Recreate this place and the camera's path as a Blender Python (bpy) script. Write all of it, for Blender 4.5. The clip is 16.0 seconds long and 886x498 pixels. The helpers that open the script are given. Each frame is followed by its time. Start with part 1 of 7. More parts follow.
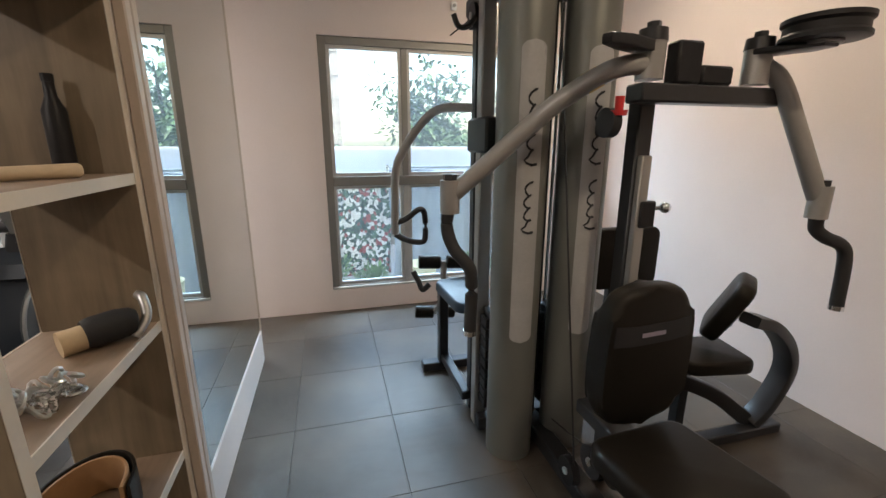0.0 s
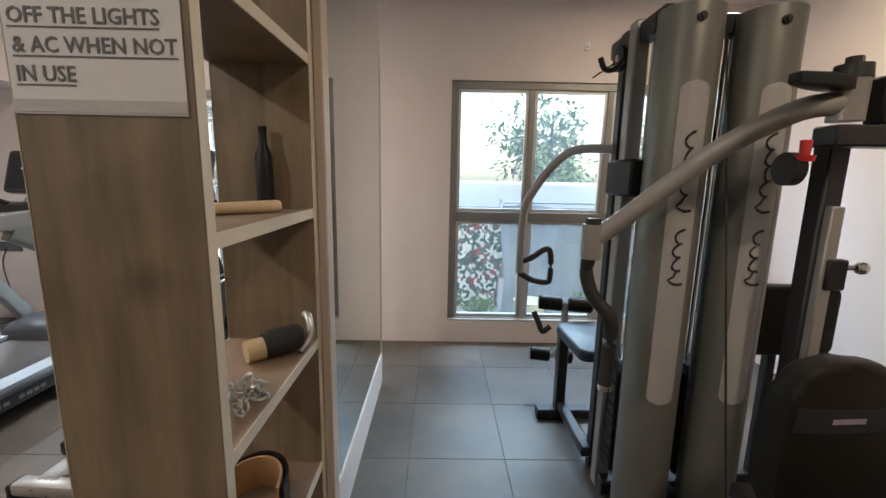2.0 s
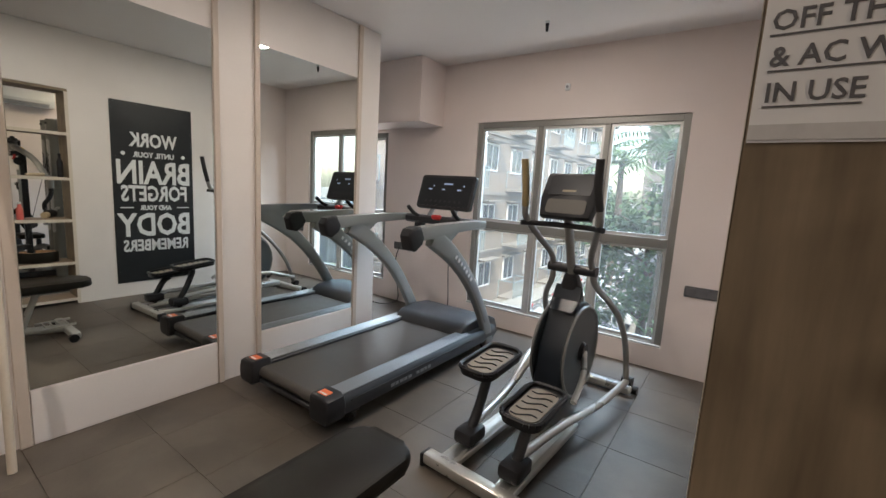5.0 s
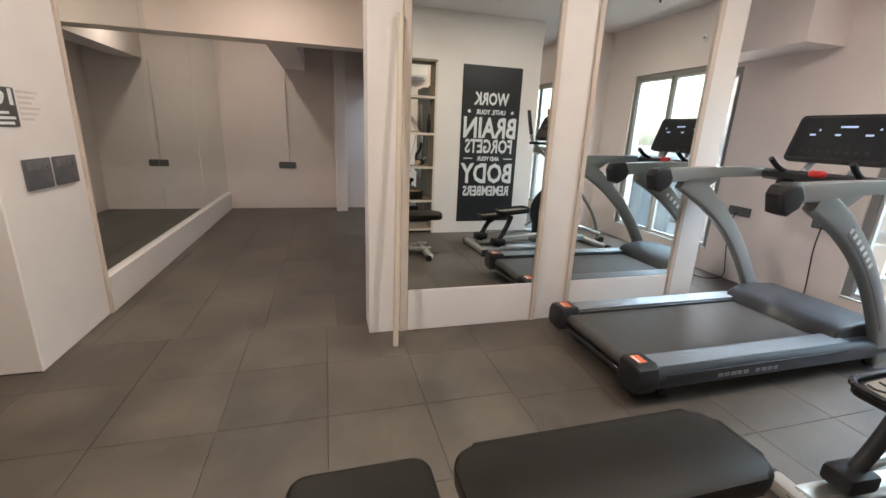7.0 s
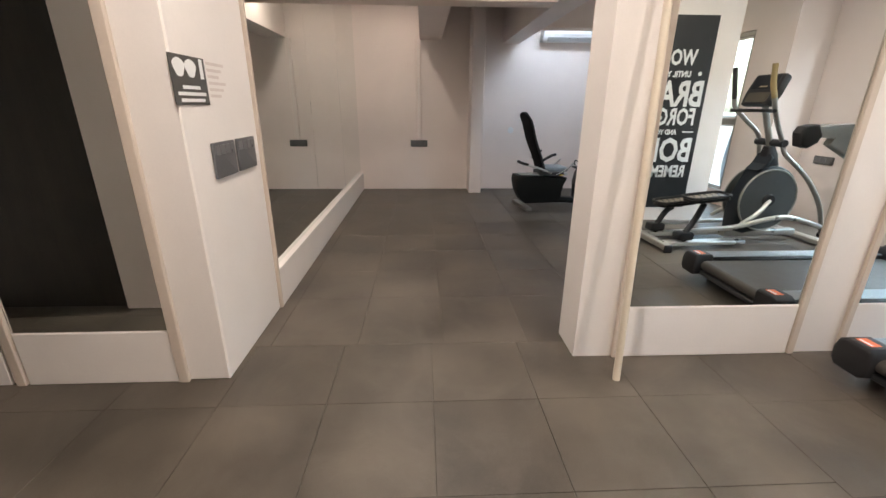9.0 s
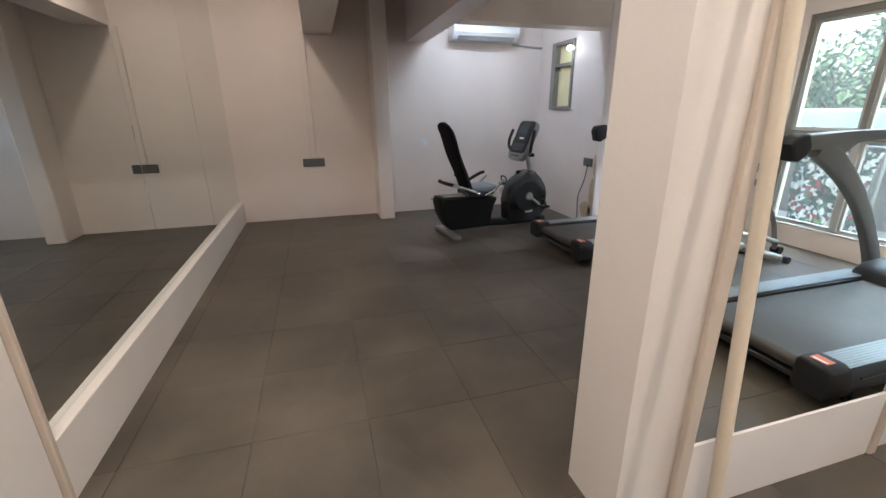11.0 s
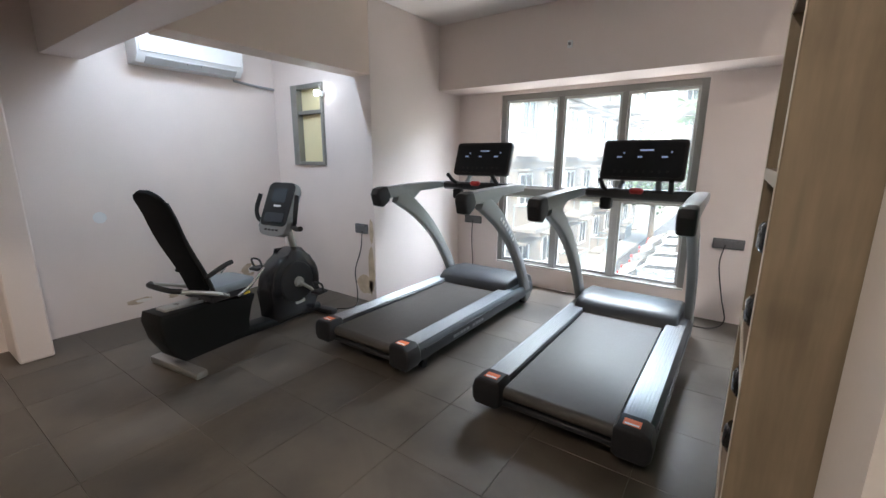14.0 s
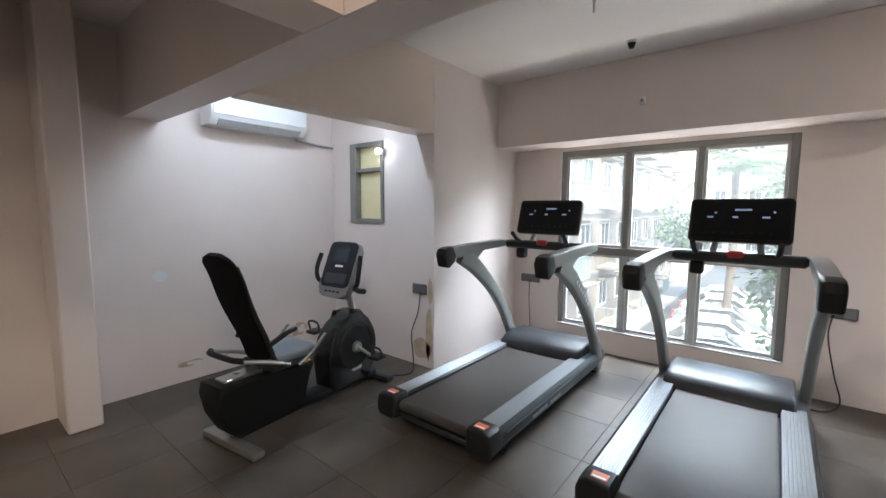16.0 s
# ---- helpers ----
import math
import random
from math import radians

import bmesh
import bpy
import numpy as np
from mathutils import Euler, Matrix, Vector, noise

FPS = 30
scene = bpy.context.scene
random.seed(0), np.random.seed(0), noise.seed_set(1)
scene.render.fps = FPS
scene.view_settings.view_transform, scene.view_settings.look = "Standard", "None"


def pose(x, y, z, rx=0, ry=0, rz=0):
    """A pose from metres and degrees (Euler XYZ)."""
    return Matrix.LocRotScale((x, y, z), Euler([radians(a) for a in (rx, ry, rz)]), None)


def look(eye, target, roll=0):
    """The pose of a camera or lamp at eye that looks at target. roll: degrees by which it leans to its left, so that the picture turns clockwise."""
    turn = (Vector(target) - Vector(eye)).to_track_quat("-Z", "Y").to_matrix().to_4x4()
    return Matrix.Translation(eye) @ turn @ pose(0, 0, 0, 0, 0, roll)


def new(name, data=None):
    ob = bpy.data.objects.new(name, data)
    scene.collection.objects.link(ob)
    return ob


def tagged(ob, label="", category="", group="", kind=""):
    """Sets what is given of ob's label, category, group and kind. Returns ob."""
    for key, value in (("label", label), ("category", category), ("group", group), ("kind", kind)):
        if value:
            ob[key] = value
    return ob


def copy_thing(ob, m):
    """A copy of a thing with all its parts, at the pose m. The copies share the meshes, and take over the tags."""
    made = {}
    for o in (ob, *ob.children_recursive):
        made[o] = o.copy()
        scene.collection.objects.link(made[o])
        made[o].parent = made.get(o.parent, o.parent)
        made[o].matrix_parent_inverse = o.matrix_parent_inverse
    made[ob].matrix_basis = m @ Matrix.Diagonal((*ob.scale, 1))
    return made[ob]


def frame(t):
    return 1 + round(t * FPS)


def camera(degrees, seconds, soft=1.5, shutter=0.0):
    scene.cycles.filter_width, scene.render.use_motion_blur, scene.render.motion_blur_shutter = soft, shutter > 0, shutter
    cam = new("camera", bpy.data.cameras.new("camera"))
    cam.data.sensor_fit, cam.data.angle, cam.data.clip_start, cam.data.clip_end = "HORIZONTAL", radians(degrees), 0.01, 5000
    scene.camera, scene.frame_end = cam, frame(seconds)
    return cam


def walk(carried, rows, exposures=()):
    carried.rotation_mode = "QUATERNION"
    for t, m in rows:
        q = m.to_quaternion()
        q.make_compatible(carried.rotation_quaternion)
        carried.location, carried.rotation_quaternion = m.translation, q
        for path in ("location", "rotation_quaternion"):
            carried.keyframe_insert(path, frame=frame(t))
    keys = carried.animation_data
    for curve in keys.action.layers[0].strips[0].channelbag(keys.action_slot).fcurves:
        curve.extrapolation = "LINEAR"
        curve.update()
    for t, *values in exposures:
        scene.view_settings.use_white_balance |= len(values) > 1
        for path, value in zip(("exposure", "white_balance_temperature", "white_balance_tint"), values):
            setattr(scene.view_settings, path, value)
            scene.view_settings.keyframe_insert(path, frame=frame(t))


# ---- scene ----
cam = camera(93.7, 16.0)
PATH = [
    (0, (-0.053, 0.17, 1.337), (0.453, 2.041, 0.845), 0.1),
    (0.5, (-0.075, 0.157, 1.393), (0.383, 2.068, 1.02), 0.2),
    (1, (-0.086, 0.157, 1.404), (0.295, 2.097, 1.103), 0.5),
    (1.5, (-0.089, 0.168, 1.386), (0.144, 2.133, 1.09), 1.0),
    (2, (-0.165, 0.183, 1.363), (-0.141, 2.153, 1.018), 1.1),
    (2.5, (-0.322, 0.193, 1.355), (-0.57, 2.135, 0.946), 1.6),
    (3, (-0.502, 0.182, 1.35), (-1.01, 2.061, 0.89), 1.7),
    (3.5, (-0.647, 0.165, 1.341), (-1.388, 1.957, 0.852), 1.6),
    (5.8, (-0.836, 0.254, 1.378), (-2.277, 1.625, 1.171), 4.3),
    (6, (-0.855, 0.265, 1.345), (-2.399, 1.509, 1.081), 3.8),
    (6.5, (-0.939, 0.188, 1.302), (-2.678, 1.086, 0.889), 4.1),
    (7, (-0.998, 0.127, 1.286), (-2.849, 0.653, 0.742), 2.4),
    (7.5, (-1.107, -0.007, 1.243), (-2.998, 0.221, 0.633), 1.3),
    (8, (-1.274, -0.197, 1.232), (-3.165, -0.133, 0.585), 0.6),
    (8.5, (-1.444, -0.347, 1.233), (-3.333, -0.325, 0.577), 0.1),
    (9, (-1.667, -0.408, 1.233), (-3.554, -0.316, 0.575), 0.4),
    (9.5, (-1.903, -0.421, 1.24), (-3.779, -0.174, 0.592), 0.3),
    (12, (-3.274, -0.376, 1.272), (-5.007, 0.409, 0.656), -1.1),
    (12.5, (-3.514, -0.347, 1.281), (-5.145, 0.645, 0.683), -1.5),
    (13, (-3.695, -0.271, 1.293), (-5.192, 0.934, 0.738), -1.5),
    (13.5, (-3.863, -0.208, 1.329), (-5.183, 1.207, 0.827), -0.7),
    (14, (-3.989, -0.177, 1.348), (-5.119, 1.417, 0.919), 0.3),
    (14.5, (-4.095, -0.178, 1.394), (-5.048, 1.548, 1.057), 0.8),
    (15, (-4.186, -0.223, 1.391), (-5.049, 1.568, 1.17), 1.1),
    (15.5, (-4.269, -0.212, 1.405), (-5.233, 1.531, 1.22), 0.9),
    (16, (-4.383, -0.192, 1.409), (-5.633, 1.358, 1.214), 0.3),
]
walk(cam, [(t, look(eye, target, roll)) for t, eye, target, roll in PATH], exposures=[(0, 2.68), (1, 2.68), (2, 2.62), (3.5, 2.52), (6, 2.25), (6.5, 2.42), (7, 2.78), (7.5, 2.85), (8.5, 3.12), (9, 3.16), (9.5, 2.95), (12, 3.0), (13, 3.12), (13.5, 3.2), (14, 3.1), (14.5, 3.02), (15, 2.96), (16, 2.96)])

# ---- light ----
world = bpy.data.worlds.new("world")
scene.world = world
world.use_nodes = True
wn = world.node_tree
sky = wn.nodes.new("ShaderNodeTexSky")
sky.sky_type = "NISHITA"
sky.sun_disc = False
sky.sun_elevation = radians(57)
sky.sun_rotation = radians(148)
sky.air_density, sky.dust_density = 1.3, 2.5
bg = wn.nodes["Background"]
wn.links.new(sky.outputs[0], bg.inputs[0])
bg.inputs[1].default_value = 0.15

sun = new("sun", bpy.data.lights.new("sun", "SUN"))
sun.data.energy, sun.data.angle, sun.data.color = 1.2, radians(0.6), (1, 0.94, 0.85)
sun.matrix_world = look((2.6, -4.2, 7.0), (0, 0, 0))


YC_WIN, YA_WIN = 3.68, 4.10


def downlight(x, y, watts, color=(1.0, 0.87, 0.76), z=2.62, size=0.12):
    """The light of a ceiling fitting; its housing is built with the things."""
    lamp = new("downlight_lamp", bpy.data.lights.new("downlight_lamp", "AREA"))
    lamp.data.shape, lamp.data.size, lamp.data.energy, lamp.data.color = "DISK", size, watts, color
    lamp.matrix_world = look((x, y, z), (x, y, 0))
    return lamp


# The last entry is an added fill light; no fitting is known there.
DOWNLIGHTS = [(-2.14, 1.29, 25), (-2.22, 2.57, 24), (-4.55, -0.35, 20), (-2.4, -0.6, 50), (0.9, 0.2, 23), (1.45, 2.3, 20), (-6.9, -0.75, 9)]
for lx, ly, lw in DOWNLIGHTS:
    downlight(lx, ly, lw * 0.115, (1.0, 0.80, 0.58) if lx > 0 else (1.0, 0.885, 0.795))


def window_sky(x0, x1, y, watts, color):
    """Light of the sky above the opposite roofs, falling in through a window."""
    lamp = new("window_sky_lamp", bpy.data.lights.new("window_sky_lamp", "AREA"))
    lamp.data.shape, lamp.data.size, lamp.data.size_y = "RECTANGLE", x1 - x0, 1.1
    lamp.data.energy, lamp.data.color = watts, color
    lamp.matrix_world = look(((x0 + x1) / 2, y + 0.75, 2.76), ((x0 + x1) / 2, y - 1.2, 1.0))


window_sky(-0.05, 1.75, YC_WIN, 44, (0.58, 0.79, 1.0))
window_sky(-3.05, -1.2, YA_WIN, 46, (0.74, 0.87, 1.0))
window_sky(-6.1, -4.3, YA_WIN, 72, (0.82, 0.90, 1.0))


def window_fill(x0, x1, y, watts):
    """An added, unseen fill lamp below the sill, imitating daylight thrown up by street and terrace."""
    lamp = new("window_fill_lamp", bpy.data.lights.new("window_fill_lamp", "AREA"))
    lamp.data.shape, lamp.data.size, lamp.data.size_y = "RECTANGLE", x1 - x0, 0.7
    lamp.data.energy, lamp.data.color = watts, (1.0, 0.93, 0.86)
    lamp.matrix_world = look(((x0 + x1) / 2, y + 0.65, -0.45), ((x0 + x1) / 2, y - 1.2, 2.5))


# added fill lamps that brighten the ceilings near the windows
window_fill(-0.05, 1.75, YC_WIN, 1.5)
window_fill(-3.05, -1.2, YA_WIN, 4)
window_fill(-6.1, -4.3, YA_WIN, 9)
# faint cool lamp added to the imitated reflection in the small alcove window
glint = new("glint_lamp", bpy.data.lights.new("glint_lamp", "POINT"))
glint.data.energy, glint.data.color, glint.data.shadow_soft_size = 0.02, (0.72, 0.87, 1.0), 0.035
glint.location = (-7.262, 2.36, 1.924)
# cool batten on the alcove's ceiling, behind the beams
batten_lamp = new("batten_lamp", bpy.data.lights.new("batten_lamp", "AREA"))
batten_lamp.data.shape, batten_lamp.data.size, batten_lamp.data.size_y = "RECTANGLE", 0.05, 0.6
batten_lamp.data.energy, batten_lamp.data.color = 2.3, (0.62, 0.80, 1.0)
batten_lamp.matrix_world = pose(-7.05, 1.42, 2.575)

# ---- materials ----


def nodes_of(name):
    m = bpy.data.materials.new(name)
    m.use_nodes = True
    nt = m.node_tree
    return m, nt, nt.nodes["Principled BSDF"]


def mat(name, color, rough=0.5, metal=0.0, vary=0.15, scale=6.0, fine=90.0, bump=0.05, coat=0.0, each=0.0, rough_vary=0.1, flat=False):
    """A surface with large blotches, fine grain, uneven gloss and fine relief; each: tone shift from object to object."""
    m, nt, b = nodes_of(name)
    N, L = nt.nodes.new, nt.links.new
    tc = N("ShaderNodeTexCoord")
    big = N("ShaderNodeTexNoise")
    big.inputs["Scale"].default_value, big.inputs["Detail"].default_value = scale, 6
    small = N("ShaderNodeTexNoise")
    small.inputs["Scale"].default_value, small.inputs["Detail"].default_value = fine, 3
    where = N("ShaderNodeNewGeometry").outputs["Position"] if flat else tc.outputs["Object"]
    L(where, big.inputs["Vector"])
    L(where, small.inputs["Vector"])
    add = N("ShaderNodeMath")
    add.operation = "MULTIPLY_ADD"
    add.inputs[1].default_value = 0.35
    L(small.outputs["Fac"], add.inputs[0])
    L(big.outputs["Fac"], add.inputs[2])
    ramp = N("ShaderNodeMapRange")
    ramp.inputs["From Min"].default_value, ramp.inputs["From Max"].default_value = 0.35, 1.0
    ramp.inputs["To Min"].default_value, ramp.inputs["To Max"].default_value = 1 - vary, 1 + vary
    L(add.outputs[0], ramp.inputs["Value"])
    level = ramp.outputs[0]
    if each:
        info = N("ShaderNodeObjectInfo")
        er = N("ShaderNodeMapRange")
        er.inputs["To Min"].default_value, er.inputs["To Max"].default_value = 1 - each, 1 + each
        L(info.outputs["Random"], er.inputs["Value"])
        mul = N("ShaderNodeMath")
        mul.operation = "MULTIPLY"
        L(level, mul.inputs[0])
        L(er.outputs[0], mul.inputs[1])
        level = mul.outputs[0]
    tint = N("ShaderNodeVectorMath")
    tint.operation = "SCALE"
    tint.inputs[0].default_value = color
    L(level, tint.inputs["Scale"])
    L(tint.outputs[0], b.inputs["Base Color"])
    rr = N("ShaderNodeMapRange")
    rr.inputs["To Min"].default_value = max(0.02, rough - rough_vary)
    rr.inputs["To Max"].default_value = min(1, rough + rough_vary)
    L(big.outputs["Fac"], rr.inputs["Value"])
    L(rr.outputs[0], b.inputs["Roughness"])
    b.inputs["Metallic"].default_value = metal
    b.inputs["Coat Weight"].default_value = coat
    if bump:
        bp = N("ShaderNodeBump")
        bp.inputs["Strength"].default_value, bp.inputs["Distance"].default_value = bump, 0.01
        L(add.outputs[0], bp.inputs["Height"])
        L(bp.outputs[0], b.inputs["Normal"])
    return m


def wood(name, dark, light, along=2, rough=0.45):
    """Laminate with long grain along one axis."""
    m, nt, b = nodes_of(name)
    N, L = nt.nodes.new, nt.links.new
    tc = N("ShaderNodeTexCoord")
    mp = N("ShaderNodeMapping")
    s = [9.0, 9.0, 9.0]
    s[along] = 0.9
    mp.inputs["Scale"].default_value = s
    L(tc.outputs["Object"], mp.inputs["Vector"])
    n1 = N("ShaderNodeTexNoise")
    n1.inputs["Scale"].default_value, n1.inputs["Detail"].default_value, n1.inputs["Distortion"].default_value = 1.2, 8, 0.8
    n2 = N("ShaderNodeTexNoise")
    n2.inputs["Scale"].default_value, n2.inputs["Detail"].default_value = 9, 4
    L(mp.outputs[0], n1.inputs["Vector"])
    L(mp.outputs[0], n2.inputs["Vector"])
    mix = N("ShaderNodeMath")
    mix.operation = "MULTIPLY_ADD"
    mix.inputs[1].default_value = 0.4
    L(n2.outputs["Fac"], mix.inputs[0])
    L(n1.outputs["Fac"], mix.inputs[2])
    blot = N("ShaderNodeTexNoise")
    blot.inputs["Scale"].default_value, blot.inputs["Detail"].default_value, blot.inputs["Distortion"].default_value = 3.2, 4, 1.2
    L(tc.outputs["Object"], blot.inputs["Vector"])
    shade = N("ShaderNodeMath")
    shade.operation = "MULTIPLY_ADD"
    shade.inputs[1].default_value = 0.75
    L(blot.outputs["Fac"], shade.inputs[0])
    L(mix.outputs[0], shade.inputs[2])
    knot = N("ShaderNodeTexVoronoi")
    knot.inputs["Scale"].default_value, knot.inputs["Randomness"].default_value = 3.1, 1.0
    L(tc.outputs["Object"], knot.inputs["Vector"])
    kr = N("ShaderNodeMapRange")
    kr.inputs["From Min"].default_value, kr.inputs["From Max"].default_value = 0.02, 0.16
    kr.inputs["To Min"].default_value, kr.inputs["To Max"].default_value = 0.62, 1.0
    L(knot.outputs["Distance"], kr.inputs["Value"])
    deep = N("ShaderNodeMath")
    deep.operation = "MULTIPLY"
    L(shade.outputs[0], deep.inputs[0])
    L(kr.outputs[0], deep.inputs[1])
    cr = N("ShaderNodeValToRGB")
    cr.color_ramp.elements[0].position, cr.color_ramp.elements[1].position = 0.48, 0.94
    cr.color_ramp.elements[0].color, cr.color_ramp.elements[1].color = (*dark, 1), (*light, 1)
    half = N("ShaderNodeMath")
    half.operation = "MULTIPLY"
    half.inputs[1].default_value = 0.66
    L(deep.outputs[0], half.inputs[0])
    L(half.outputs[0], cr.inputs[0])
    L(cr.outputs[0], b.inputs["Base Color"])
    b.inputs["Roughness"].default_value = rough
    bp = N("ShaderNodeBump")
    bp.inputs["Strength"].default_value, bp.inputs["Distance"].default_value = 0.08, 0.005
    L(mix.outputs[0], bp.inputs["Height"])
    L(bp.outputs[0], b.inputs["Normal"])
    return m


def glow(name, color, strength):
    m, nt, b = nodes_of(name)
    b.inputs["Base Color"].default_value = (*color, 1)
    b.inputs["Emission Color"].default_value = (*color, 1)
    b.inputs["Emission Strength"].default_value = strength
    return m


def clear(name, tint=(0.92, 0.96, 0.95)):
    """A thin window pane: mostly clear, with a mirror's gloss at a slant."""
    m, nt, b = nodes_of(name)
    N, L = nt.nodes.new, nt.links.new
    tr = N("ShaderNodeBsdfTransparent")
    tr.inputs[0].default_value = (*tint, 1)
    gl = N("ShaderNodeBsdfGlossy")
    gl.inputs["Roughness"].default_value = 0.03
    fr = N("ShaderNodeLayerWeight")
    fr.inputs["Blend"].default_value = 0.5
    pw = N("ShaderNodeMath")
    pw.operation = "POWER"
    pw.inputs[1].default_value = 4.0
    L(fr.outputs["Facing"], pw.inputs[0])
    sc = N("ShaderNodeMath")
    sc.operation = "MULTIPLY_ADD"
    sc.inputs[1].default_value, sc.inputs[2].default_value = 0.5, 0.03
    L(pw.outputs[0], sc.inputs[0])
    # a thin translucent film, as of dust, imitates the white haze outside
    dust = N("ShaderNodeBsdfTranslucent")
    dust.inputs[0].default_value = (0.8, 0.82, 0.84, 1)
    veil = N("ShaderNodeMixShader")
    veil.inputs[0].default_value = 0.032
    L(tr.outputs[0], veil.inputs[1])
    L(dust.outputs[0], veil.inputs[2])
    mx = N("ShaderNodeMixShader")
    L(sc.outputs[0], mx.inputs[0])
    L(veil.outputs[0], mx.inputs[1])
    L(gl.outputs[0], mx.inputs[2])
    L(mx.outputs[0], nt.nodes["Material Output"].inputs[0])
    return m


PAINT = mat("wall_paint", (0.765, 0.677, 0.642), 0.5, vary=0.06, scale=1.6, fine=120, bump=0.06)
# Wall paint tinted peach: the warm ceiling light on the beams is in the colour
BEAM_WARM_LIT = mat("warm_lit_beam_paint", (0.80, 0.675, 0.59), 0.5, vary=0.06, scale=1.6, fine=120, bump=0.06)
CEIL = mat("ceiling_paint", (0.80, 0.765, 0.75), 0.7, vary=0.04, scale=1.2, bump=0.03)
PAINT_WHITE = mat("white_trim_paint", (0.75, 0.705, 0.675), 0.42, vary=0.05, scale=3, bump=0.03)
RUBBER = mat("rubber_tile", (0.079, 0.065, 0.051), 0.43, vary=0.75, scale=2.0, fine=260, bump=0.35, each=0.11, rough_vary=0.16, flat=True)
RUBBER.node_tree.nodes["Principled BSDF"].inputs["Specular IOR Level"].default_value = 0.5


def dusty(m, color, amount):
    """Pale scuffs and trodden dust over a rubber surface: swirled patches and short dry smears."""
    nt = m.node_tree
    N, L = nt.nodes.new, nt.links.new
    b = nt.nodes["Principled BSDF"]
    pos = N("ShaderNodeNewGeometry").outputs["Position"]
    masks = []
    for scale, detail, twist, lo, hi in ((1.3, 9, 1.6, 0.50, 0.74), (4.2, 7, 0.6, 0.56, 0.80)):
        n = N("ShaderNodeTexNoise")
        n.inputs["Scale"].default_value, n.inputs["Detail"].default_value, n.inputs["Distortion"].default_value = scale, detail, twist
        n.inputs["Roughness"].default_value = 0.68
        L(pos, n.inputs["Vector"])
        r = N("ShaderNodeMapRange")
        r.inputs["From Min"].default_value, r.inputs["From Max"].default_value = lo, hi
        L(n.outputs["Fac"], r.inputs["Value"])
        masks.append(r.outputs[0])
    both = N("ShaderNodeMath")
    both.operation = "MULTIPLY_ADD"
    both.use_clamp = True
    both.inputs[1].default_value = 0.6
    L(masks[1], both.inputs[0])
    L(masks[0], both.inputs[2])
    share = N("ShaderNodeMath")
    share.operation = "MULTIPLY"
    share.inputs[1].default_value = amount
    L(both.outputs[0], share.inputs[0])
    mix = N("ShaderNodeMix")
    mix.data_type = "RGBA"
    old = b.inputs["Base Color"].links[0].from_socket
    L(share.outputs[0], mix.inputs["Factor"])
    L(old, mix.inputs["A"])
    mix.inputs["B"].default_value = (*color, 1)
    L(mix.outputs["Result"], b.inputs["Base Color"])


dusty(RUBBER, (0.165, 0.142, 0.118), 0.30)
RUBBER_BASE = mat("rubber_joint", (0.078, 0.066, 0.053), 0.85)
WOOD = wood("brown_laminate", (0.13, 0.099, 0.064), (0.295, 0.23, 0.153))
WOOD_IN = wood("shelf_laminate", (0.16, 0.11, 0.075), (0.30, 0.22, 0.155), along=1)
EDGE = mat("cream_edging", (0.62, 0.56, 0.47), 0.45, vary=0.08)
STRIP = mat("beige_trim_strip", (0.56, 0.48, 0.41), 0.4, vary=0.08, scale=4)
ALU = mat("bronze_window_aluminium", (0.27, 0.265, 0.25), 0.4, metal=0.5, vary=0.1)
# pale sash grey, raised further so the colour carries the window glare
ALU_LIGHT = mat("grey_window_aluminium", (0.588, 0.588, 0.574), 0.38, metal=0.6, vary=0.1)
GLASS = clear("window_glass")
FROST = mat("cream_frosted_pane", (0.80, 0.72, 0.45), 0.5, vary=0.05)
BLACK_PLASTIC = mat("black_plastic", (0.022, 0.022, 0.024), 0.42, vary=0.2, bump=0.06)
BLACK_PLASTIC.node_tree.nodes["Principled BSDF"].inputs["Specular IOR Level"].default_value = 0.22
CHROME = mat("chrome", (0.78, 0.78, 0.78), 0.12, metal=1.0, vary=0.04, bump=0.0, rough_vary=0.05)
STEEL = mat("brushed_steel", (0.62, 0.62, 0.60), 0.3, metal=0.9, vary=0.06, bump=0.02)
GUNMETAL = mat("silver_grey_enamel", (0.26, 0.27, 0.28), 0.34, metal=0.55, vary=0.07, bump=0.02)
DARK_METAL = mat("black_enamel", (0.03, 0.031, 0.034), 0.36, metal=0.2, vary=0.15, bump=0.03)
VINYL = mat("black_vinyl", (0.012, 0.0102, 0.008), 0.42, vary=0.2, scale=8, fine=300, bump=0.12)
VINYL.node_tree.nodes["Principled BSDF"].inputs["Specular IOR Level"].default_value = 0.18
PAPER = mat("white_paper", (0.78, 0.79, 0.80), 0.65, vary=0.03)
INK = mat("grey_ink", (0.12, 0.12, 0.13), 0.6)
BOARD = mat("black_poster_print", (0.015, 0.017, 0.019), 0.4, vary=0.2)
POSTER_WHITE = mat("white_poster_print", (0.75, 0.76, 0.76), 0.45, vary=0.03)
RED = mat("red_plastic", (0.55, 0.03, 0.03), 0.4)
ORANGE = mat("orange_sticker", (0.75, 0.16, 0.05), 0.45, vary=0.08)
WHITE_PLASTIC = mat("white_plastic", (0.78, 0.79, 0.80), 0.35, vary=0.03, bump=0.02)


def mirror_mat():
    m, nt, b = nodes_of("mirror")
    b.inputs["Base Color"].default_value = (0.80, 0.84, 0.82, 1)
    b.inputs["Metallic"].default_value = 1.0
    b.inputs["Roughness"].default_value = 0.012
    return m


MIRROR = mirror_mat()

# ---- mesh helpers ----


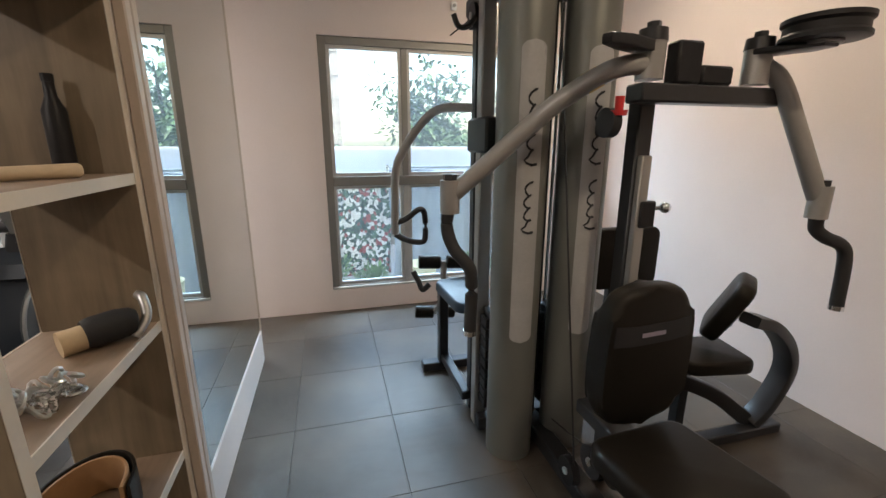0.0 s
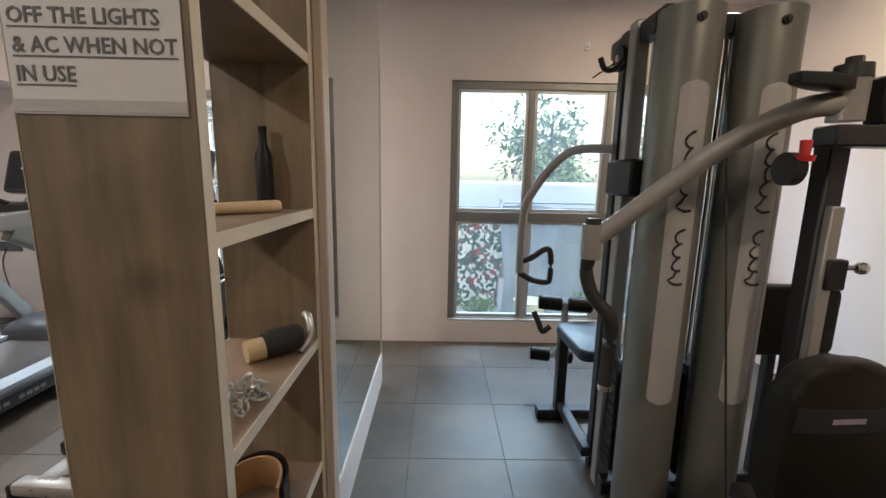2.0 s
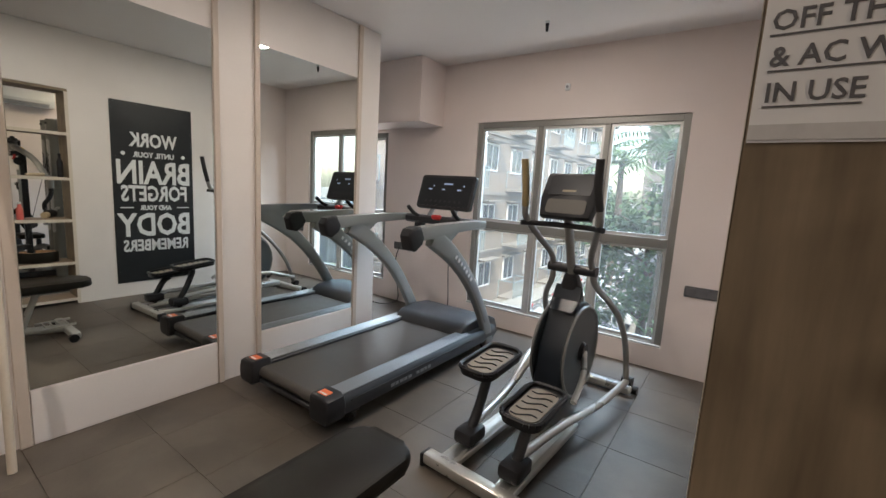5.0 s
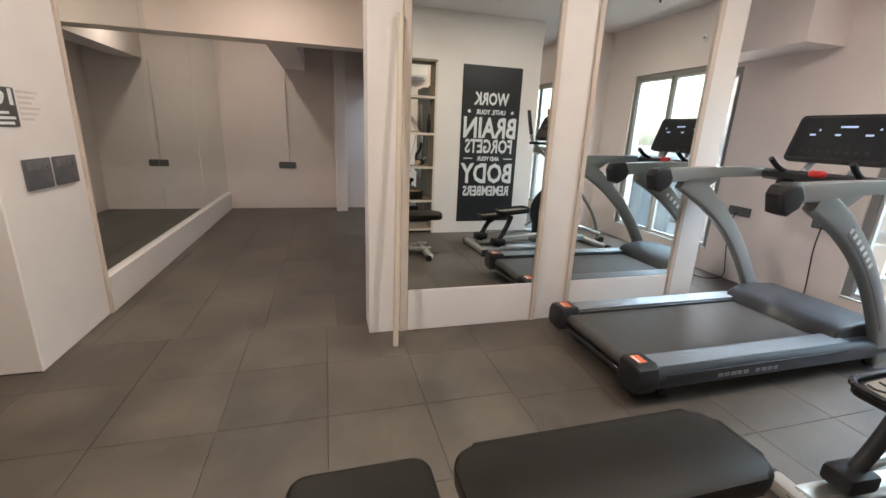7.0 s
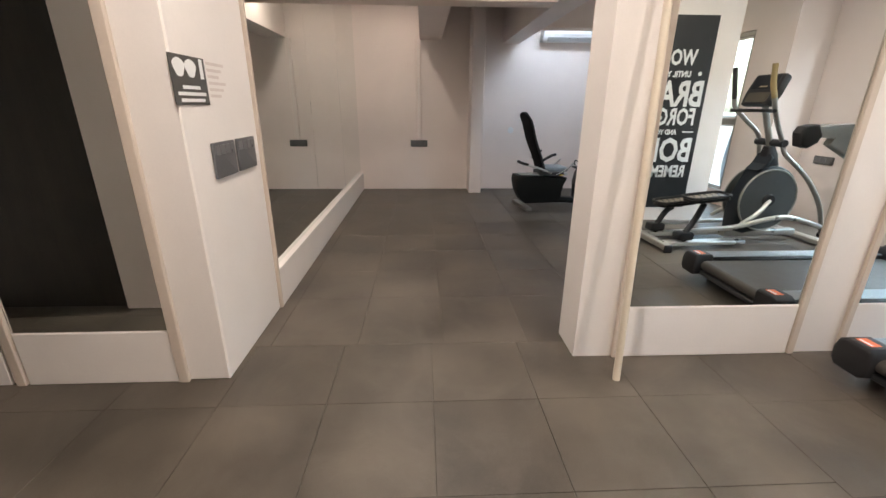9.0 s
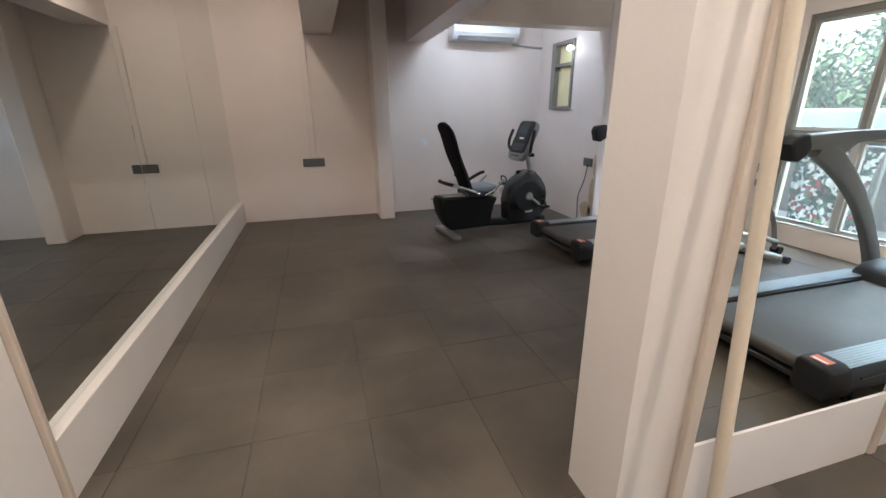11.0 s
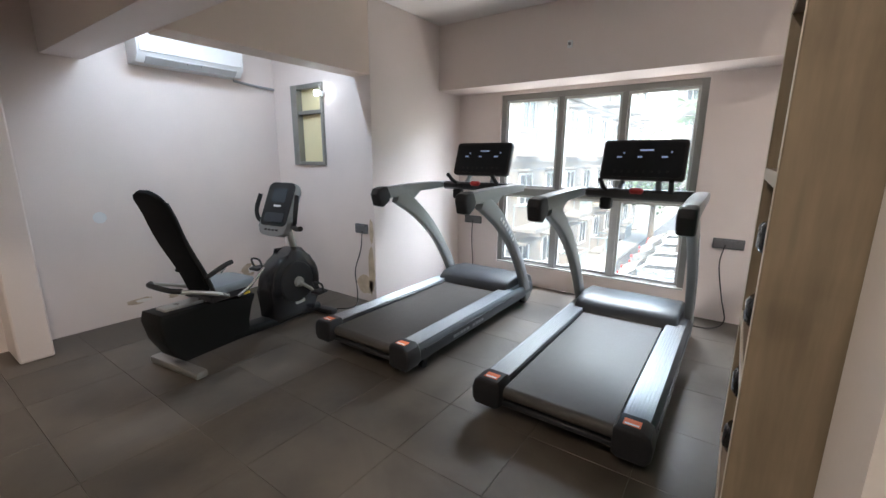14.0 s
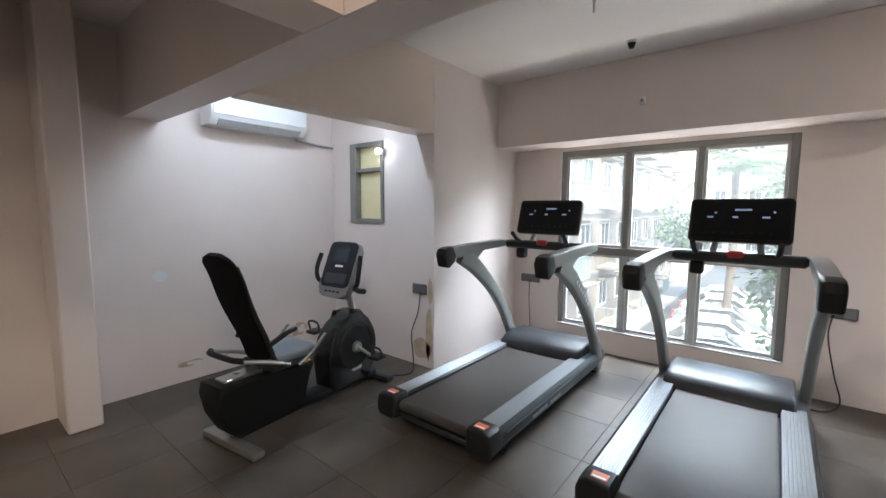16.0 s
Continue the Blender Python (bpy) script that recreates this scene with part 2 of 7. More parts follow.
def box(bm, x0, x1, y0, y1, z0, z1, bevel=0.0, seg=1, m=None):
    r = bmesh.ops.create_cube(bm, size=1.0)
    vs = r["verts"]
    for v in vs:
        v.co = Vector((x0 + (v.co.x + 0.5) * (x1 - x0), y0 + (v.co.y + 0.5) * (y1 - y0), z0 + (v.co.z + 0.5) * (z1 - z0)))
    if bevel:
        es = list({e for v in vs for e in v.link_edges})
        out = bmesh.ops.bevel(bm, geom=es, offset=bevel, segments=seg, affect="EDGES", profile=0.5)
        vs = list({v for f in out["faces"] for v in f.verts} | {v for v in vs if v.is_valid})
    if m is not None:
        bmesh.ops.transform(bm, matrix=m, verts=vs)
    return vs


def rod(bm, a, b, r0, r1=None, seg=16, cap=True):
    a, b = Vector(a), Vector(b)
    d = b - a
    m = Matrix.Translation((a + b) / 2) @ d.to_track_quat("Z", "Y").to_matrix().to_4x4()
    return bmesh.ops.create_cone(bm, cap_ends=cap, segments=seg, radius1=r0, radius2=r0 if r1 is None else r1, depth=d.length, matrix=m)["verts"]


def smooth_path(pts, n=5):
    """Catmull-Rom points through pts."""
    p = [Vector(q) for q in pts]
    p = [p[0] * 2 - p[1]] + p + [p[-1] * 2 - p[-2]]
    out = []
    for i in range(1, len(p) - 2):
        for k in range(n):
            t = k / n
            out.append(0.5 * (2 * p[i] + (p[i + 1] - p[i - 1]) * t + (2 * p[i - 1] - 5 * p[i] + 4 * p[i + 1] - p[i + 2]) * t * t
                              + (3 * p[i] - p[i - 1] - 3 * p[i + 1] + p[i + 2]) * t ** 3))
    out.append(p[-2])
    return out


def sweep(bm, pts, ring, up=(0, 0, 1), scales=None):
    """Sweeps a closed outline ring [(u, v)] along pts; u goes sideways, v towards up."""
    rows = []
    pts = [Vector(q) for q in pts]
    for i, p in enumerate(pts):
        d = (pts[min(i + 1, len(pts) - 1)] - pts[max(i - 1, 0)]).normalized()
        side = d.cross(Vector(up))
        side = side.normalized() if side.length > 1e-4 else Vector((1, 0, 0))
        top = side.cross(d).normalized()
        s = scales[i] if scales else 1.0
        su, sv = s if isinstance(s, tuple) else (s, s)
        rows.append([bm.verts.new(p + side * u * su + top * v * sv) for u, v in ring])
    n = len(ring)
    for a, b in zip(rows, rows[1:]):
        for k in range(n):
            bm.faces.new((a[k], a[(k + 1) % n], b[(k + 1) % n], b[k]))
    bm.faces.new(rows[0][::-1])
    bm.faces.new(rows[-1])


def circle(r, n=12, ry=None):
    ry = r if ry is None else ry
    return [(r * math.cos(2 * math.pi * k / n), ry * math.sin(2 * math.pi * k / n)) for k in range(n)]


def rrect(w, h, r, n=4):
    """A rounded rectangle's outline, w by h."""
    out = []
    for cx, cy, a0 in ((w / 2 - r, h / 2 - r, 0), (-w / 2 + r, h / 2 - r, 90), (-w / 2 + r, -h / 2 + r, 180), (w / 2 - r, -h / 2 + r, 270)):
        for k in range(n + 1):
            a = radians(a0 + 90 * k / n)
            out.append((cx + r * math.cos(a), cy + r * math.sin(a)))
    return out


def tube(bm, pts, r, n=5, seg=12, up=(0, 0, 1), smooth=True, scales=None):
    sweep(bm, smooth_path(pts, n) if smooth else pts, circle(r, seg), up, scales)


def plate(bm, outline, depth, m=None, bevel=0.0, seg=2):
    """Extrudes an outline [(x, y)] from z = 0 to depth, placed by m."""
    lo = [bm.verts.new((x, y, 0)) for x, y in outline]
    hi = [bm.verts.new((x, y, depth)) for x, y in outline]
    n = len(outline)
    f0 = bm.faces.new(lo[::-1])
    f1 = bm.faces.new(hi)
    for k in range(n):
        bm.faces.new((lo[k], lo[(k + 1) % n], hi[(k + 1) % n], hi[k]))
    vs = lo + hi
    if bevel:
        es = list(f0.edges) + list(f1.edges)
        out = bmesh.ops.bevel(bm, geom=es, offset=bevel, segments=seg, affect="EDGES", profile=0.5)
        vs = list({v for f in out["faces"] for v in f.verts} | {v for v in vs if v.is_valid})
    if m is not None:
        bmesh.ops.transform(bm, matrix=m, verts=vs)
    return vs


def finish(ob, bm, smooth=True):
    bmesh.ops.recalc_face_normals(bm, faces=bm.faces)
    bm.to_mesh(ob.data)
    bm.free()
    if smooth:
        for p in ob.data.polygons:
            p.use_smooth = True
        ob.data.set_sharp_from_angle(angle=radians(38))


def part(name, bm, material, parent=None, label="", smooth=True):
    ob = new(name, bpy.data.meshes.new(name))
    finish(ob, bm, smooth)
    ob.data.materials.append(material)
    if parent is not None:
        ob.parent = parent
    if label:
        tagged(ob, label)
    return ob


def thing(name, label, category, group="", kind=""):
    return tagged(new(name), label, category, group, kind)


def boxes(*rows, bevel=0.0):
    bm = bmesh.new()
    for r in rows:
        box(bm, *r, bevel=bevel)
    return bm


def setting(name, rows, material, label="", bevel=0.0, parent=None):
    ob = part(name, boxes(*rows, bevel=bevel), material, parent, smooth=False)
    return tagged(ob, label or name.replace("_", " "), kind="structure") if parent is None else ob


def letters(text, size, material, parent, m, name="lettering", depth=0.0006, align="CENTER", squeeze=1.0, bold=0.0):
    """Words in the built-in font as a flat mesh, placed by m (x along the line, y up)."""
    cu = bpy.data.curves.new(name, "FONT")
    cu.body, cu.size, cu.extrude, cu.resolution_u, cu.align_x, cu.offset = text, size, depth, 2, align, bold
    tmp = bpy.data.objects.new(name, cu)
    me = bpy.data.meshes.new_from_object(tmp)
    bpy.data.objects.remove(tmp)
    ob = new(name, me)
    me.transform(m @ Matrix.Diagonal((squeeze, 1, 1, 1)))
    me.materials.append(material)
    ob.parent = parent
    return ob


# ---- setting ----
XW, XE = -8.05, 2.29      # far wall with the sockets, wall beside the multi-gym
YA, YC = 3.90, 3.48       # window walls
YS = -3.2                 # wall behind the walk
ZC = 2.64                 # ceiling
PX0, PX1 = -0.81, -0.535  # partition with the sign
QX0, QX1 = -3.85, -3.49   # partition with the mirrors


def wall_with_window(name, x0, x1, y0, y1, wx0, wx1, wz0, wz1):
    return setting(name, [(x0, wx0, y0, y1, -0.1, ZC), (wx1, x1, y0, y1, -0.1, ZC), (wx0, wx1, y0, y1, -0.1, wz0), (wx0, wx1, y0, y1, wz1, ZC)],
                   PAINT, "pale mauve plastered wall round a large window")


setting("ceiling", [(XW - 0.2, XE + 0.2, YS - 0.2, YA + 0.2, ZC, ZC + 0.12)], CEIL, "white painted plaster ceiling")
W1 = (-0.08, 1.80, 0.18, 2.08)
W2 = (-3.07, -1.19, 0.18, 2.045)
W3 = (-6.14, -4.29, 0.21, 1.985)
wall_with_window("wall_north_1", -0.65, XE, YC, YC + 0.2, *W1)
setting("wall_return", [(-0.65, -0.45, YC + 0.2, YA + 0.2, -0.1, ZC)], PAINT, "pale plastered return of the window wall")
wall_with_window("wall_north_2", -3.67, -0.65, YA, YA + 0.2, *W2)
wall_with_window("wall_north_3", -6.66, -3.67, YA, YA + 0.2, *W3)
setting("wall_east", [(XE, XE + 0.2, YS, YC + 0.2, -0.1, ZC)], PAINT, "cream plastered side wall beside the multi-gym")
setting("wall_south", [(XW - 0.2, XE + 0.2, YS - 0.2, YS, -0.1, ZC)], PAINT, "plain plastered wall behind the walk")
setting("wall_west", [(XW - 0.2, XW, YS, 2.71, -0.1, ZC)], PAINT, "pale plastered end wall with a conduit")
# alcove side wall with its small window, and the bay's cheek
S = (-7.74, -7.27, 1.27, 2.03)
setting("wall_alcove", [(XW, S[0], 2.51, 2.71, -0.1, ZC), (S[1], -6.66, 2.51, 2.71, -0.1, ZC), (S[0], S[1], 2.51, 2.71, -0.1, S[2]), (S[0], S[1], 2.51, 2.71, S[3], ZC)],
        PAINT, "pale wall of the alcove with a small window")
setting("wall_bay", [(-6.86, -6.66, 2.71, YA + 0.2, -0.1, ZC)], PAINT, "pale cheek wall beside the treadmill")
setting("beam_alcove", [(-6.86, -6.66, 0.95, 2.505, 2.03, ZC - 0.004)], BEAM_WARM_LIT, "plastered beam over the alcove")
setting("beam_long", [(XW, -3.86, 0.72, 0.95, 2.04, ZC - 0.004)], PAINT, "plastered ceiling beam along the room")
setting("beam_cross", [(-5.77, -5.54, -1.376, 0.716, 2.04, ZC - 0.004)], BEAM_WARM_LIT, "plastered cross beam under the ceiling")
setting("beam_short", [(XW, -5.774, -0.44, -0.14, 2.08, ZC - 0.004)], PAINT, "plastered beam above the conduit")
setting("beam_window", [(-6.656, -3.50, 3.50, YA, 2.02, ZC - 0.004)], PAINT, "boxed beam over the window")
setting("pier", [(XW, -7.70, 0.257, 0.435, 0, ZC - 0.004)], PAINT, "pale plastered pier on the end wall", bevel=0.01)

# wall beside the passage: pillar, mirror wall behind it, mirror wall facing the room
setting("pillar", [(-4.09, -3.365, YS, -1.325, 0, ZC - 0.004)], PAINT_WHITE, "white painted wall end with switches and a sign", bevel=0.006)
setting("wall_mirror_side", [(XW, -4.09, -1.62, -1.40, -0.1, ZC - 0.004)], PAINT, "wall behind the long mirror")

# partition with the mirrors
setting("partition_mirror", [(-3.725, QX1, 0.36, 0.511, 0, ZC - 0.004), (-3.81, QX1, 0.511, 0.73, 0, ZC - 0.004), (-3.62, QX1, 0.73, 1.27, 0, ZC - 0.004), (QX0, -3.62, 0.73, 1.27, 0, 0.50), (QX0, -3.62, 0.73, 1.27, 2.085, ZC - 0.004),
                             (QX0, QX1, 1.27, 2.915, 0, ZC - 0.004)], PAINT_WHITE, "white partition carrying tall mirrors")
# corridor wall and its dark door, met only in the mirror beside the pillar
setting("wall_corridor", [(-2.60, -2.45, -2.28, -1.95, 0, ZC - 0.004), (-2.60, -2.45, YS, -3.12, 0, ZC - 0.004), (-2.60, -2.45, -3.12, -2.28, 2.1, ZC - 0.004)], PAINT, "plastered corridor wall round a dark door")
# partition with the sign
setting("partition_shelf", [(PX0, PX1, 1.44, 2.78, 0, ZC - 0.004), (PX0, PX1, 0.84, 1.44, 2.10, ZC - 0.004)], PAINT_WHITE, "white partition with a shelf niche and mirror")

# Unseen block overhead, stretched east to keep the sun off the terrace
setting("storeys_above", [(XW - 0.4, XE + 13, YS - 6, YA + 0.2, ZC + 0.13, 15)], mat("outer_render", (0.5, 0.47, 0.42), 0.8), "unseen mass overhead, added to shade the ground outside")
setting("storeys_below", [(XW - 0.4, XE + 0.4, YS - 6, YC + 0.2, -4.6, -0.11)], bpy.data.materials["outer_render"], "lower storeys of the same block")

# ---- fixed things: mirrors, trim, shelves, signs, windows ----


def mirror_panel(name, label, rows, edge_rows):
    """A glass sheet with its pale base board under it."""
    t = thing(name, label, "mirror")
    part("glass", boxes(*rows, bevel=0.0015), MIRROR, t, smooth=False)
    for r in edge_rows:
        part("base_board", boxes(r, bevel=0.003), PAINT_WHITE, t, "white painted board below the glass", smooth=False)
    return t


def trim(rows, label):
    for r in rows:
        setting("trim", [r], STRIP, label, bevel=0.004)


mirror_panel("wall_mirror", "tall frameless mirror panel on the white partition", [(QX1 + 0.001, QX1 + 0.007, 0.605, 1.497, 0.285, 2.225)], [(QX1 + 0.001, QX1 + 0.012, 0.605, 1.497, 0.0, 0.283)])
mirror_panel("wall_mirror", "tall frameless mirror panel behind the treadmill", [(QX1 + 0.001, QX1 + 0.007, 1.803, 2.655, 0.285, 2.225)], [(QX1 + 0.001, QX1 + 0.012, 1.803, 2.655, 0.0, 0.283)])
mirror_panel("wall_mirror", "full-height mirror beside the open shelf", [(PX1 + 0.001, PX1 + 0.007, 1.56, 2.765, 0.21, 2.60)], [(PX1 + 0.001, PX1 + 0.012, 1.56, 2.765, 0.0, 0.208)])
long_mirror = thing("wall_mirror", "long mirror wall of several glass sheets above a white board", "mirror")
for k in range(3):
    a = -4.115 - k * 1.308
    part("glass", boxes((a - 1.305, a, -1.400, -1.350, 0.252, 2.60), bevel=0.0015), MIRROR, long_mirror, smooth=False)
part("base_board", boxes((XW + 0.002, -4.115, -1.400, -1.312, 0.0, 0.25), bevel=0.003), PAINT_WHITE, long_mirror, "white painted board below the glass", smooth=False)
mirror_panel("wall_mirror", "mirror panel beside the pillar reflecting a dark door", [(-3.364, -3.358, -2.225, -1.555, 0.268, 2.55)], [(-3.364, -3.352, -2.225, -1.555, 0.0, 0.266)])
mirror_panel("wall_mirror", "narrow mirror panel further along the pillar wall", [(-3.364, -3.358, -3.15, -2.30, 0.268, 2.55)], [(-3.364, -3.352, -3.15, -2.30, 0.0, 0.266)])

trim([(QX1 + 0.001, QX1 + 0.022, 0.555, 0.602, 0, 2.63), (QX1 + 0.001, QX1 + 0.022, 1.50, 1.535, 0, 2.63), (QX1 + 0.001, QX1 + 0.022, 1.765, 1.80, 0, 2.63),
      (QX1 + 0.001, QX1 + 0.022, 2.658, 2.70, 0, 2.63)], "slim beige wooden strip between the mirrors")
trim([(-3.364, -3.342, -1.552, -1.505, 0, 2.63), (-3.364, -3.342, -2.275, -2.23, 0, 2.63)], "slim beige strip edging the pillar mirror")
trim([(-4.115, -4.092, -1.40, -1.308, 0, 2.63)], "slim beige strip where the long mirror begins")
trim([(PX1 + 0.001, PX1 + 0.03, 1.45, 1.485, 0, 2.63), (PX1 + 0.001, PX1 + 0.02, 1.52, 1.555, 0, 2.63), (PX1 + 0.001, PX1 + 0.012, 2.766, 2.779, 0, 2.63)], "slim beige strip beside the shelf mirror")

# dark door in the corridor
door = tagged(thing("door_1", "closed dark brown corridor door", "door"), kind="structure")
part("door_leaf", boxes((-2.575, -2.535, -3.11, -2.29, 0.005, 2.09), bevel=0.003), wood("dark_door_veneer", (0.012, 0.010, 0.009), (0.03, 0.024, 0.02)), door)


def shelf_unit(label, x0, x1, y0, y1, z0, z1, shelves, back=False):
    """A tall open shelf of laminate with cream edging; open through, or with a back."""
    t = thing("shelf_unit", label, "shelf")
    th = 0.026
    part("side_panel", boxes((x0, x1, y0, y0 + th, z0, z1), bevel=0.002), WOOD, t, "brown wood-grain laminate end panel", smooth=False)
    part("side_panel", boxes((x0, x1, y1 - th, y1, z0, z1), bevel=0.002), WOOD, t, smooth=False)
    for z in shelves:
        s = part("shelf", boxes((x0 + 0.004, x1 - 0.004, y0 + th, y1 - th, z - 0.026, z), bevel=0.001), WOOD_IN, t, smooth=False)
        for ex in ((x0 - 0.0005, x0 + 0.003), (x1 - 0.003, x1 + 0.0005)):
            part("edging", boxes((ex[0], ex[1], y0 + th, y1 - th, z - 0.027, z + 0.001)), EDGE, s, smooth=False)
    part("top", boxes((x0, x1, y0, y1, z1, z1 + 0.026), bevel=0.002), WOOD, t, smooth=False)
    if back:
        part("back_panel", boxes((x1 - 0.012, x1, y0 + th, y1 - th, z0, z1)), WOOD_IN, t, smooth=False)
    for yy in (y0, y1 - th):
        for ex in ((x0 - 0.0012, x0 - 0.0002), (x1 + 0.0002, x1 + 0.0012)):
            part("edging", boxes((ex[0], ex[1], yy - 0.0005, yy + th + 0.0005, z0, z1)), EDGE, t, "cream edge banding", smooth=False)
    return t


shelf_unit("open see-through shelf of brown laminate with cream edges", PX0, PX1, 0.845, 1.44, 0.0, 2.072, (0.06, 0.43, 0.855, 1.262, 1.69))
shelf_unit("brown laminate shelf with dumbbells set in the partition", -3.94, -3.625, 0.735, 1.262, 0.502, 2.055, (0.53, 0.925, 1.325, 1.725), back=True)

# sign on the shelf's end
sign = thing("paper_sign", "white paper notice about lights and AC on the shelf's end", "sign")
part("sheet", boxes((-0.807, -0.548, 0.8425, 0.8445, 1.445, 1.83)), PAPER, sign, smooth=False)
SM = lambda x, z: Matrix.Translation((x, 0.842, z)) @ Matrix.Rotation(radians(90), 4, "X")
for k, (line, x) in enumerate((("SWITCH", -0.712), ("OFF THE LIGHTS", -0.800), ("& AC WHEN NOT", -0.797), ("IN USE", -0.797))):
    zb = 1.492 + (3 - k) * 0.0405
    ob = letters(line, 0.0315, INK, sign, SM(x, zb), align="LEFT", squeeze=0.95, bold=0.0004)
    part("underline", boxes((x, x + max(v.co.x for v in ob.data.vertices) - min(v.co.x for v in ob.data.vertices), 0.8412, 0.8424, zb - 0.0065, zb - 0.0045)), INK, sign, smooth=False)
for zz in (1.448,):
    part("tape", boxes((-0.807, -0.548, 0.8412, 0.8424, zz, zz + 0.018)), mat("clear_tape", (0.6, 0.6, 0.6), 0.15), sign, "shiny strip of clear tape", smooth=False)

# motivational poster on the far side of that partition
poster = thing("wall_poster", "tall black poster with white block lettering on cream wall", "poster")
part("panel", boxes((PX0 - 0.008, PX0 - 0.001, 1.755, 2.535, 0.15, 2.08), bevel=0.001), BOARD, poster, smooth=False)
PM = lambda y, z: Matrix.Translation((PX0 - 0.0085, y, z)) @ Matrix.Rotation(radians(-90), 4, "Z") @ Matrix.Rotation(radians(90), 4, "X")
for text, size, z, sq, bold in (("WORK", 0.20, 1.63, 0.72, 0.006), ("UNTIL YOUR", 0.078, 1.515, 0.86, 0.003), ("BRAIN", 0.345, 1.235, 0.74, 0.009), ("FORGETS", 0.235, 1.045, 0.66, 0.006), ("AND YOUR", 0.072, 0.945, 0.80, 0.003), ("BODY", 0.345, 0.665, 0.75, 0.009), ("REMEMBERS", 0.175, 0.495, 0.70, 0.005)):
    letters(text, size, POSTER_WHITE, poster, PM(2.145, z), squeeze=sq, bold=bold)
for yy in (1.87, 2.42):
    part("rule", boxes((PX0 - 0.0095, PX0 - 0.008, yy - 0.06, yy + 0.06, 0.965, 0.977)), POSTER_WHITE, poster, smooth=False)
for yy in (1.855, 2.435):
    bm = bmesh.new()
    rod(bm, (PX0 - 0.0095, yy, 1.545), (PX0 - 0.008, yy, 1.545), 0.02)
    part("dot", bm, POSTER_WHITE, poster)

# rules sign with pictures, faint wall lettering, and switches on the pillar
YP = -1.325
rules = thing("rules_sign", "small black sign with white pictures above the switches", "sign")
part("plate", boxes((-3.605, -3.345, YP + 0.001, YP + 0.005, 1.225, 1.405), bevel=0.001), mat("charcoal_sign", (0.06, 0.057, 0.052), 0.45, vary=0.1), rules, smooth=False)
for cx in (-3.405, -3.49):
    bm = bmesh.new()
    plate(bm, [(0.041 * math.cos(a) * (1 + 0.16 * math.sin(3 * a)), 0.034 * math.sin(a)) for a in [2 * math.pi * k / 14 for k in range(14)]], 0.002, pose(cx, YP + 0.0052, 1.36, 90, 0, 180) @ pose(0, 0, -0.002))
    part("picture", bm, POSTER_WHITE, rules, "plain white picture shape")
part("picture", boxes((-3.585, -3.56, YP + 0.005, YP + 0.0065, 1.325, 1.40)), POSTER_WHITE, rules, smooth=False)
for k, (a, b) in enumerate(((-3.54, -3.41), (-3.58, -3.37), (-3.565, -3.385))):
    part("text_bar", boxes((a, b, YP + 0.005, YP + 0.0065, 1.283 - k * 0.024, 1.296 - k * 0.024)), POSTER_WHITE, rules, smooth=False)
faint = thing("wall_lettering", "faint raised cream lettering lines on the pillar", "lettering")
for k in range(6):
    w = 0.16 - 0.03 * (k % 3)
    part("text_bar", boxes((-3.63 - w, -3.63, YP + 0.0005, YP + 0.002, 1.385 - k * 0.026, 1.397 - k * 0.026)), mat("faint_letter_paint", (0.62, 0.55, 0.52), 0.5), faint, smooth=False)


def switch_plate(name, label, m, w, h, rows, cols, category="switch", first=0):
    """A wall plate in its own plane: x along the wall, y up, z off the wall."""
    t = thing(name, label, category)
    t.matrix_world = m
    bm = bmesh.new()
    plate(bm, rrect(w, h, 0.008), 0.012, None, 0.002)
    part("plate", bm, mat("grey_switch_plate", (0.10, 0.10, 0.105), 0.35), t)
    for r in range(first, rows):
        for c in range(cols):
            bm = bmesh.new()
            cw, ch = (w - 0.02) / cols, (h - 0.02) / rows
            box(bm, -w / 2 + 0.01 + c * cw + 0.002, -w / 2 + 0.01 + (c + 1) * cw - 0.002, -h / 2 + 0.01 + r * ch + 0.002, -h / 2 + 0.01 + (r + 1) * ch - 0.002, 0.012, 0.0155, bevel=0.001)
            part("rocker", bm, mat("grey_rocker", (0.13, 0.13, 0.135), 0.3) if "grey_rocker" not in bpy.data.materials else bpy.data.materials["grey_rocker"], t)
    return t


for cx in (-3.655, -3.90):
    switch_plate("switch_plate", "dark grey switch panel with a row of small rockers", pose(cx, YP + 0.001, 0.99, 90, 0, 180), 0.215, 0.155, 3, 4, first=2)
switch_plate("socket_plate", "dark grey socket plate below the conduit", pose(XW + 0.001, -0.465, 0.68, 90, 0, 90), 0.25, 0.095, 1, 3, "socket")
switch_plate("socket_plate", "dark grey socket plate on the alcove wall", pose(-6.82, 2.508, 0.70, 90, 0, 0), 0.16, 0.09, 1, 2, "socket")
switch_plate("socket_plate", "dark grey socket plate beside the tall window", pose(-4.01, YA - 0.001, 0.67, 90, 0, 0), 0.22, 0.085, 1, 3, "socket")
switch_plate("socket_plate", "dark grey socket plate behind the treadmill", pose(-6.45, YA - 0.001, 0.66, 90, 0, 0), 0.22, 0.085, 1, 3, "socket")
switch_plate("socket_plate", "dark grey socket plate beside the wide window", pose(-0.965, YA - 0.001, 0.69, 90, 0, 0), 0.23, 0.085, 1, 3, "socket")
switch_plate("socket_plate", "small dark socket low on the bay wall", pose(-3.30, YA - 0.001, 0.70, 90, 0, 0), 0.16, 0.08, 1, 2, "socket")

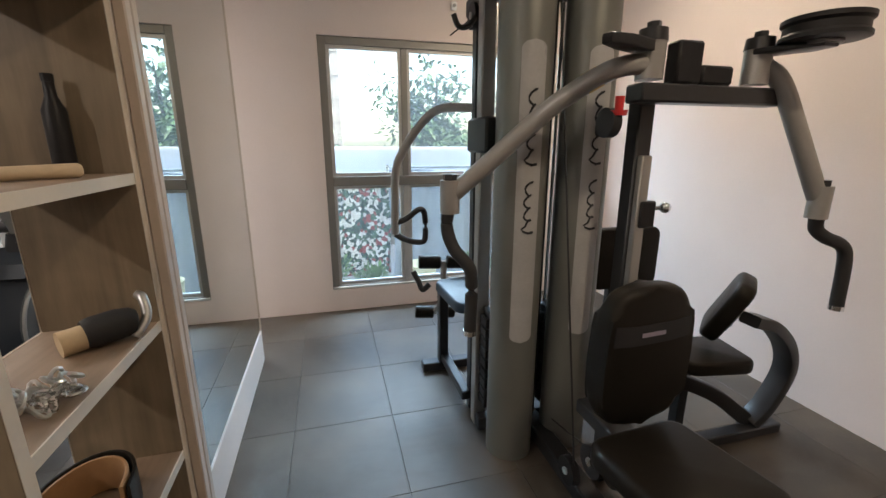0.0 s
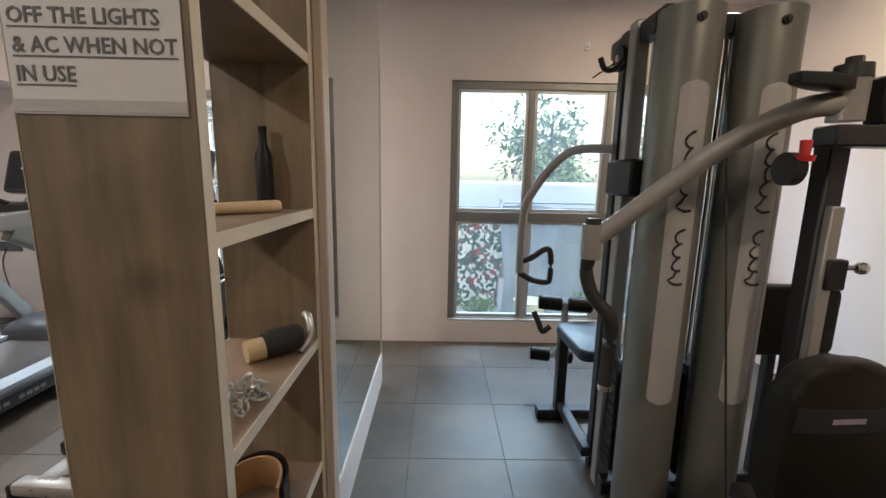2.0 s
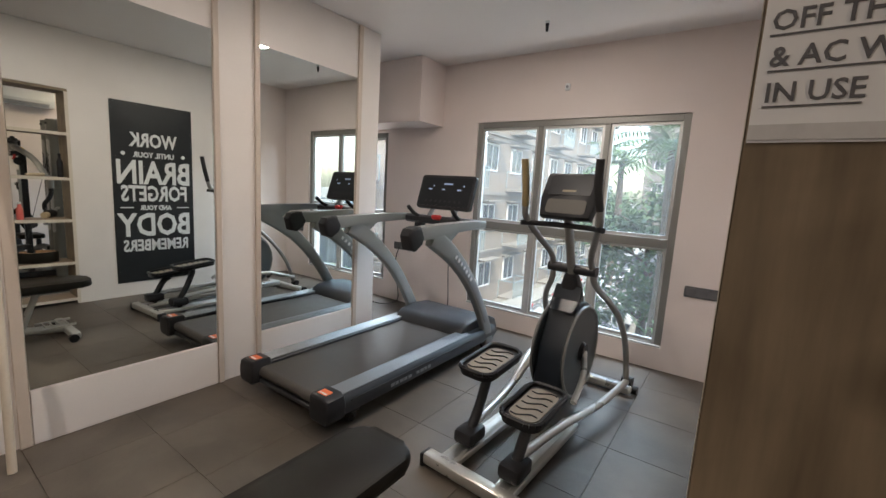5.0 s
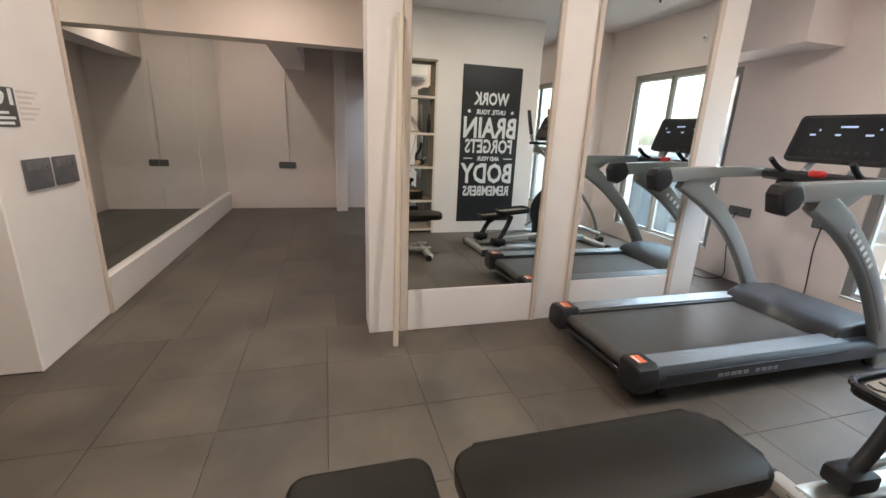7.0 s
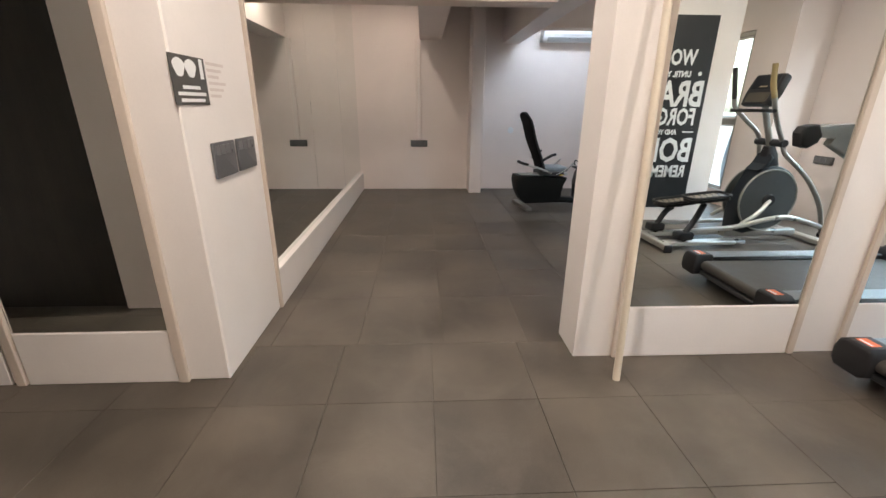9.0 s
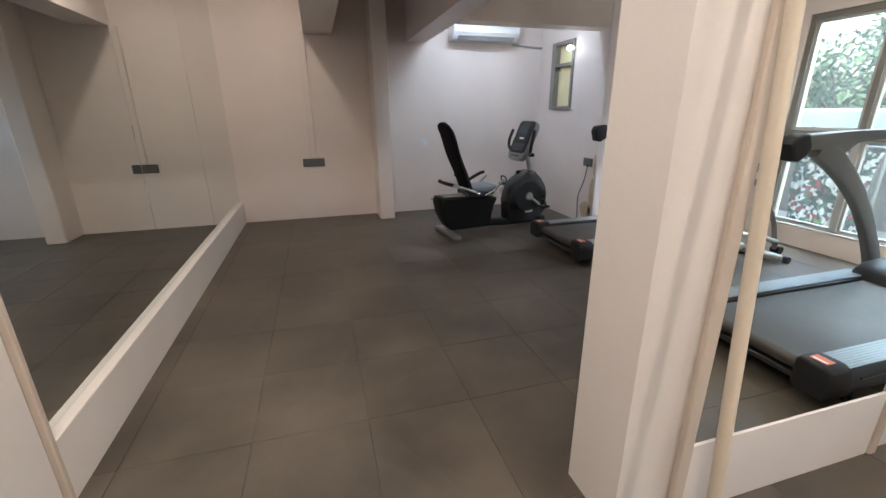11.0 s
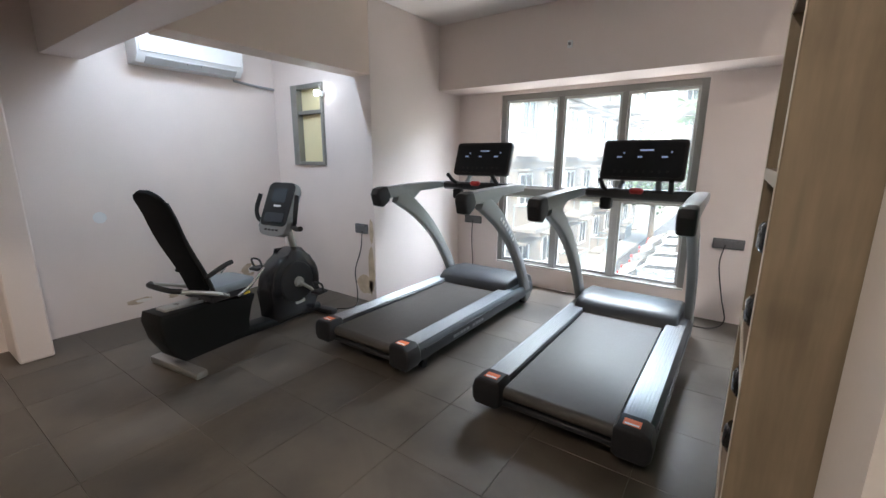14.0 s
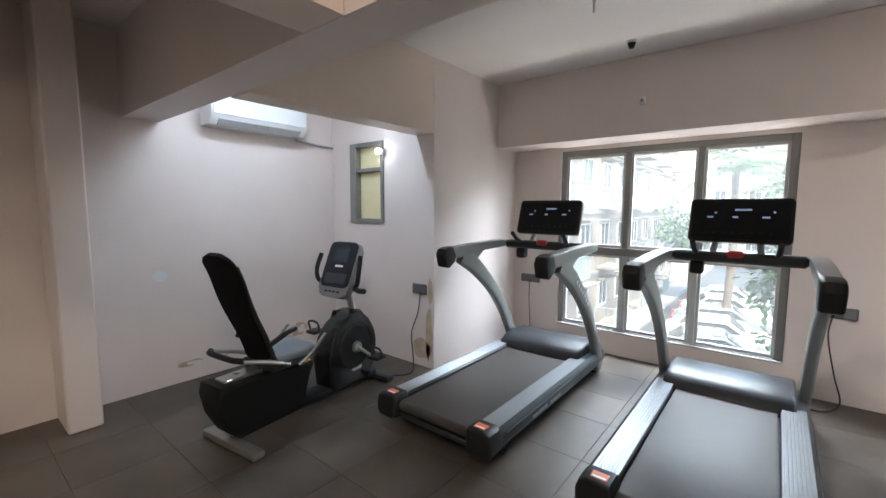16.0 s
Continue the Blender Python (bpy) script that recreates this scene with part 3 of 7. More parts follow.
conduit = thing("cable_conduit", "white plastic conduit running down to the socket", "conduit")
part("pipe", boxes((XW + 0.001, XW + 0.034, -0.50, -0.43, 0.74, 2.08), bevel=0.005), PAINT, conduit)
part("cover_seam", boxes((XW + 0.034, XW + 0.036, -0.469, -0.461, 0.74, 2.08)), PAINT_WHITE, conduit, smooth=False)

# pole leaning on the partition
pole = thing("wooden_pole", "pale wooden pole leaning on the white partition", "pole")
bm = bmesh.new()
rod(bm, (-3.29, 0.50, 0.002), (-3.452, 0.535, 1.885), 0.017, 0.016, 14)
part("shaft", bm, mat("pale_bamboo", (0.66, 0.58, 0.47), 0.45, vary=0.1, scale=3), pole)

# green board on the treadmill side of the partition
board = thing("green_board", "glossy dark green glass board on the partition", "board")
part("glass", boxes((QX0 - 0.008, QX0 - 0.001, 1.275, 2.40, 0.19, 2.0), bevel=0.001), mat("green_glass", (0.004, 0.17, 0.085), 0.2, vary=0.08, bump=0, coat=0.0, rough_vary=0.04), board, smooth=False)
bpy.data.materials["green_glass"].node_tree.nodes["Principled BSDF"].inputs["Specular IOR Level"].default_value = 0.12

def window(name, label, x0, x1, z0, z1, y, mid, mulls, depth=0.075):
    """Sliding aluminium window: outer frame, mid rail, mullions, a pane and a pale sash round each light."""
    w = tagged(thing(name, label, "window"), kind="structure")
    f = 0.055
    fr = part("window_frame", boxes((x0, x0 + f, y + 0.02, y + 0.02 + depth, z0, z1), (x1 - f, x1, y + 0.02, y + 0.02 + depth, z0, z1), (x0 + f, x1 - f, y + 0.02, y + 0.02 + depth, z1 - f, z1), (x0 + f, x1 - f, y + 0.02, y + 0.02 + depth, z0, z0 + 0.03), bevel=0.003), ALU, w, smooth=False)
    part("window_rail", boxes((x0 + f, x1 - f, y + 0.015, y + 0.02 + depth, mid - 0.035, mid + 0.04), bevel=0.004), ALU, w, "dark mid rail", smooth=False)
    xs = [x0 + f] + list(mulls) + [x1 - f]
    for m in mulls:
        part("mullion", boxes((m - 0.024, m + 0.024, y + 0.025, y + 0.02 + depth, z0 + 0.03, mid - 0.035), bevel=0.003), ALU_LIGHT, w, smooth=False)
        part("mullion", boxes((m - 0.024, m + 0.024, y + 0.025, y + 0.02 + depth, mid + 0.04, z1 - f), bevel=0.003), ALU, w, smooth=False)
    for a, b in zip(xs, xs[1:]):
        for lo, hi in ((z0 + 0.03, mid - 0.035), (mid + 0.04, z1 - f)):
            pa, pb = a + (0.024 if a in mulls else 0), b - (0.024 if b in mulls else 0)
            s = part("sash", boxes((pa, pa + 0.022, y + 0.04, y + 0.075, lo, hi), (pb - 0.022, pb, y + 0.04, y + 0.075, lo, hi), (pa + 0.022, pb - 0.022, y + 0.04, y + 0.075, lo, lo + 0.025), (pa + 0.022, pb - 0.022, y + 0.04, y + 0.075, hi - 0.022, hi)), ALU_LIGHT, w, smooth=False)
            g = part("pane", boxes((pa + 0.02, pb - 0.02, y + 0.055, y + 0.060, lo + 0.02, hi - 0.02)), GLASS, s, smooth=False)
            g.visible_shadow = False
    part("window_sill", boxes((x0 + 0.002, x1 - 0.002, y + 0.001, y + 0.12, z0 + 0.001, z0 + 0.02), bevel=0.004), mat("stone_sill_" + name[-1], (0.5, 0.5, 0.48), 0.3), w, "pale stone sill", smooth=False)
    return w


window("window_1", "dark aluminium sliding window beside the multi-gym", *W1, YC, 1.05, (0.54, 1.145))
window("window_2", "dark aluminium sliding window behind the elliptical", *W2, YA, 1.03, (-2.40, -1.80))
window("window_3", "dark aluminium sliding window in front of treadmills", *W3, YA, 1.00, (-5.50, -4.92))

small = tagged(thing("window_4", "small dark-framed alcove window with cream panes", "window"), kind="structure")
part("window_frame", boxes((S[0], S[0] + 0.09, 2.485, 2.60, S[2], S[3]), (S[1] - 0.03, S[1], 2.485, 2.60, S[2], S[3]), (S[0] + 0.09, S[1] - 0.03, 2.485, 2.60, S[3] - 0.04, S[3]), (S[0] + 0.09, S[1] - 0.03, 2.485, 2.60, S[2], S[2] + 0.035), (S[0] + 0.09, S[1] - 0.03, 2.50, 2.60, 1.755, 1.79), bevel=0.003), ALU, small, smooth=False)
for lo, hi in ((S[2] + 0.035, 1.755), (1.79, S[3] - 0.04)):
    part("pane", boxes((S[0] + 0.09, S[1] - 0.03, 2.55, 2.556, lo, hi)), FROST, small, smooth=False)

# glowing ball on a mount, imitating the batten's reflection in the small window
lamp = thing("wall_bulb", "small glowing ball imitating a lamp's reflection in the small window", "lamp")
bm = bmesh.new()
rod(bm, (-7.262, 2.484, 1.924), (-7.262, 2.472, 1.924), 0.026, 0.024)
rod(bm, (-7.262, 2.472, 1.924), (-7.262, 2.452, 1.924), 0.017, 0.019)
part("ball_mount", bm, WHITE_PLASTIC, lamp)
bm = bmesh.new()
bmesh.ops.create_uvsphere(bm, u_segments=14, v_segments=8, radius=0.028, matrix=pose(-7.262, 2.428, 1.924))
part("glint", bm, glow("glint_glow", (0.85, 0.93, 1.0), 4), lamp, "glowing ball in place of the reflection")

batten = thing("batten_light", "cool white batten light on the alcove ceiling", "lamp")
part("housing", boxes((-7.08, -7.02, 1.08, 1.76, 2.60, ZC - 0.001), bevel=0.006), WHITE_PLASTIC, batten)
part("tube", boxes((-7.072, -7.028, 1.10, 1.74, 2.58, 2.602), bevel=0.008), glow("batten_glow", (0.80, 0.90, 1.0), 1.5), batten, "glowing tube")

# downlight fittings in the ceiling; the last of them is an added fill light
for lx, ly, lw in DOWNLIGHTS:
    t = thing("ceiling_downlight", "small round recessed warm ceiling light", "lamp", "ceiling lights")
    bm = bmesh.new()
    sweep(bm, [(lx, ly, ZC - 0.001), (lx, ly, ZC - 0.012)], circle(0.075, 24), up=(1, 0, 0))
    part("rim", bm, WHITE_PLASTIC, t)
    bm = bmesh.new()
    rod(bm, (lx, ly, ZC - 0.0125), (lx, ly, ZC - 0.0155), 0.06, seg=24)
    part("diffuser", bm, glow("downlight_glow", (1.0, 0.82, 0.58), 9) if "downlight_glow" not in bpy.data.materials else bpy.data.materials["downlight_glow"], t)

# detectors and a hanging stub on the ceiling, small wall devices
def ceiling_device(x, y, label, drop=0.05, r=0.03, material=BLACK_PLASTIC):
    t = thing("ceiling_sensor", label, "sensor")
    bm = bmesh.new()
    rod(bm, (x, y, ZC), (x, y, ZC - 0.015), r * 1.25, r * 1.1, 16)
    part("base", bm, WHITE_PLASTIC, t)
    bm = bmesh.new()
    rod(bm, (x, y, ZC - 0.015), (x, y, ZC - drop), r, r * 0.6, 16)
    part("body", bm, material, t)


ceiling_device(-5.31, 3.155, "small dark round ceiling sensor")
ceiling_device(-2.15, 3.29, "small dark sprinkler under the ceiling", 0.07, 0.014)
ceiling_device(-5.308, 2.35, "ceiling rose with a short hanging stub", 0.085, 0.009, STEEL)
for x, y, z in ((-5.30, 3.50, 2.28), (-2.17, YA, 2.31), (0.92, YC, 2.33)):
    t = thing("wall_device", "small pale wall device above the window", "sensor")
    part("body", boxes((x - 0.022, x + 0.022, y - 0.02, y - 0.001, z - 0.03, z + 0.03), bevel=0.006), WHITE_PLASTIC, t)
    bm = bmesh.new()
    rod(bm, (x, y - 0.02, z), (x, y - 0.03, z), 0.012)
    part("lens", bm, GUNMETAL, t)


def air_conditioner(label, m):
    """Split unit in its own plane: x along the wall, y out from it, z up, base at 0."""
    t = thing("air_conditioner", label, "air conditioner")
    t.matrix_world = m
    prof = [(0, 0.0), (0.15, 0.0), (0.205, 0.05), (0.215, 0.12), (0.205, 0.24), (0.17, 0.285), (0, 0.29)]
    bm = bmesh.new()
    plate(bm, prof, 0.84, Matrix(((0, 0, 1, -0.42), (1, 0, 0, 0), (0, 1, 0, 0), (0, 0, 0, 1))), 0.006)
    part("housing", bm, WHITE_PLASTIC, t)
    part("front_panel", boxes((-0.405, 0.405, 0.214, 0.221, 0.075, 0.235), bevel=0.003), WHITE_PLASTIC, t)
    bm = bmesh.new()
    box(bm, -0.36, 0.36, -0.035, 0.035, -0.004, 0.004, bevel=0.002, m=pose(0, 0.178, 0.020, 42))
    part("louvre", bm, mat("ac_louvre", (0.45, 0.46, 0.47), 0.4), t, "grey air louvre")
    part("intake_slot", boxes((-0.40, 0.40, 0.03, 0.165, 0.288, 0.2935)), BLACK_PLASTIC, t, "dark top intake")
    for k in (-0.05, 0.06):
        part("clip", boxes((k - 0.006, k + 0.006, 0.186, 0.198, 0.028, 0.036)), BLACK_PLASTIC, t)
    return t


air_conditioner("white split air conditioner high on the alcove wall", pose(XW, 1.66, 2.06, 0, 0, -90))
air_conditioner("white split air conditioner on the cream side wall", pose(XE, 1.55, 2.19, 0, 0, 90))
bm = bmesh.new()
tube(bm, [(XW + 0.02, 2.08, 2.05), (XW + 0.02, 2.3, 2.03), (XW + 0.02, 2.5, 2.02)], 0.012, seg=8)
ac_pipe = part("refrigerant_pipe", bm, mat("grey_pipe_sleeve", (0.35, 0.36, 0.37), 0.5))
tagged(ac_pipe, "grey sleeved pipe from the air conditioner", "pipe")

# damp, peeling plaster low on the alcove walls, and a filled hole
rng = random.Random(11)
for k, (y, z, w, h) in enumerate(((1.07, 0.14, 0.26, 0.06), (2.05, 0.20, 0.22, 0.16), (2.28, 0.15, 0.14, 0.10), (1.35, 0.12, 0.14, 0.05))):
    t = thing("peeling_plaster", "flaking patch of damp plaster low on the wall", "plaster patch", "damp patches")
    for j in range(3):
        pts = []
        for a in range(12):
            q = 2 * math.pi * a / 12
            rr = rng.uniform(0.55, 1.0)
            pts.append((w / 2 * rr * math.cos(q) * (1 - 0.2 * j) + 0.02 * j, h / 2 * rr * math.sin(q) * (1 - 0.2 * j)))
        bm = bmesh.new()
        plate(bm, pts, 0.0015 + 0.0012 * j, Matrix(((0, 0, 1, XW + 0.0005), (1, 0, 0, y), (0, 1, 0, z), (0, 0, 0, 1))))
        part("flake", bm, (mat("damp_plaster", (0.50, 0.40, 0.31), 0.85, vary=0.3, scale=20) if "damp_plaster" not in bpy.data.materials else bpy.data.materials["damp_plaster"]) if j < 2 else PAINT_WHITE, t)
BARE = mat("bare_tan_plaster", (0.56, 0.45, 0.33), 0.85, vary=0.25, scale=14, fine=160, bump=0.15)
for x0, z0, w, h in ((-6.715, 0.30, 0.10, 0.50), (-6.80, 0.16, 0.24, 0.20), (-6.70, 0.68, 0.06, 0.26)):
    t = thing("peeling_plaster", "worn tan plaster at the alcove's corner", "plaster patch", "damp patches")
    pts = []
    for a in range(18):
        q = 2 * math.pi * a / 18
        rr = rng.uniform(0.72, 1.0)
        pts.append((min(w / 2 * rr * math.cos(q), -6.664 - x0), h / 2 * rr * math.sin(q)))
    bm = bmesh.new()
    plate(bm, pts, 0.0012, pose(x0, 2.5095, z0, 90, 0, 0))
    part("flake", bm, BARE, t)
t = thing("wall_patch", "round white filler spot on the alcove wall", "wall patch")
bm = bmesh.new()
rod(bm, (XW + 0.0005, 0.90, 0.876), (XW + 0.002, 0.90, 0.876), 0.045, 0.04, 20)
part("filler", bm, WHITE_PLASTIC, t)

# ---- treadmills ----
TM_BODY = mat("slate_treadmill_plastic", (0.032, 0.035, 0.041), 0.40, vary=0.12, bump=0.04)
TM_RAIL = mat("satin_foot_rail", (0.26, 0.27, 0.28), 0.36, metal=0.7, vary=0.08, bump=0.02)
TM_SILVER = mat("silver_treadmill_paint", (0.27, 0.275, 0.27), 0.36, metal=0.5, vary=0.05, bump=0.02)
BELT = mat("treadmill_belt", (0.060, 0.054, 0.049), 0.48, vary=0.2, scale=12, fine=400, bump=0.15)
BELT.node_tree.nodes["Principled BSDF"].inputs["Specular IOR Level"].default_value = 0.34
SCREEN = mat("dark_screen", (0.012, 0.013, 0.016), 0.35, vary=0.1, bump=0)
SCREEN.node_tree.nodes["Principled BSDF"].inputs["Specular IOR Level"].default_value = 0.2
SCREEN_LIT = glow("screen_digits", (0.45, 0.6, 0.9), 0.04)


def treadmill(label, x, y):
    t = thing("treadmill", label, "treadmill", "treadmills")
    for s in (-1, 1):
        prof = [(0.295, 0.088), (0.42, 0.088), (0.438, 0.13), (0.428, 0.185), (0.408, 0.203), (0.30, 0.203), (0.285, 0.19)]
        bm = bmesh.new()
        plate(bm, [(s * a, b) for a, b in prof], 1.80, Matrix(((1, 0, 0, 0), (0, 0, -1, 1.78), (0, 1, 0, 0), (0, 0, 0, 1))), 0.006)
        side = part("side_skirt", bm, TM_BODY, t, "dark slate side skirt")
        bm = bmesh.new()
        ribs = [(-0.058, 0.2032), (0.058, 0.2032), (0.058, 0.2075)]
        for k in range(7):
            u = 0.052 - k * 0.0152
            ribs += [(u, 0.2075), (u - 0.002, 0.2095), (u - 0.010, 0.2095), (u - 0.012, 0.2075)]
        ribs.append((-0.058, 0.2075))
        plate(bm, [(s * 0.348 + u, z) for u, z in ribs], 1.345, Matrix(((1, 0, 0, 0), (0, 0, -1, 1.40), (0, 1, 0, 0), (0, 0, 0, 1))))
        part("foot_rail", bm, TM_RAIL, side, "satin ribbed foot rail")
        bm = bmesh.new()
        sweep(bm, [(s * 0.4345, 0.10, 0.165), (s * 0.4345, 1.36, 0.165)], rrect(0.006, 0.012, 0.002, 2))
        part("side_groove", bm, DARK_METAL, side)
        for k, w in enumerate((0.034, 0.03, 0.034, 0.03, 0.034, 0.0, 0.03, 0.034, 0.03, 0.03)):
            if w:
                part("mark", boxes((s * 0.4375 - 0.0015, s * 0.4375 + 0.0015, 0.42 + k * 0.042, 0.42 + w + k * 0.042, 0.122, 0.142)), GUNMETAL, side, smooth=False)
        # rear cap with its sticker
        bm = bmesh.new()
        plate(bm, [(0.275, 0.085), (0.30, 0.068), (0.415, 0.068), (0.438, 0.10), (0.44, 0.16), (0.425, 0.205), (0.395, 0.224), (0.29, 0.224), (0.275, 0.205)], 0.135,
              Matrix(((s, 0, 0, 0), (0, 0, -1, 0.06), (0, 1, 0, 0), (0, 0, 0, 1))), 0.018, 4)
        cap = part("end_cap", bm, BLACK_PLASTIC, t, "black rear end cap")
        part("sticker", boxes((s * 0.345 - 0.036, s * 0.345 + 0.036, -0.04, 0.012, 0.2242, 0.2252)), ORANGE, cap, "orange warning sticker", smooth=False)
        part("sticker_text", boxes((s * 0.345 - 0.029, s * 0.345 + 0.029, -0.034, -0.022, 0.2253, 0.2258)), POSTER_WHITE, cap, smooth=False)
        # upright with its gusset, and the straight handrail on top
        path = [(s * 0.405, 1.70, 0.06), (s * 0.405, 1.615, 0.25), (s * 0.405, 1.45, 0.50), (s * 0.405, 1.26, 0.72), (s * 0.405, 1.03, 0.91), (s * 0.405, 0.80, 1.045)]
        pts = smooth_path(path, 6)
        bm = bmesh.new()
        n = len(pts)
        sweep(bm, pts, rrect(0.058, 0.11, 0.016, 3), up=(0, 1, 0.3), scales=[(1.0, 1.12 - 0.22 * math.sin(math.pi * min(1, 1.2 * i / (n - 1))) + 0.18 * (i / (n - 1)) ** 2) for i in range(n)])
        up = part("upright", bm, TM_SILVER, t, "silver curved upright")
        bm = bmesh.new()
        sweep(bm, [p + Vector((s * 0.0305, 0, 0)) for p in pts[7:24]], rrect(0.005, 0.06, 0.002, 2), up=(0, 1, 0.3))
        part("inset", bm, GUNMETAL, up, "grey inset strip")
        for k in range(7):
            p = pts[17 + k]
            q = (pts[18 + k] - pts[16 + k]).normalized()
            bm = bmesh.new()
            box(bm, -0.0012, 0.0012, -0.011, 0.011, -0.014, 0.014, m=Matrix.Translation(p + Vector((s * 0.0342, 0, 0))) @ Matrix.Rotation(math.atan2(q.z, q.y), 4, "X"))
            part("logo_bar", bm, POSTER_WHITE, up, smooth=False)
        bm = bmesh.new()
        plate(bm, [(0.70, 1.065), (1.02, 1.075), (1.12, 1.075), (0.985, 0.985), (0.86, 0.985)], 0.05, Matrix(((0, 0, 1, s * 0.405 - 0.025), (1, 0, 0, 0), (0, 1, 0, 0), (0, 0, 0, 1))), 0.008)
        part("gusset", bm, TM_SILVER, up)
        rail = [(0.57, 1.045), (0.60, 1.115), (0.95, 1.128), (1.30, 1.135), (1.47, 1.135), (1.485, 1.11), (1.47, 1.075), (1.0, 1.062), (0.72, 1.052), (0.62, 1.01)]
        bm = bmesh.new()
        plate(bm, rail, 0.084, Matrix(((0, 0, 1, s * 0.40 - 0.042), (1, 0, 0, 0), (0, 1, 0, 0), (0, 0, 0, 1))), 0.018, 4)
        ar = part("handrail", bm, TM_SILVER, t, "silver handrail")
        bm = bmesh.new()
        plate(bm, [(0.525, 1.065), (0.548, 1.108), (0.60, 1.121), (0.645, 1.122), (0.685, 1.05), (0.665, 1.0), (0.60, 0.962), (0.55, 0.975)], 0.092, Matrix(((0, 0, 1, s * 0.40 - 0.046), (1, 0, 0, 0), (0, 1, 0, 0), (0, 0, 0, 1))), 0.02, 4)
        part("rail_cap", bm, BLACK_PLASTIC, ar, "black mitred end cap")
        bm = bmesh.new()
        tube(bm, [(s * 0.21, 1.45, 1.11), (s * 0.22, 1.36, 1.15), (s * 0.225, 1.29, 1.205)], 0.017, seg=10)
        part("grip", bm, BLACK_PLASTIC, t, "black pulse grip")
        bm = bmesh.new()
        rod(bm, (s * 0.375 - 0.016, 0.15, 0.03), (s * 0.375 + 0.016, 0.15, 0.03), 0.03, seg=18)
        rod(bm, (s * 0.375 - 0.03, 0.15, 0.03), (s * 0.375 + 0.03, 0.15, 0.03), 0.008, seg=8)
        box(bm, s * 0.375 - 0.024, s * 0.375 + 0.024, 0.13, 0.20, 0.055, 0.09, bevel=0.004)
        part("foot_wheel", bm, BLACK_PLASTIC, t)
        bm = bmesh.new()
        rod(bm, (s * 0.36, 1.72, 0.0), (s * 0.36, 1.72, 0.09), 0.032, 0.02, 14)
        part("levelling_foot", bm, BLACK_PLASTIC, t)
    part("deck", boxes((-0.286, 0.286, 0.03, 1.55, 0.095, 0.160), bevel=0.003), DARK_METAL, t)
    part("rear_bar", boxes((-0.29, 0.29, -0.03, 0.03, 0.078, 0.108), bevel=0.006), DARK_METAL, t)
    bm = bmesh.new()
    sweep(bm, [(-0.272, 0, 0.148), (0.272, 0, 0.148)], circle(0.034, 20), up=(0, 0, 1))
    box(bm, -0.272, 0.272, 0.0, 1.5, 0.166, 0.182)
    part("belt", bm, BELT, t, "dark grey running belt")
    prof = [(1.33, 0.17), (1.36, 0.235), (1.42, 0.27), (1.58, 0.288), (1.78, 0.27), (1.90, 0.225), (1.95, 0.15), (1.97, 0.06), (1.40, 0.06)]
    bm = bmesh.new()
    plate(bm, prof, 0.72, Matrix(((0, 0, 1, -0.36), (1, 0, 0, 0), (0, 1, 0, 0), (0, 0, 0, 1))), 0.02, 3)
    part("motor_hood", bm, TM_BODY, t, "slate motor hood")
    part("crossbar", boxes((-0.36, 0.36, 1.395, 1.50, 1.065, 1.135), bevel=0.018), DARK_METAL, t)
    part("stop_button", boxes((-0.045, 0.045, 1.37, 1.42, 1.105, 1.147), bevel=0.012), RED, t, "red emergency stop")
    part("cup_holder", boxes((-0.25, -0.17, 1.40, 1.48, 0.98, 1.07), bevel=0.012), BLACK_PLASTIC, t)
    tilt = pose(0, 1.52, 1.335, 72, 0, 0)
    bm = bmesh.new()
    plate(bm, rrect(0.56, 0.30, 0.03, 4), 0.045, tilt @ pose(0, 0, -0.0225), 0.008)
    con = part("console", bm, BLACK_PLASTIC, t, "black tilted console")
    bm = bmesh.new()
    plate(bm, rrect(0.52, 0.255, 0.02, 3), 0.003, tilt @ pose(0, 0, 0.0215))
    part("screen", bm, SCREEN, con)
    for k, (a, b, w) in enumerate(((-0.16, 0.02, 0.035), (-0.02, 0.02, 0.03), (0.14, 0.02, 0.04), (0.02, 0.07, 0.09), (-0.13, 0.05, 0.012), (0.18, 0.055, 0.012))):
        bm = bmesh.new()
        box(bm, a - w / 2, a + w / 2, b - 0.006, b + 0.006, 0.0247, 0.0252, m=tilt)
        part("digits", bm, SCREEN_LIT, con, "lit display digits", smooth=False)
    for k in range(8):
        bm = bmesh.new()
        rod(bm, tilt @ Vector((-0.18 + k * 0.05, -0.085, 0.0245)), tilt @ Vector((-0.18 + k * 0.05, -0.085, 0.0262)), 0.011, seg=10)
        part("key", bm, BLACK_PLASTIC, con)
    for s in (-1, 1):
        bm = bmesh.new()
        tube(bm, [(s * 0.13, 1.46, 1.13), (s * 0.12, 1.50, 1.19), (s * 0.11, 1.53, 1.25)], 0.02, seg=10)
        part("console_post", bm, GUNMETAL, t)
    t.matrix_world = pose(x, y, 0)
    return t


tm_a = treadmill("silver and slate treadmill beside the mirrors facing a window", -2.87, 1.62)
tm_b = copy_thing(tm_a, pose(-5.92, 1.645, 0))
tagged(tm_b, "silver and slate treadmill beside the bay wall, display lit")
tm_c = copy_thing(tm_a, pose(-4.585, 1.625, 0))
tagged(tm_c, "silver and slate treadmill beside the dumbbell shelf facing a window")


def cable(label, pts, r=0.005):
    bm = bmesh.new()
    tube(bm, pts, r, n=6, seg=6)
    return tagged(part("power_cable", bm, BLACK_PLASTIC), label, "cable")


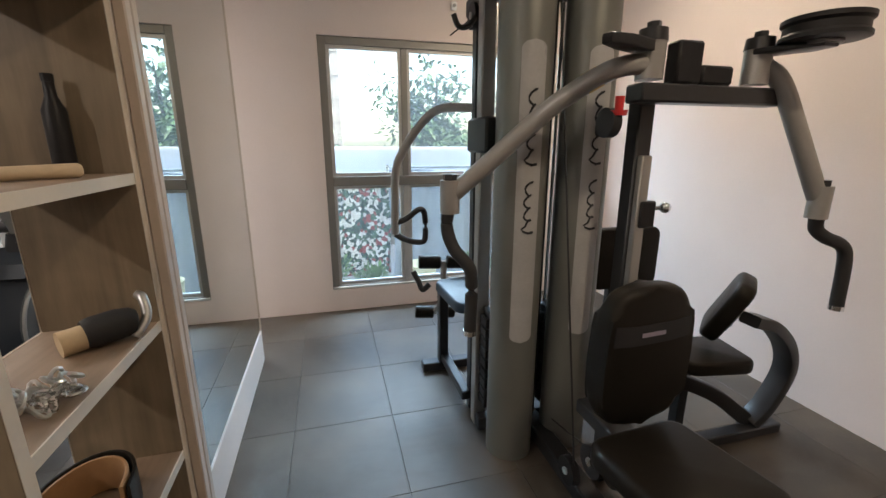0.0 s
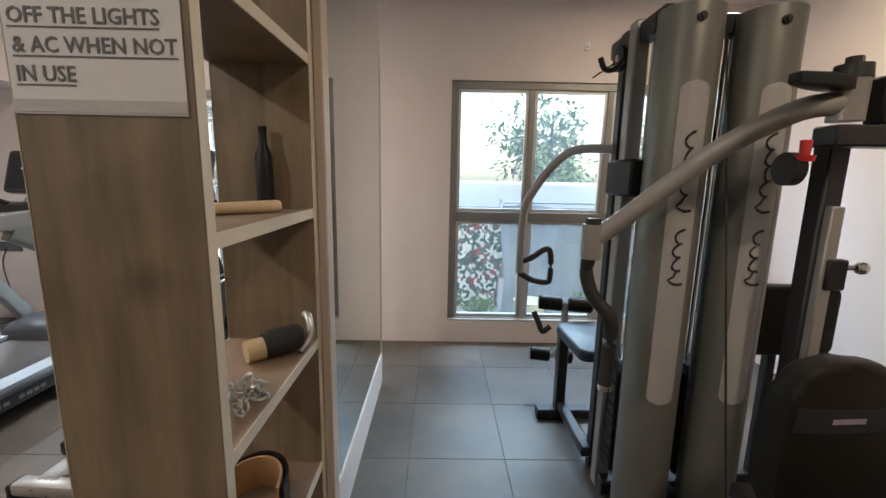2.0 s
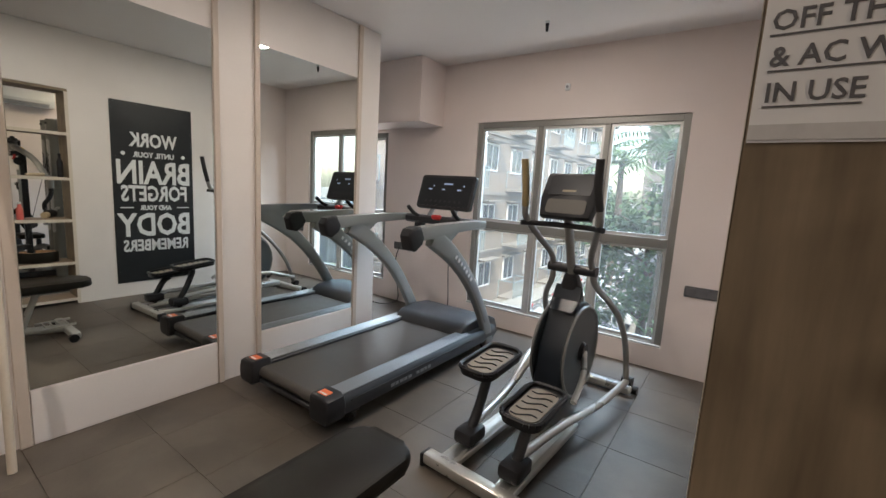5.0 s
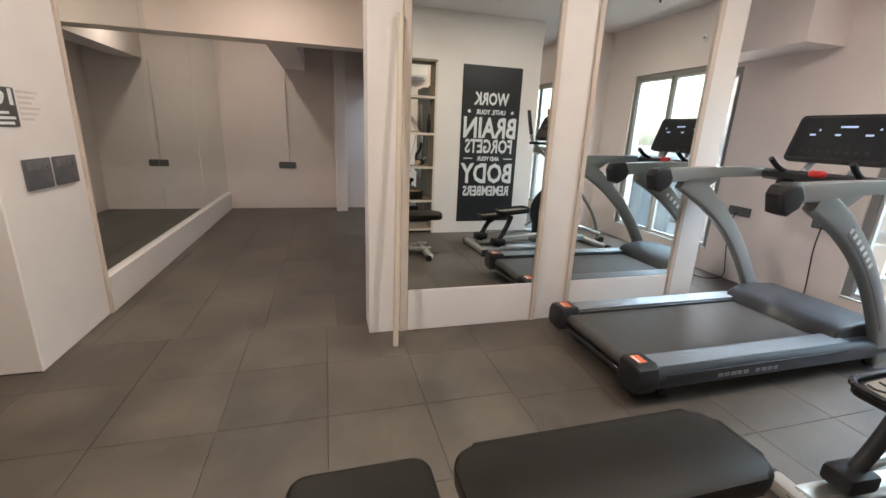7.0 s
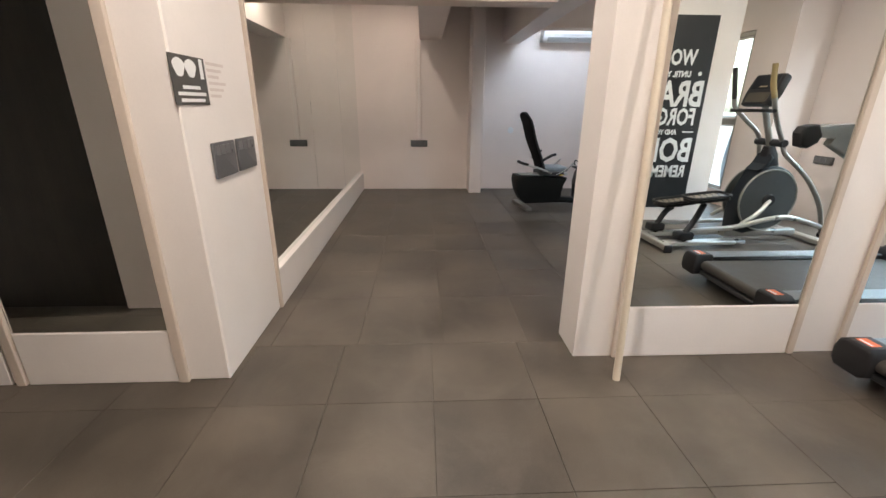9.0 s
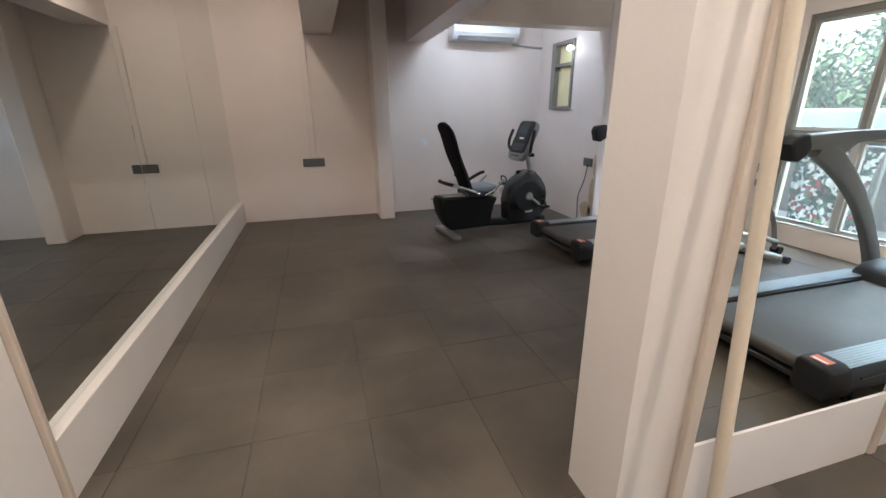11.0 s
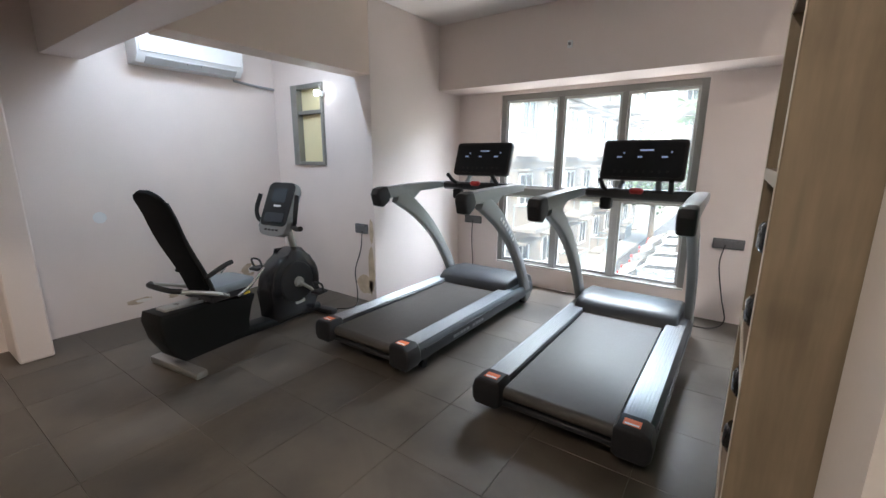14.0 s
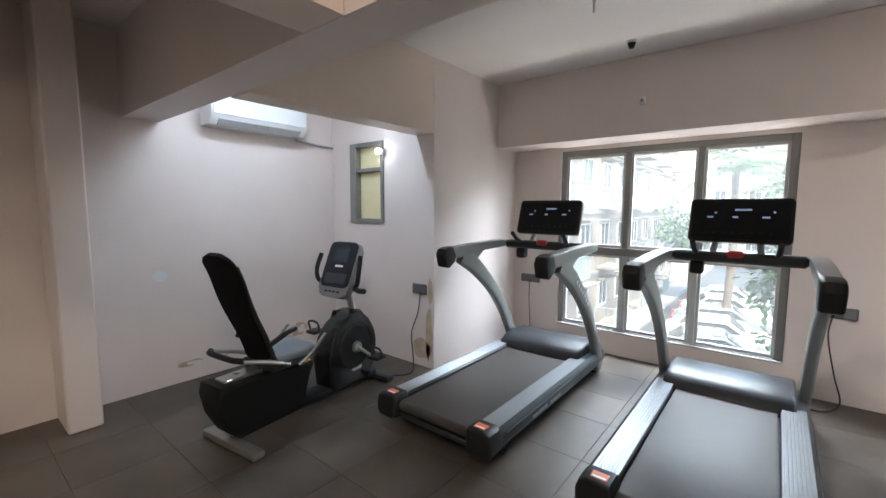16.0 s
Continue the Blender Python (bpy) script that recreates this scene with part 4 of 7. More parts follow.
cable("black cable hanging from the socket by the window", [(-4.03, YA - 0.018, 0.66), (-4.05, YA - 0.05, 0.5), (-4.0, YA - 0.06, 0.22), (-3.96, YA - 0.1, 0.04), (-4.05, YA - 0.25, 0.008), (-4.25, YA - 0.3, 0.02)])
cable("black cable hanging behind the treadmill", [(-6.45, YA - 0.018, 0.65), (-6.44, YA - 0.05, 0.45), (-6.42, YA - 0.05, 0.18), (-6.38, YA - 0.12, 0.02), (-6.2, YA - 0.3, 0.02)])
cable("black cable from the alcove socket down to the bike", [(-6.80, 2.49, 0.68), (-6.80, 2.46, 0.5), (-6.86, 2.44, 0.3), (-6.82, 2.42, 0.08), (-6.74, 2.3, 0.01), (-6.85, 2.15, 0.01), (-6.9, 2.05, 0.04)])
cable("black cable hanging beside the treadmill in the mirror room", [(-3.30, YA - 0.018, 0.69), (-3.29, YA - 0.05, 0.5), (-3.27, YA - 0.05, 0.2), (-3.2, YA - 0.15, 0.02), (-3.05, YA - 0.3, 0.03)])

# ---- elliptical trainer ----
ELL_TUBE = mat("steel_grey_tube", (0.30, 0.295, 0.28), 0.32, metal=0.6, vary=0.06, bump=0.02)
ELL_SHELL = mat("slate_blue_shell", (0.015, 0.020, 0.027), 0.34, vary=0.1, bump=0.03)
ELL_SHELL.node_tree.nodes["Principled BSDF"].inputs["Specular IOR Level"].default_value = 0.25
PALE_METAL = mat("silver_tube_paint", (0.50, 0.49, 0.46), 0.3, metal=0.6, vary=0.05, bump=0.02)
RUB = mat("black_rubber_grip", (0.02, 0.02, 0.021), 0.6, vary=0.15)


def elliptical(label, m):
    t = thing("elliptical_trainer", label, "elliptical")
    bm = bmesh.new()
    box(bm, -0.27, 0.27, -0.035, 0.035, 0.018, 0.075, bevel=0.014, seg=2)
    bar = part("rear_bar", bm, PALE_METAL, t, "pale silver rear stabiliser")
    for s in (-1, 1):
        part("end_cap", boxes((s * 0.275 - 0.012, s * 0.275 + 0.012, -0.036, 0.036, 0.0, 0.07), bevel=0.006), BLACK_PLASTIC, bar)
        bm = bmesh.new()
        box(bm, s * 0.155 - 0.05, s * 0.155 + 0.05, 0.02, 0.80, 0.035, 0.07, bevel=0.006)
        tr = part("roller_rail", bm, PALE_METAL, t, "aluminium roller rail")
        part("rail_groove", boxes((s * 0.155 - 0.022, s * 0.155 + 0.022, 0.03, 0.78, 0.0695, 0.0715)), STEEL, tr, smooth=False)
        # pedal arm with its roller, pedal, and swing handle
        pv = 0.26 if s < 0 else 0.18
        lift = 0.445 if s < 0 else 0.34
        bm = bmesh.new()
        rod(bm, (s * 0.155 - 0.035, pv - 0.06, 0.105), (s * 0.155 + 0.035, pv - 0.06, 0.105), 0.035, seg=18)
        part("roller", bm, BLACK_PLASTIC, t, "black roller wheel")
        bm = bmesh.new()
        box(bm, s * 0.155 - 0.055, s * 0.155 + 0.055, pv - 0.13, pv + 0.02, 0.085, 0.16, bevel=0.02, seg=2)
        part("roller_cover", bm, BLACK_PLASTIC, t)
        bm = bmesh.new()
        tube(bm, [(s * 0.155, pv - 0.05, 0.13), (s * 0.155, pv + 0.03, 0.27), (s * 0.155, pv + 0.09, lift - 0.03)], 0.027, seg=10)
        part("pedal_post", bm, DARK_METAL, t)
        bm = bmesh.new()
        tube(bm, [(s * 0.155, pv - 0.02, 0.16), (s * 0.19, pv + 0.40, 0.20 if s < 0 else 0.15), (s * 0.255, pv + 0.80, 0.30 if s < 0 else 0.14), (s * 0.28, 1.46, 0.20 if s < 0 else 0.13)], 0.022, seg=10)
        part("pedal_arm", bm, PALE_METAL, t, "silver pedal arm")
        outline = rrect(0.20, 0.36, 0.06, 4)
        pm = pose(s * 0.152, pv + 0.10, lift, 5, 0, 0)
        bm = bmesh.new()
        plate(bm, outline, 0.03, pm, 0.006)
        pd = part("pedal", bm, BLACK_PLASTIC, t, "black moulded foot pedal")
        bm = bmesh.new()
        for a, b in zip(outline, outline[1:] + outline[:1]):
            rod(bm, pm @ Vector((a[0], a[1], 0.04)), pm @ Vector((b[0], b[1], 0.04)), 0.013, seg=6)
        part("pedal_rim", bm, BLACK_PLASTIC, pd)
        bm = bmesh.new()
        plate(bm, rrect(0.15, 0.29, 0.045, 3), 0.004, pm @ pose(0, 0, 0.03))
        part("tread", bm, mat("tan_tread", (0.20, 0.17, 0.13), 0.6) if "tan_tread" not in bpy.data.materials else bpy.data.materials["tan_tread"], pd, "worn tan tread pad")
        for k in range(5):
            bm = bmesh.new()
            pts = [pm @ Vector((u, -0.11 + k * 0.055 + 0.02 * math.sin(u * 40), 0.036)) for u in (-0.06, -0.03, 0, 0.03, 0.06)]
            tube(bm, pts, 0.004, n=2, seg=6)
            part("ridge", bm, BLACK_PLASTIC, pd)
        bm = bmesh.new()
        tube(bm, [(s * 0.21, 0.655, 1.56), (s * 0.205, 0.68, 1.42), (s * 0.215, 0.715, 1.30)], 0.021, seg=12)
        # left grip coloured tan to imitate window light on dark foam
        part("hand_grip", bm, RUB if s > 0 else mat("window_lit_grip", (0.30, 0.23, 0.11), 0.6), t, "foam hand grip")
        bm = bmesh.new()
        tube(bm, [(s * 0.215, 0.715, 1.30), (s * 0.215, 0.74, 1.23), (s * 0.17, 0.83, 1.12), (s * 0.125, 0.93, 1.02), (s * 0.125, 0.985, 0.93), (s * 0.14, 1.02, 0.84), (s * 0.215, 1.12, 0.72), (s * 0.255, 1.22, 0.60),
                  (s * 0.27, 1.36, 0.40), (s * 0.275, 1.46, 0.14)], 0.019, seg=12)
        part("swing_handle", bm, ELL_TUBE, t, "bent steel-grey swing handle")
        bm = bmesh.new()
        rod(bm, (s * 0.245, 1.48, 0.13), (s * 0.315, 1.48, 0.13), 0.032, seg=16)
        part("pivot_cap", bm, BLACK_PLASTIC, t)
    bm = bmesh.new()
    sweep(bm, [(-0.15, 0.985, 0.93), (0.15, 0.985, 0.93)], circle(0.032, 16))
    part("pivot_bar", bm, DARK_METAL, t)
    bm = bmesh.new()
    tube(bm, [(0, 1.06, 0.60), (0, 0.99, 0.88), (0, 0.89, 1.12), (0, 0.83, 1.28)], 0.026, seg=14)
    part("mast", bm, ELL_TUBE, t, "grey mast")
    bm = bmesh.new()
    sweep(bm, [(0, 1.01, 0.72), (0, 0.995, 0.82), (0, 0.98, 0.90)], rrect(0.13, 0.12, 0.03, 3), up=(0, 1, 0), scales=[1.1, 0.9, 0.55])
    part("mast_boot", bm, BLACK_PLASTIC, t, "black cover at the mast's foot")
    # flywheel shell: two discs with a body between
    prof = [(1.01 + 0.31 * math.cos(a), 0.42 + 0.31 * math.sin(a)) for a in [radians(k) for k in range(-60, 130, 15)]] + [(0.99, 0.80), (0.95, 0.83), (0.90, 0.67), (0.79, 0.5), (0.75, 0.32), (0.76, 0.13), (0.86, 0.10)]
    bm = bmesh.new()
    plate(bm, prof, 0.17, Matrix(((0, 0, 1, -0.085), (1, 0, 0, 0), (0, 1, 0, 0), (0, 0, 0, 1))), 0.02, 3)
    sh = part("shell", bm, ELL_SHELL, t, "slate flywheel housing")
    for s in (-1, 1):
        bm = bmesh.new()
        rod(bm, (s * 0.086, 1.01, 0.42), (s * 0.102, 1.01, 0.42), 0.285, 0.275, 40)
        ds = part("disc", bm, mat("grey_disc", (0.055, 0.062, 0.064), 0.42) if "grey_disc" not in bpy.data.materials else bpy.data.materials["grey_disc"], sh, "grey round crank disc")
        bm = bmesh.new()
        tube(bm, [(s * 0.10, 1.01 + 0.28 * math.cos(radians(k)), 0.42 + 0.28 * math.sin(radians(k))) for k in range(0, 361, 20)], 0.008, n=2, seg=8, up=(1, 0, 0))
        part("disc_rim", bm, ELL_TUBE, sh)
        bm = bmesh.new()
        rod(bm, (s * 0.10, 1.01, 0.42), (s * 0.125, 1.01, 0.42), 0.06, 0.05, 24)
        part("hub", bm, BLACK_PLASTIC, sh)
        bm = bmesh.new()
        tube(bm, [(s * 0.12, 1.01, 0.42), (s * 0.17, 0.88, 0.32), (s * 0.185, 0.72, 0.22)], 0.018, seg=8)
        part("crank", bm, PALE_METAL, t)
    bm = bmesh.new()
    box(bm, -0.04, 0.04, 0.70, 1.45, 0.06, 0.12, bevel=0.01)
    part("main_beam", bm, PALE_METAL, t)
    part("front_bar", boxes((-0.30, 0.30, 1.50, 1.57, 0.012, 0.07), bevel=0.014), PALE_METAL, t)
    for s in (-1, 1):
        bm = bmesh.new()
        rod(bm, (s * 0.29, 1.59, 0.03), (s * 0.33, 1.59, 0.03), 0.03, seg=16)
        part("transport_wheel", bm, BLACK_PLASTIC, t)
    cm = pose(0.01, 0.80, 1.36, 66, 0, 0)
    bm = bmesh.new()
    plate(bm, [(-0.145, -0.125), (0.145, -0.125), (0.165, -0.02), (0.155, 0.13), (0.14, 0.145), (-0.14, 0.145), (-0.155, 0.13), (-0.165, -0.02)], 0.07, cm @ pose(0, 0, -0.05), 0.015)
    con = part("console", bm, BLACK_PLASTIC, t, "black console with a screen")
    bm = bmesh.new()
    plate(bm, rrect(0.25, 0.12, 0.012), 0.003, cm @ pose(0, 0.065, 0.0205))
    part("screen", bm, SCREEN, con)
    bm = bmesh.new()
    plate(bm, rrect(0.23, 0.085, 0.02), 0.003, cm @ pose(0, -0.065, 0.0205))
    part("key_panel", bm, mat("tan_key_panel", (0.05, 0.042, 0.03), 0.5), con, "tan key panel")
    bm = bmesh.new()
    box(bm, -0.04, 0.04, -0.006, 0.006, 0.0236, 0.0242, m=cm @ pose(0, 0.03, 0))
    part("label_bar", bm, mat("tan_label", (0.3, 0.24, 0.15), 0.5), con)
    bm = bmesh.new()
    tube(bm, [(-0.24, 0.72, 1.20), (-0.16, 0.78, 1.20), (0, 0.82, 1.20), (0.16, 0.78, 1.20), (0.24, 0.72, 1.20)], 0.016, seg=10)
    part("fixed_bar", bm, BLACK_PLASTIC, t)
    t.matrix_world = m
    return t


elliptical("slate and silver elliptical trainer in front of the window", pose(-1.65, 1.735, 0, 0, 0, -3.2))

# ---- recumbent exercise bike ----


def exercise_bike(label, m):
    t = thing("exercise_bike", label, "exercise bike")
    for v, w, nm in ((0.0, 0.257, "rear_foot"), (1.22, 0.22, "front_foot")):
        bm = bmesh.new()
        box(bm, -w, w, v - 0.04, v + 0.04, 0.0, 0.05, bevel=0.016, seg=2)
        part(nm, bm, ELL_TUBE if v < 0.5 else DARK_METAL, t, "grey metal foot bar" if v < 0.5 else "black foot bar")
    # boat-shaped rear housing
    prof = [(-0.115, 0.42), (-0.13, 0.36), (-0.11, 0.24), (-0.05, 0.12), (0.02, 0.058), (0.50, 0.058), (0.46, 0.12), (0.455, 0.18), (0.49, 0.27), (0.53, 0.345), (0.535, 0.375), (0.20, 0.405)]
    bm = bmesh.new()
    plate(bm, prof, 0.22, Matrix(((0, 0, 1, -0.11), (1, 0, 0, 0), (0, 1, 0, 0), (0, 0, 0, 1))), 0.022, 3)
    for v in bm.verts:
        v.co.x *= 0.55 + 0.45 * min(1.0, v.co.z / 0.34)
    SHELL = mat("matt_black_shell", (0.009, 0.010, 0.010), 0.5, vary=0.2)
    SHELL.node_tree.nodes["Principled BSDF"].inputs["Specular IOR Level"].default_value = 0.2
    part("rear_housing", bm, SHELL, t, "black boat-shaped housing")
    bm = bmesh.new()
    sweep(bm, smooth_path([(0, 0.36, 0.095), (0, 0.52, 0.088), (0, 0.70, 0.075), (0, 0.95, 0.075), (0, 1.2, 0.06)], 4), rrect(0.15, 0.07, 0.025, 3))
    part("beam", bm, SHELL, t, "low black beam")
    # front housing
    prof = [(0.95 + 0.255 * math.cos(radians(k)), 0.335 + 0.262 * math.sin(radians(k))) for k in range(-30, 64, 12)] + [(1.03, 0.625), (0.97, 0.63)] + [(0.95 + 0.255 * math.cos(radians(k)), 0.335 + 0.262 * math.sin(radians(k))) for k in range(100, 196, 12)] + [(0.70, 0.11), (0.74, 0.06), (1.12, 0.06), (1.16, 0.14)]
    bm = bmesh.new()
    plate(bm, prof, 0.18, Matrix(((0, 0, 1, -0.09), (1, 0, 0, 0), (0, 1, 0, 0), (0, 0, 0, 1))), 0.03, 3)
    fh = part("front_housing", bm, mat("gloss_black_shell", (0.010, 0.010, 0.012), 0.2, vary=0.1), t, "glossy black flywheel housing")
    for s in (-1, 1):
        bm = bmesh.new()
        rod(bm, (s * 0.089, 0.945, 0.355), (s * 0.103, 0.945, 0.355), 0.17, 0.16, 32)
        part("disc", bm, BLACK_PLASTIC, fh)
        bm = bmesh.new()
        rod(bm, (s * 0.10, 0.945, 0.355), (s * 0.125, 0.945, 0.355), 0.045, 0.04, 20)
        part("hub", bm, PALE_METAL, fh)
        a = radians(-38 if s > 0 else 142)
        e = (0.945 + 0.18 * math.cos(a), 0.355 + 0.18 * math.sin(a))
        bm = bmesh.new()
        tube(bm, [(s * 0.12, 0.945, 0.355), (s * 0.125, *e)], 0.014, seg=8, smooth=False)
        cr = part("crank", bm, PALE_METAL, t)
        bm = bmesh.new()
        box(bm, s * 0.185 - 0.05, s * 0.185 + 0.05, e[0] - 0.055, e[0] + 0.055, e[1] - 0.012, e[1] + 0.012, bevel=0.008)
        part("pedal", bm, BLACK_PLASTIC, cr)
        bm = bmesh.new()
        tube(bm, [(s * 0.185 - 0.05, e[0], e[1]), (s * 0.185 - 0.045, e[0] - 0.02, e[1] + 0.075), (s * 0.185 + 0.045, e[0] - 0.02, e[1] + 0.075), (s * 0.185 + 0.05, e[0], e[1])], 0.008, seg=6)
        part("strap", bm, RUB, cr)
    bm = bmesh.new()
    plate(bm, rrect(0.10, 0.035, 0.015), 0.003, Matrix(((0, 0, 1, 0.0905), (1, 0, 0, 0.96), (0, 1, 0, 0.185), (0, 0, 0, 1))))
    part("badge", bm, POSTER_WHITE, fh, "pale oval badge")
    # mast and console
    bm = bmesh.new()
    tube(bm, [(0, 1.02, 0.60), (0, 0.985, 0.72), (0, 0.94, 0.86)], 0.028, seg=12)
    part("mast", bm, PALE_METAL, t)
    cm = pose(0, 0.90, 0.945, 66, 0, 0)
    bm = bmesh.new()
    plate(bm, rrect(0.30, 0.43, 0.06, 5), 0.06, cm @ pose(0, 0, -0.035), 0.015)
    con = part("console", bm, mat("silver_console", (0.27, 0.275, 0.28), 0.35, metal=0.4), t, "silver-edged console")
    bm = bmesh.new()
    plate(bm, rrect(0.284, 0.352, 0.045, 4), 0.004, cm @ pose(0, 0.034, 0.0255))
    part("face", bm, BLACK_PLASTIC, con, "black console face")
    bm = bmesh.new()
    plate(bm, rrect(0.15, 0.115, 0.008, 2), 0.003, cm @ pose(0, 0.105, 0.0300))
    part("screen", bm, mat("grey_lcd", (0.05, 0.06, 0.07), 0.2), con)
    bm = bmesh.new()
    box(bm, -0.04, 0.04, -0.008, 0.008, 0.0297, 0.0305, m=cm @ pose(0, 0.02, 0))
    part("logo_bar", bm, POSTER_WHITE, con, smooth=False)
    bm = bmesh.new()
    plate(bm, rrect(0.21, 0.075, 0.02, 3), 0.006, cm @ pose(0, -0.075, 0.0295))
    part("key_panel", bm, mat("grey_key_panel", (0.035, 0.04, 0.05), 0.35), con, "dark grey key panel")
    for k in range(4):
        bm = bmesh.new()
        plate(bm, rrect(0.026, 0.014, 0.005, 2), 0.004, cm @ pose(-0.06 + k * 0.04, -0.175, 0.0255))
        part("key", bm, BLACK_PLASTIC, con)
    for s in (-1, 1):
        bm = bmesh.new()
        tube(bm, [(s * 0.08, 0.93, 0.83), (s * 0.185, 0.87, 0.845), (s * 0.215, 0.86, 0.93), (s * 0.20, 0.90, 1.06)], 0.017, seg=10)
        part("handlebar", bm, BLACK_PLASTIC, t)
    bm = bmesh.new()
    tube(bm, [(0.08, 0.92, 0.82), (0.22, 0.85, 0.815), (0.30, 0.82, 0.825)], 0.02, seg=10)
    part("shift_lever", bm, BLACK_PLASTIC, t)
    # seat
    bm = bmesh.new()
    plate(bm, rrect(0.33, 0.34, 0.07, 4), 0.055, pose(0, 0.36, 0.458), 0.02, 3)
    part("seat", bm, mat("grey_blue_seat_cover", (0.16, 0.19, 0.21), 0.35, vary=0.2, bump=0.2), t, "seat under pale plastic film")
    pts = smooth_path([(0, 0.20, 0.47), (0, 0.15, 0.62), (0, 0.06, 0.83), (0, 0.0, 1.02), (0, -0.06, 1.15)], 7)
    bm = bmesh.new()
    sweep(bm, pts, rrect(0.30, 0.028, 0.012, 3), up=(0, 1, 0), scales=[((0.72 + 0.28 * min(1, 1.6 * i / (len(pts) - 1))) * math.sqrt(max(0.12, 1 - max(0, (i / (len(pts) - 1) - 0.86) / 0.15) ** 2)), 1) for i in range(len(pts))])
    MESH = mat("black_mesh_fabric", (0.005, 0.005, 0.006), 0.8, fine=300, bump=0.3)
    MESH.node_tree.nodes["Principled BSDF"].inputs["Specular IOR Level"].default_value = 0.15
    part("backrest", bm, MESH, t, "black mesh backrest")
    for s in (-1, 1):
        bm = bmesh.new()
        tube(bm, [(s * 0.135, p.y + 0.012, p.z) for p in pts[:-4:4]], 0.014, seg=8)
        part("back_tube", bm, BLACK_PLASTIC, t)
        bm = bmesh.new()
        tube(bm, [(s * 0.165, -0.015, 0.55), (s * 0.17, 0.06, 0.53), (s * 0.175, 0.18, 0.49), (s * 0.175, 0.28, 0.445)], 0.013, seg=10)
        part("side_rail", bm, PALE_METAL, t, "silver seat rail")
        bm = bmesh.new()
        tube(bm, [(s * 0.185, 0.34, 0.425), (s * 0.19, 0.44, 0.475), (s * 0.19, 0.56, 0.575)], 0.011, seg=10)
        part("seat_handle", bm, CHROME, t, "chrome seat handle")
        bm = bmesh.new()
        tube(bm, [(s * 0.16, 0.16, 0.60), (s * 0.21, 0.24, 0.66), (s * 0.22, 0.30, 0.68)], 0.016, seg=8)
        part("arm_stub", bm, BLACK_PLASTIC, t)
    bm = bmesh.new()
    tube(bm, [(-0.165, -0.01, 0.555), (-0.1, -0.045, 0.56), (0.1, -0.045, 0.56), (0.165, -0.01, 0.555)], 0.017, seg=10)
    part("rear_handle", bm, BLACK_PLASTIC, t)
    part("seat_rail", boxes((-0.05, 0.05, -0.06, 0.56, 0.40, 0.43), bevel=0.004), STEEL, t)
    part("seat_carriage", boxes((-0.15, 0.15, 0.18, 0.46, 0.415, 0.46), bevel=0.008), DARK_METAL, t)
    part("adjust_lever", boxes((0.11, 0.17, 0.40, 0.45, 0.415, 0.43), bevel=0.004), mat("yellow_lever", (0.7, 0.5, 0.05), 0.4), t, "yellow lever")
    t.matrix_world = m
    return t


exercise_bike("black and silver recumbent exercise bike in the alcove", pose(-6.81, 0.845, 0, 0, 0, 7.5))

# ---- adjustable bench ----


def bench(label, m):
    t = thing("weight_bench", label, "bench")
    bm = bmesh.new()
    plate(bm, rrect(0.29, 0.86, 0.075, 5), 0.055, pose(0, 0.85, 0.40), 0.018, 3)
    part("back_pad", bm, VINYL, t, "long black vinyl back pad")
    bm = bmesh.new()
    plate(bm, rrect(0.29, 0.36, 0.05, 4), 0.055, pose(0, 0.185, 0.395), 0.018, 3)
    part("seat_pad", bm, VINYL, t, "short black vinyl seat pad")
    for a, b, nm in ((0.45, 1.15, "back_bracket"), (0.04, 0.34, "seat_bracket")):
        part(nm, boxes((-0.04, 0.04, a, b, 0.365, 0.40), bevel=0.004), DARK_METAL, t)
    bm = bmesh.new()
    tube(bm, [(0, 0.0, 0.055), (0, 0.45, 0.10), (0, 1.12, 0.05)], 0.032, seg=10)
    part("spine", bm, PALE_METAL, t, "silver spine tube")
    bm = bmesh.new()
    tube(bm, [(0, 0.40, 0.09), (0, 0.38, 0.37)], 0.03, seg=10, smooth=False)
    part("post", bm, DARK_METAL, t)
    bm = bmesh.new()
    tube(bm, [(0, 0.85, 0.08), (0, 0.95, 0.37)], 0.022, seg=10, smooth=False)
    part("prop", bm, PALE_METAL, t)
    for v, w in ((0.0, 0.22), (1.12, 0.26)):
        bm = bmesh.new()
        box(bm, -w, w, v - 0.03, v + 0.03, 0.02, 0.07, bevel=0.008)
        ft = part("foot", bm, PALE_METAL, t, "silver foot tube")
        for s in (-1, 1):
            bm = bmesh.new()
            rod(bm, (s * w - s * 0.02, v - 0.02, 0.032), (s * w + s * 0.02, v - 0.02, 0.032), 0.032, seg=16)
            part("wheel", bm, BLACK_PLASTIC, ft)
    for k in range(4):
        bm = bmesh.new()
        tube(bm, [(-0.09, 0.98 + k * 0.045, 0.095), (0.09, 0.98 + k * 0.045, 0.095)], 0.007, seg=6, smooth=False)
        part("ladder_rung", bm, PALE_METAL, t)
    for s in (-1, 1):
        bm = bmesh.new()
        tube(bm, [(s * 0.09, 0.94, 0.09), (s * 0.09, 1.16, 0.10)], 0.011, seg=8, smooth=False)
        part("ladder_side", bm, PALE_METAL, t)
    t.matrix_world = m
    return t


bench("flat black vinyl weight bench on silver legs", pose(-1.755, 0.0, 0, 0, 0, 0))

# ---- multi-gym ----
GYM_SILVER = mat("silver_gym_paint", (0.36, 0.355, 0.34), 0.36, metal=0.5, vary=0.06, bump=0.03)
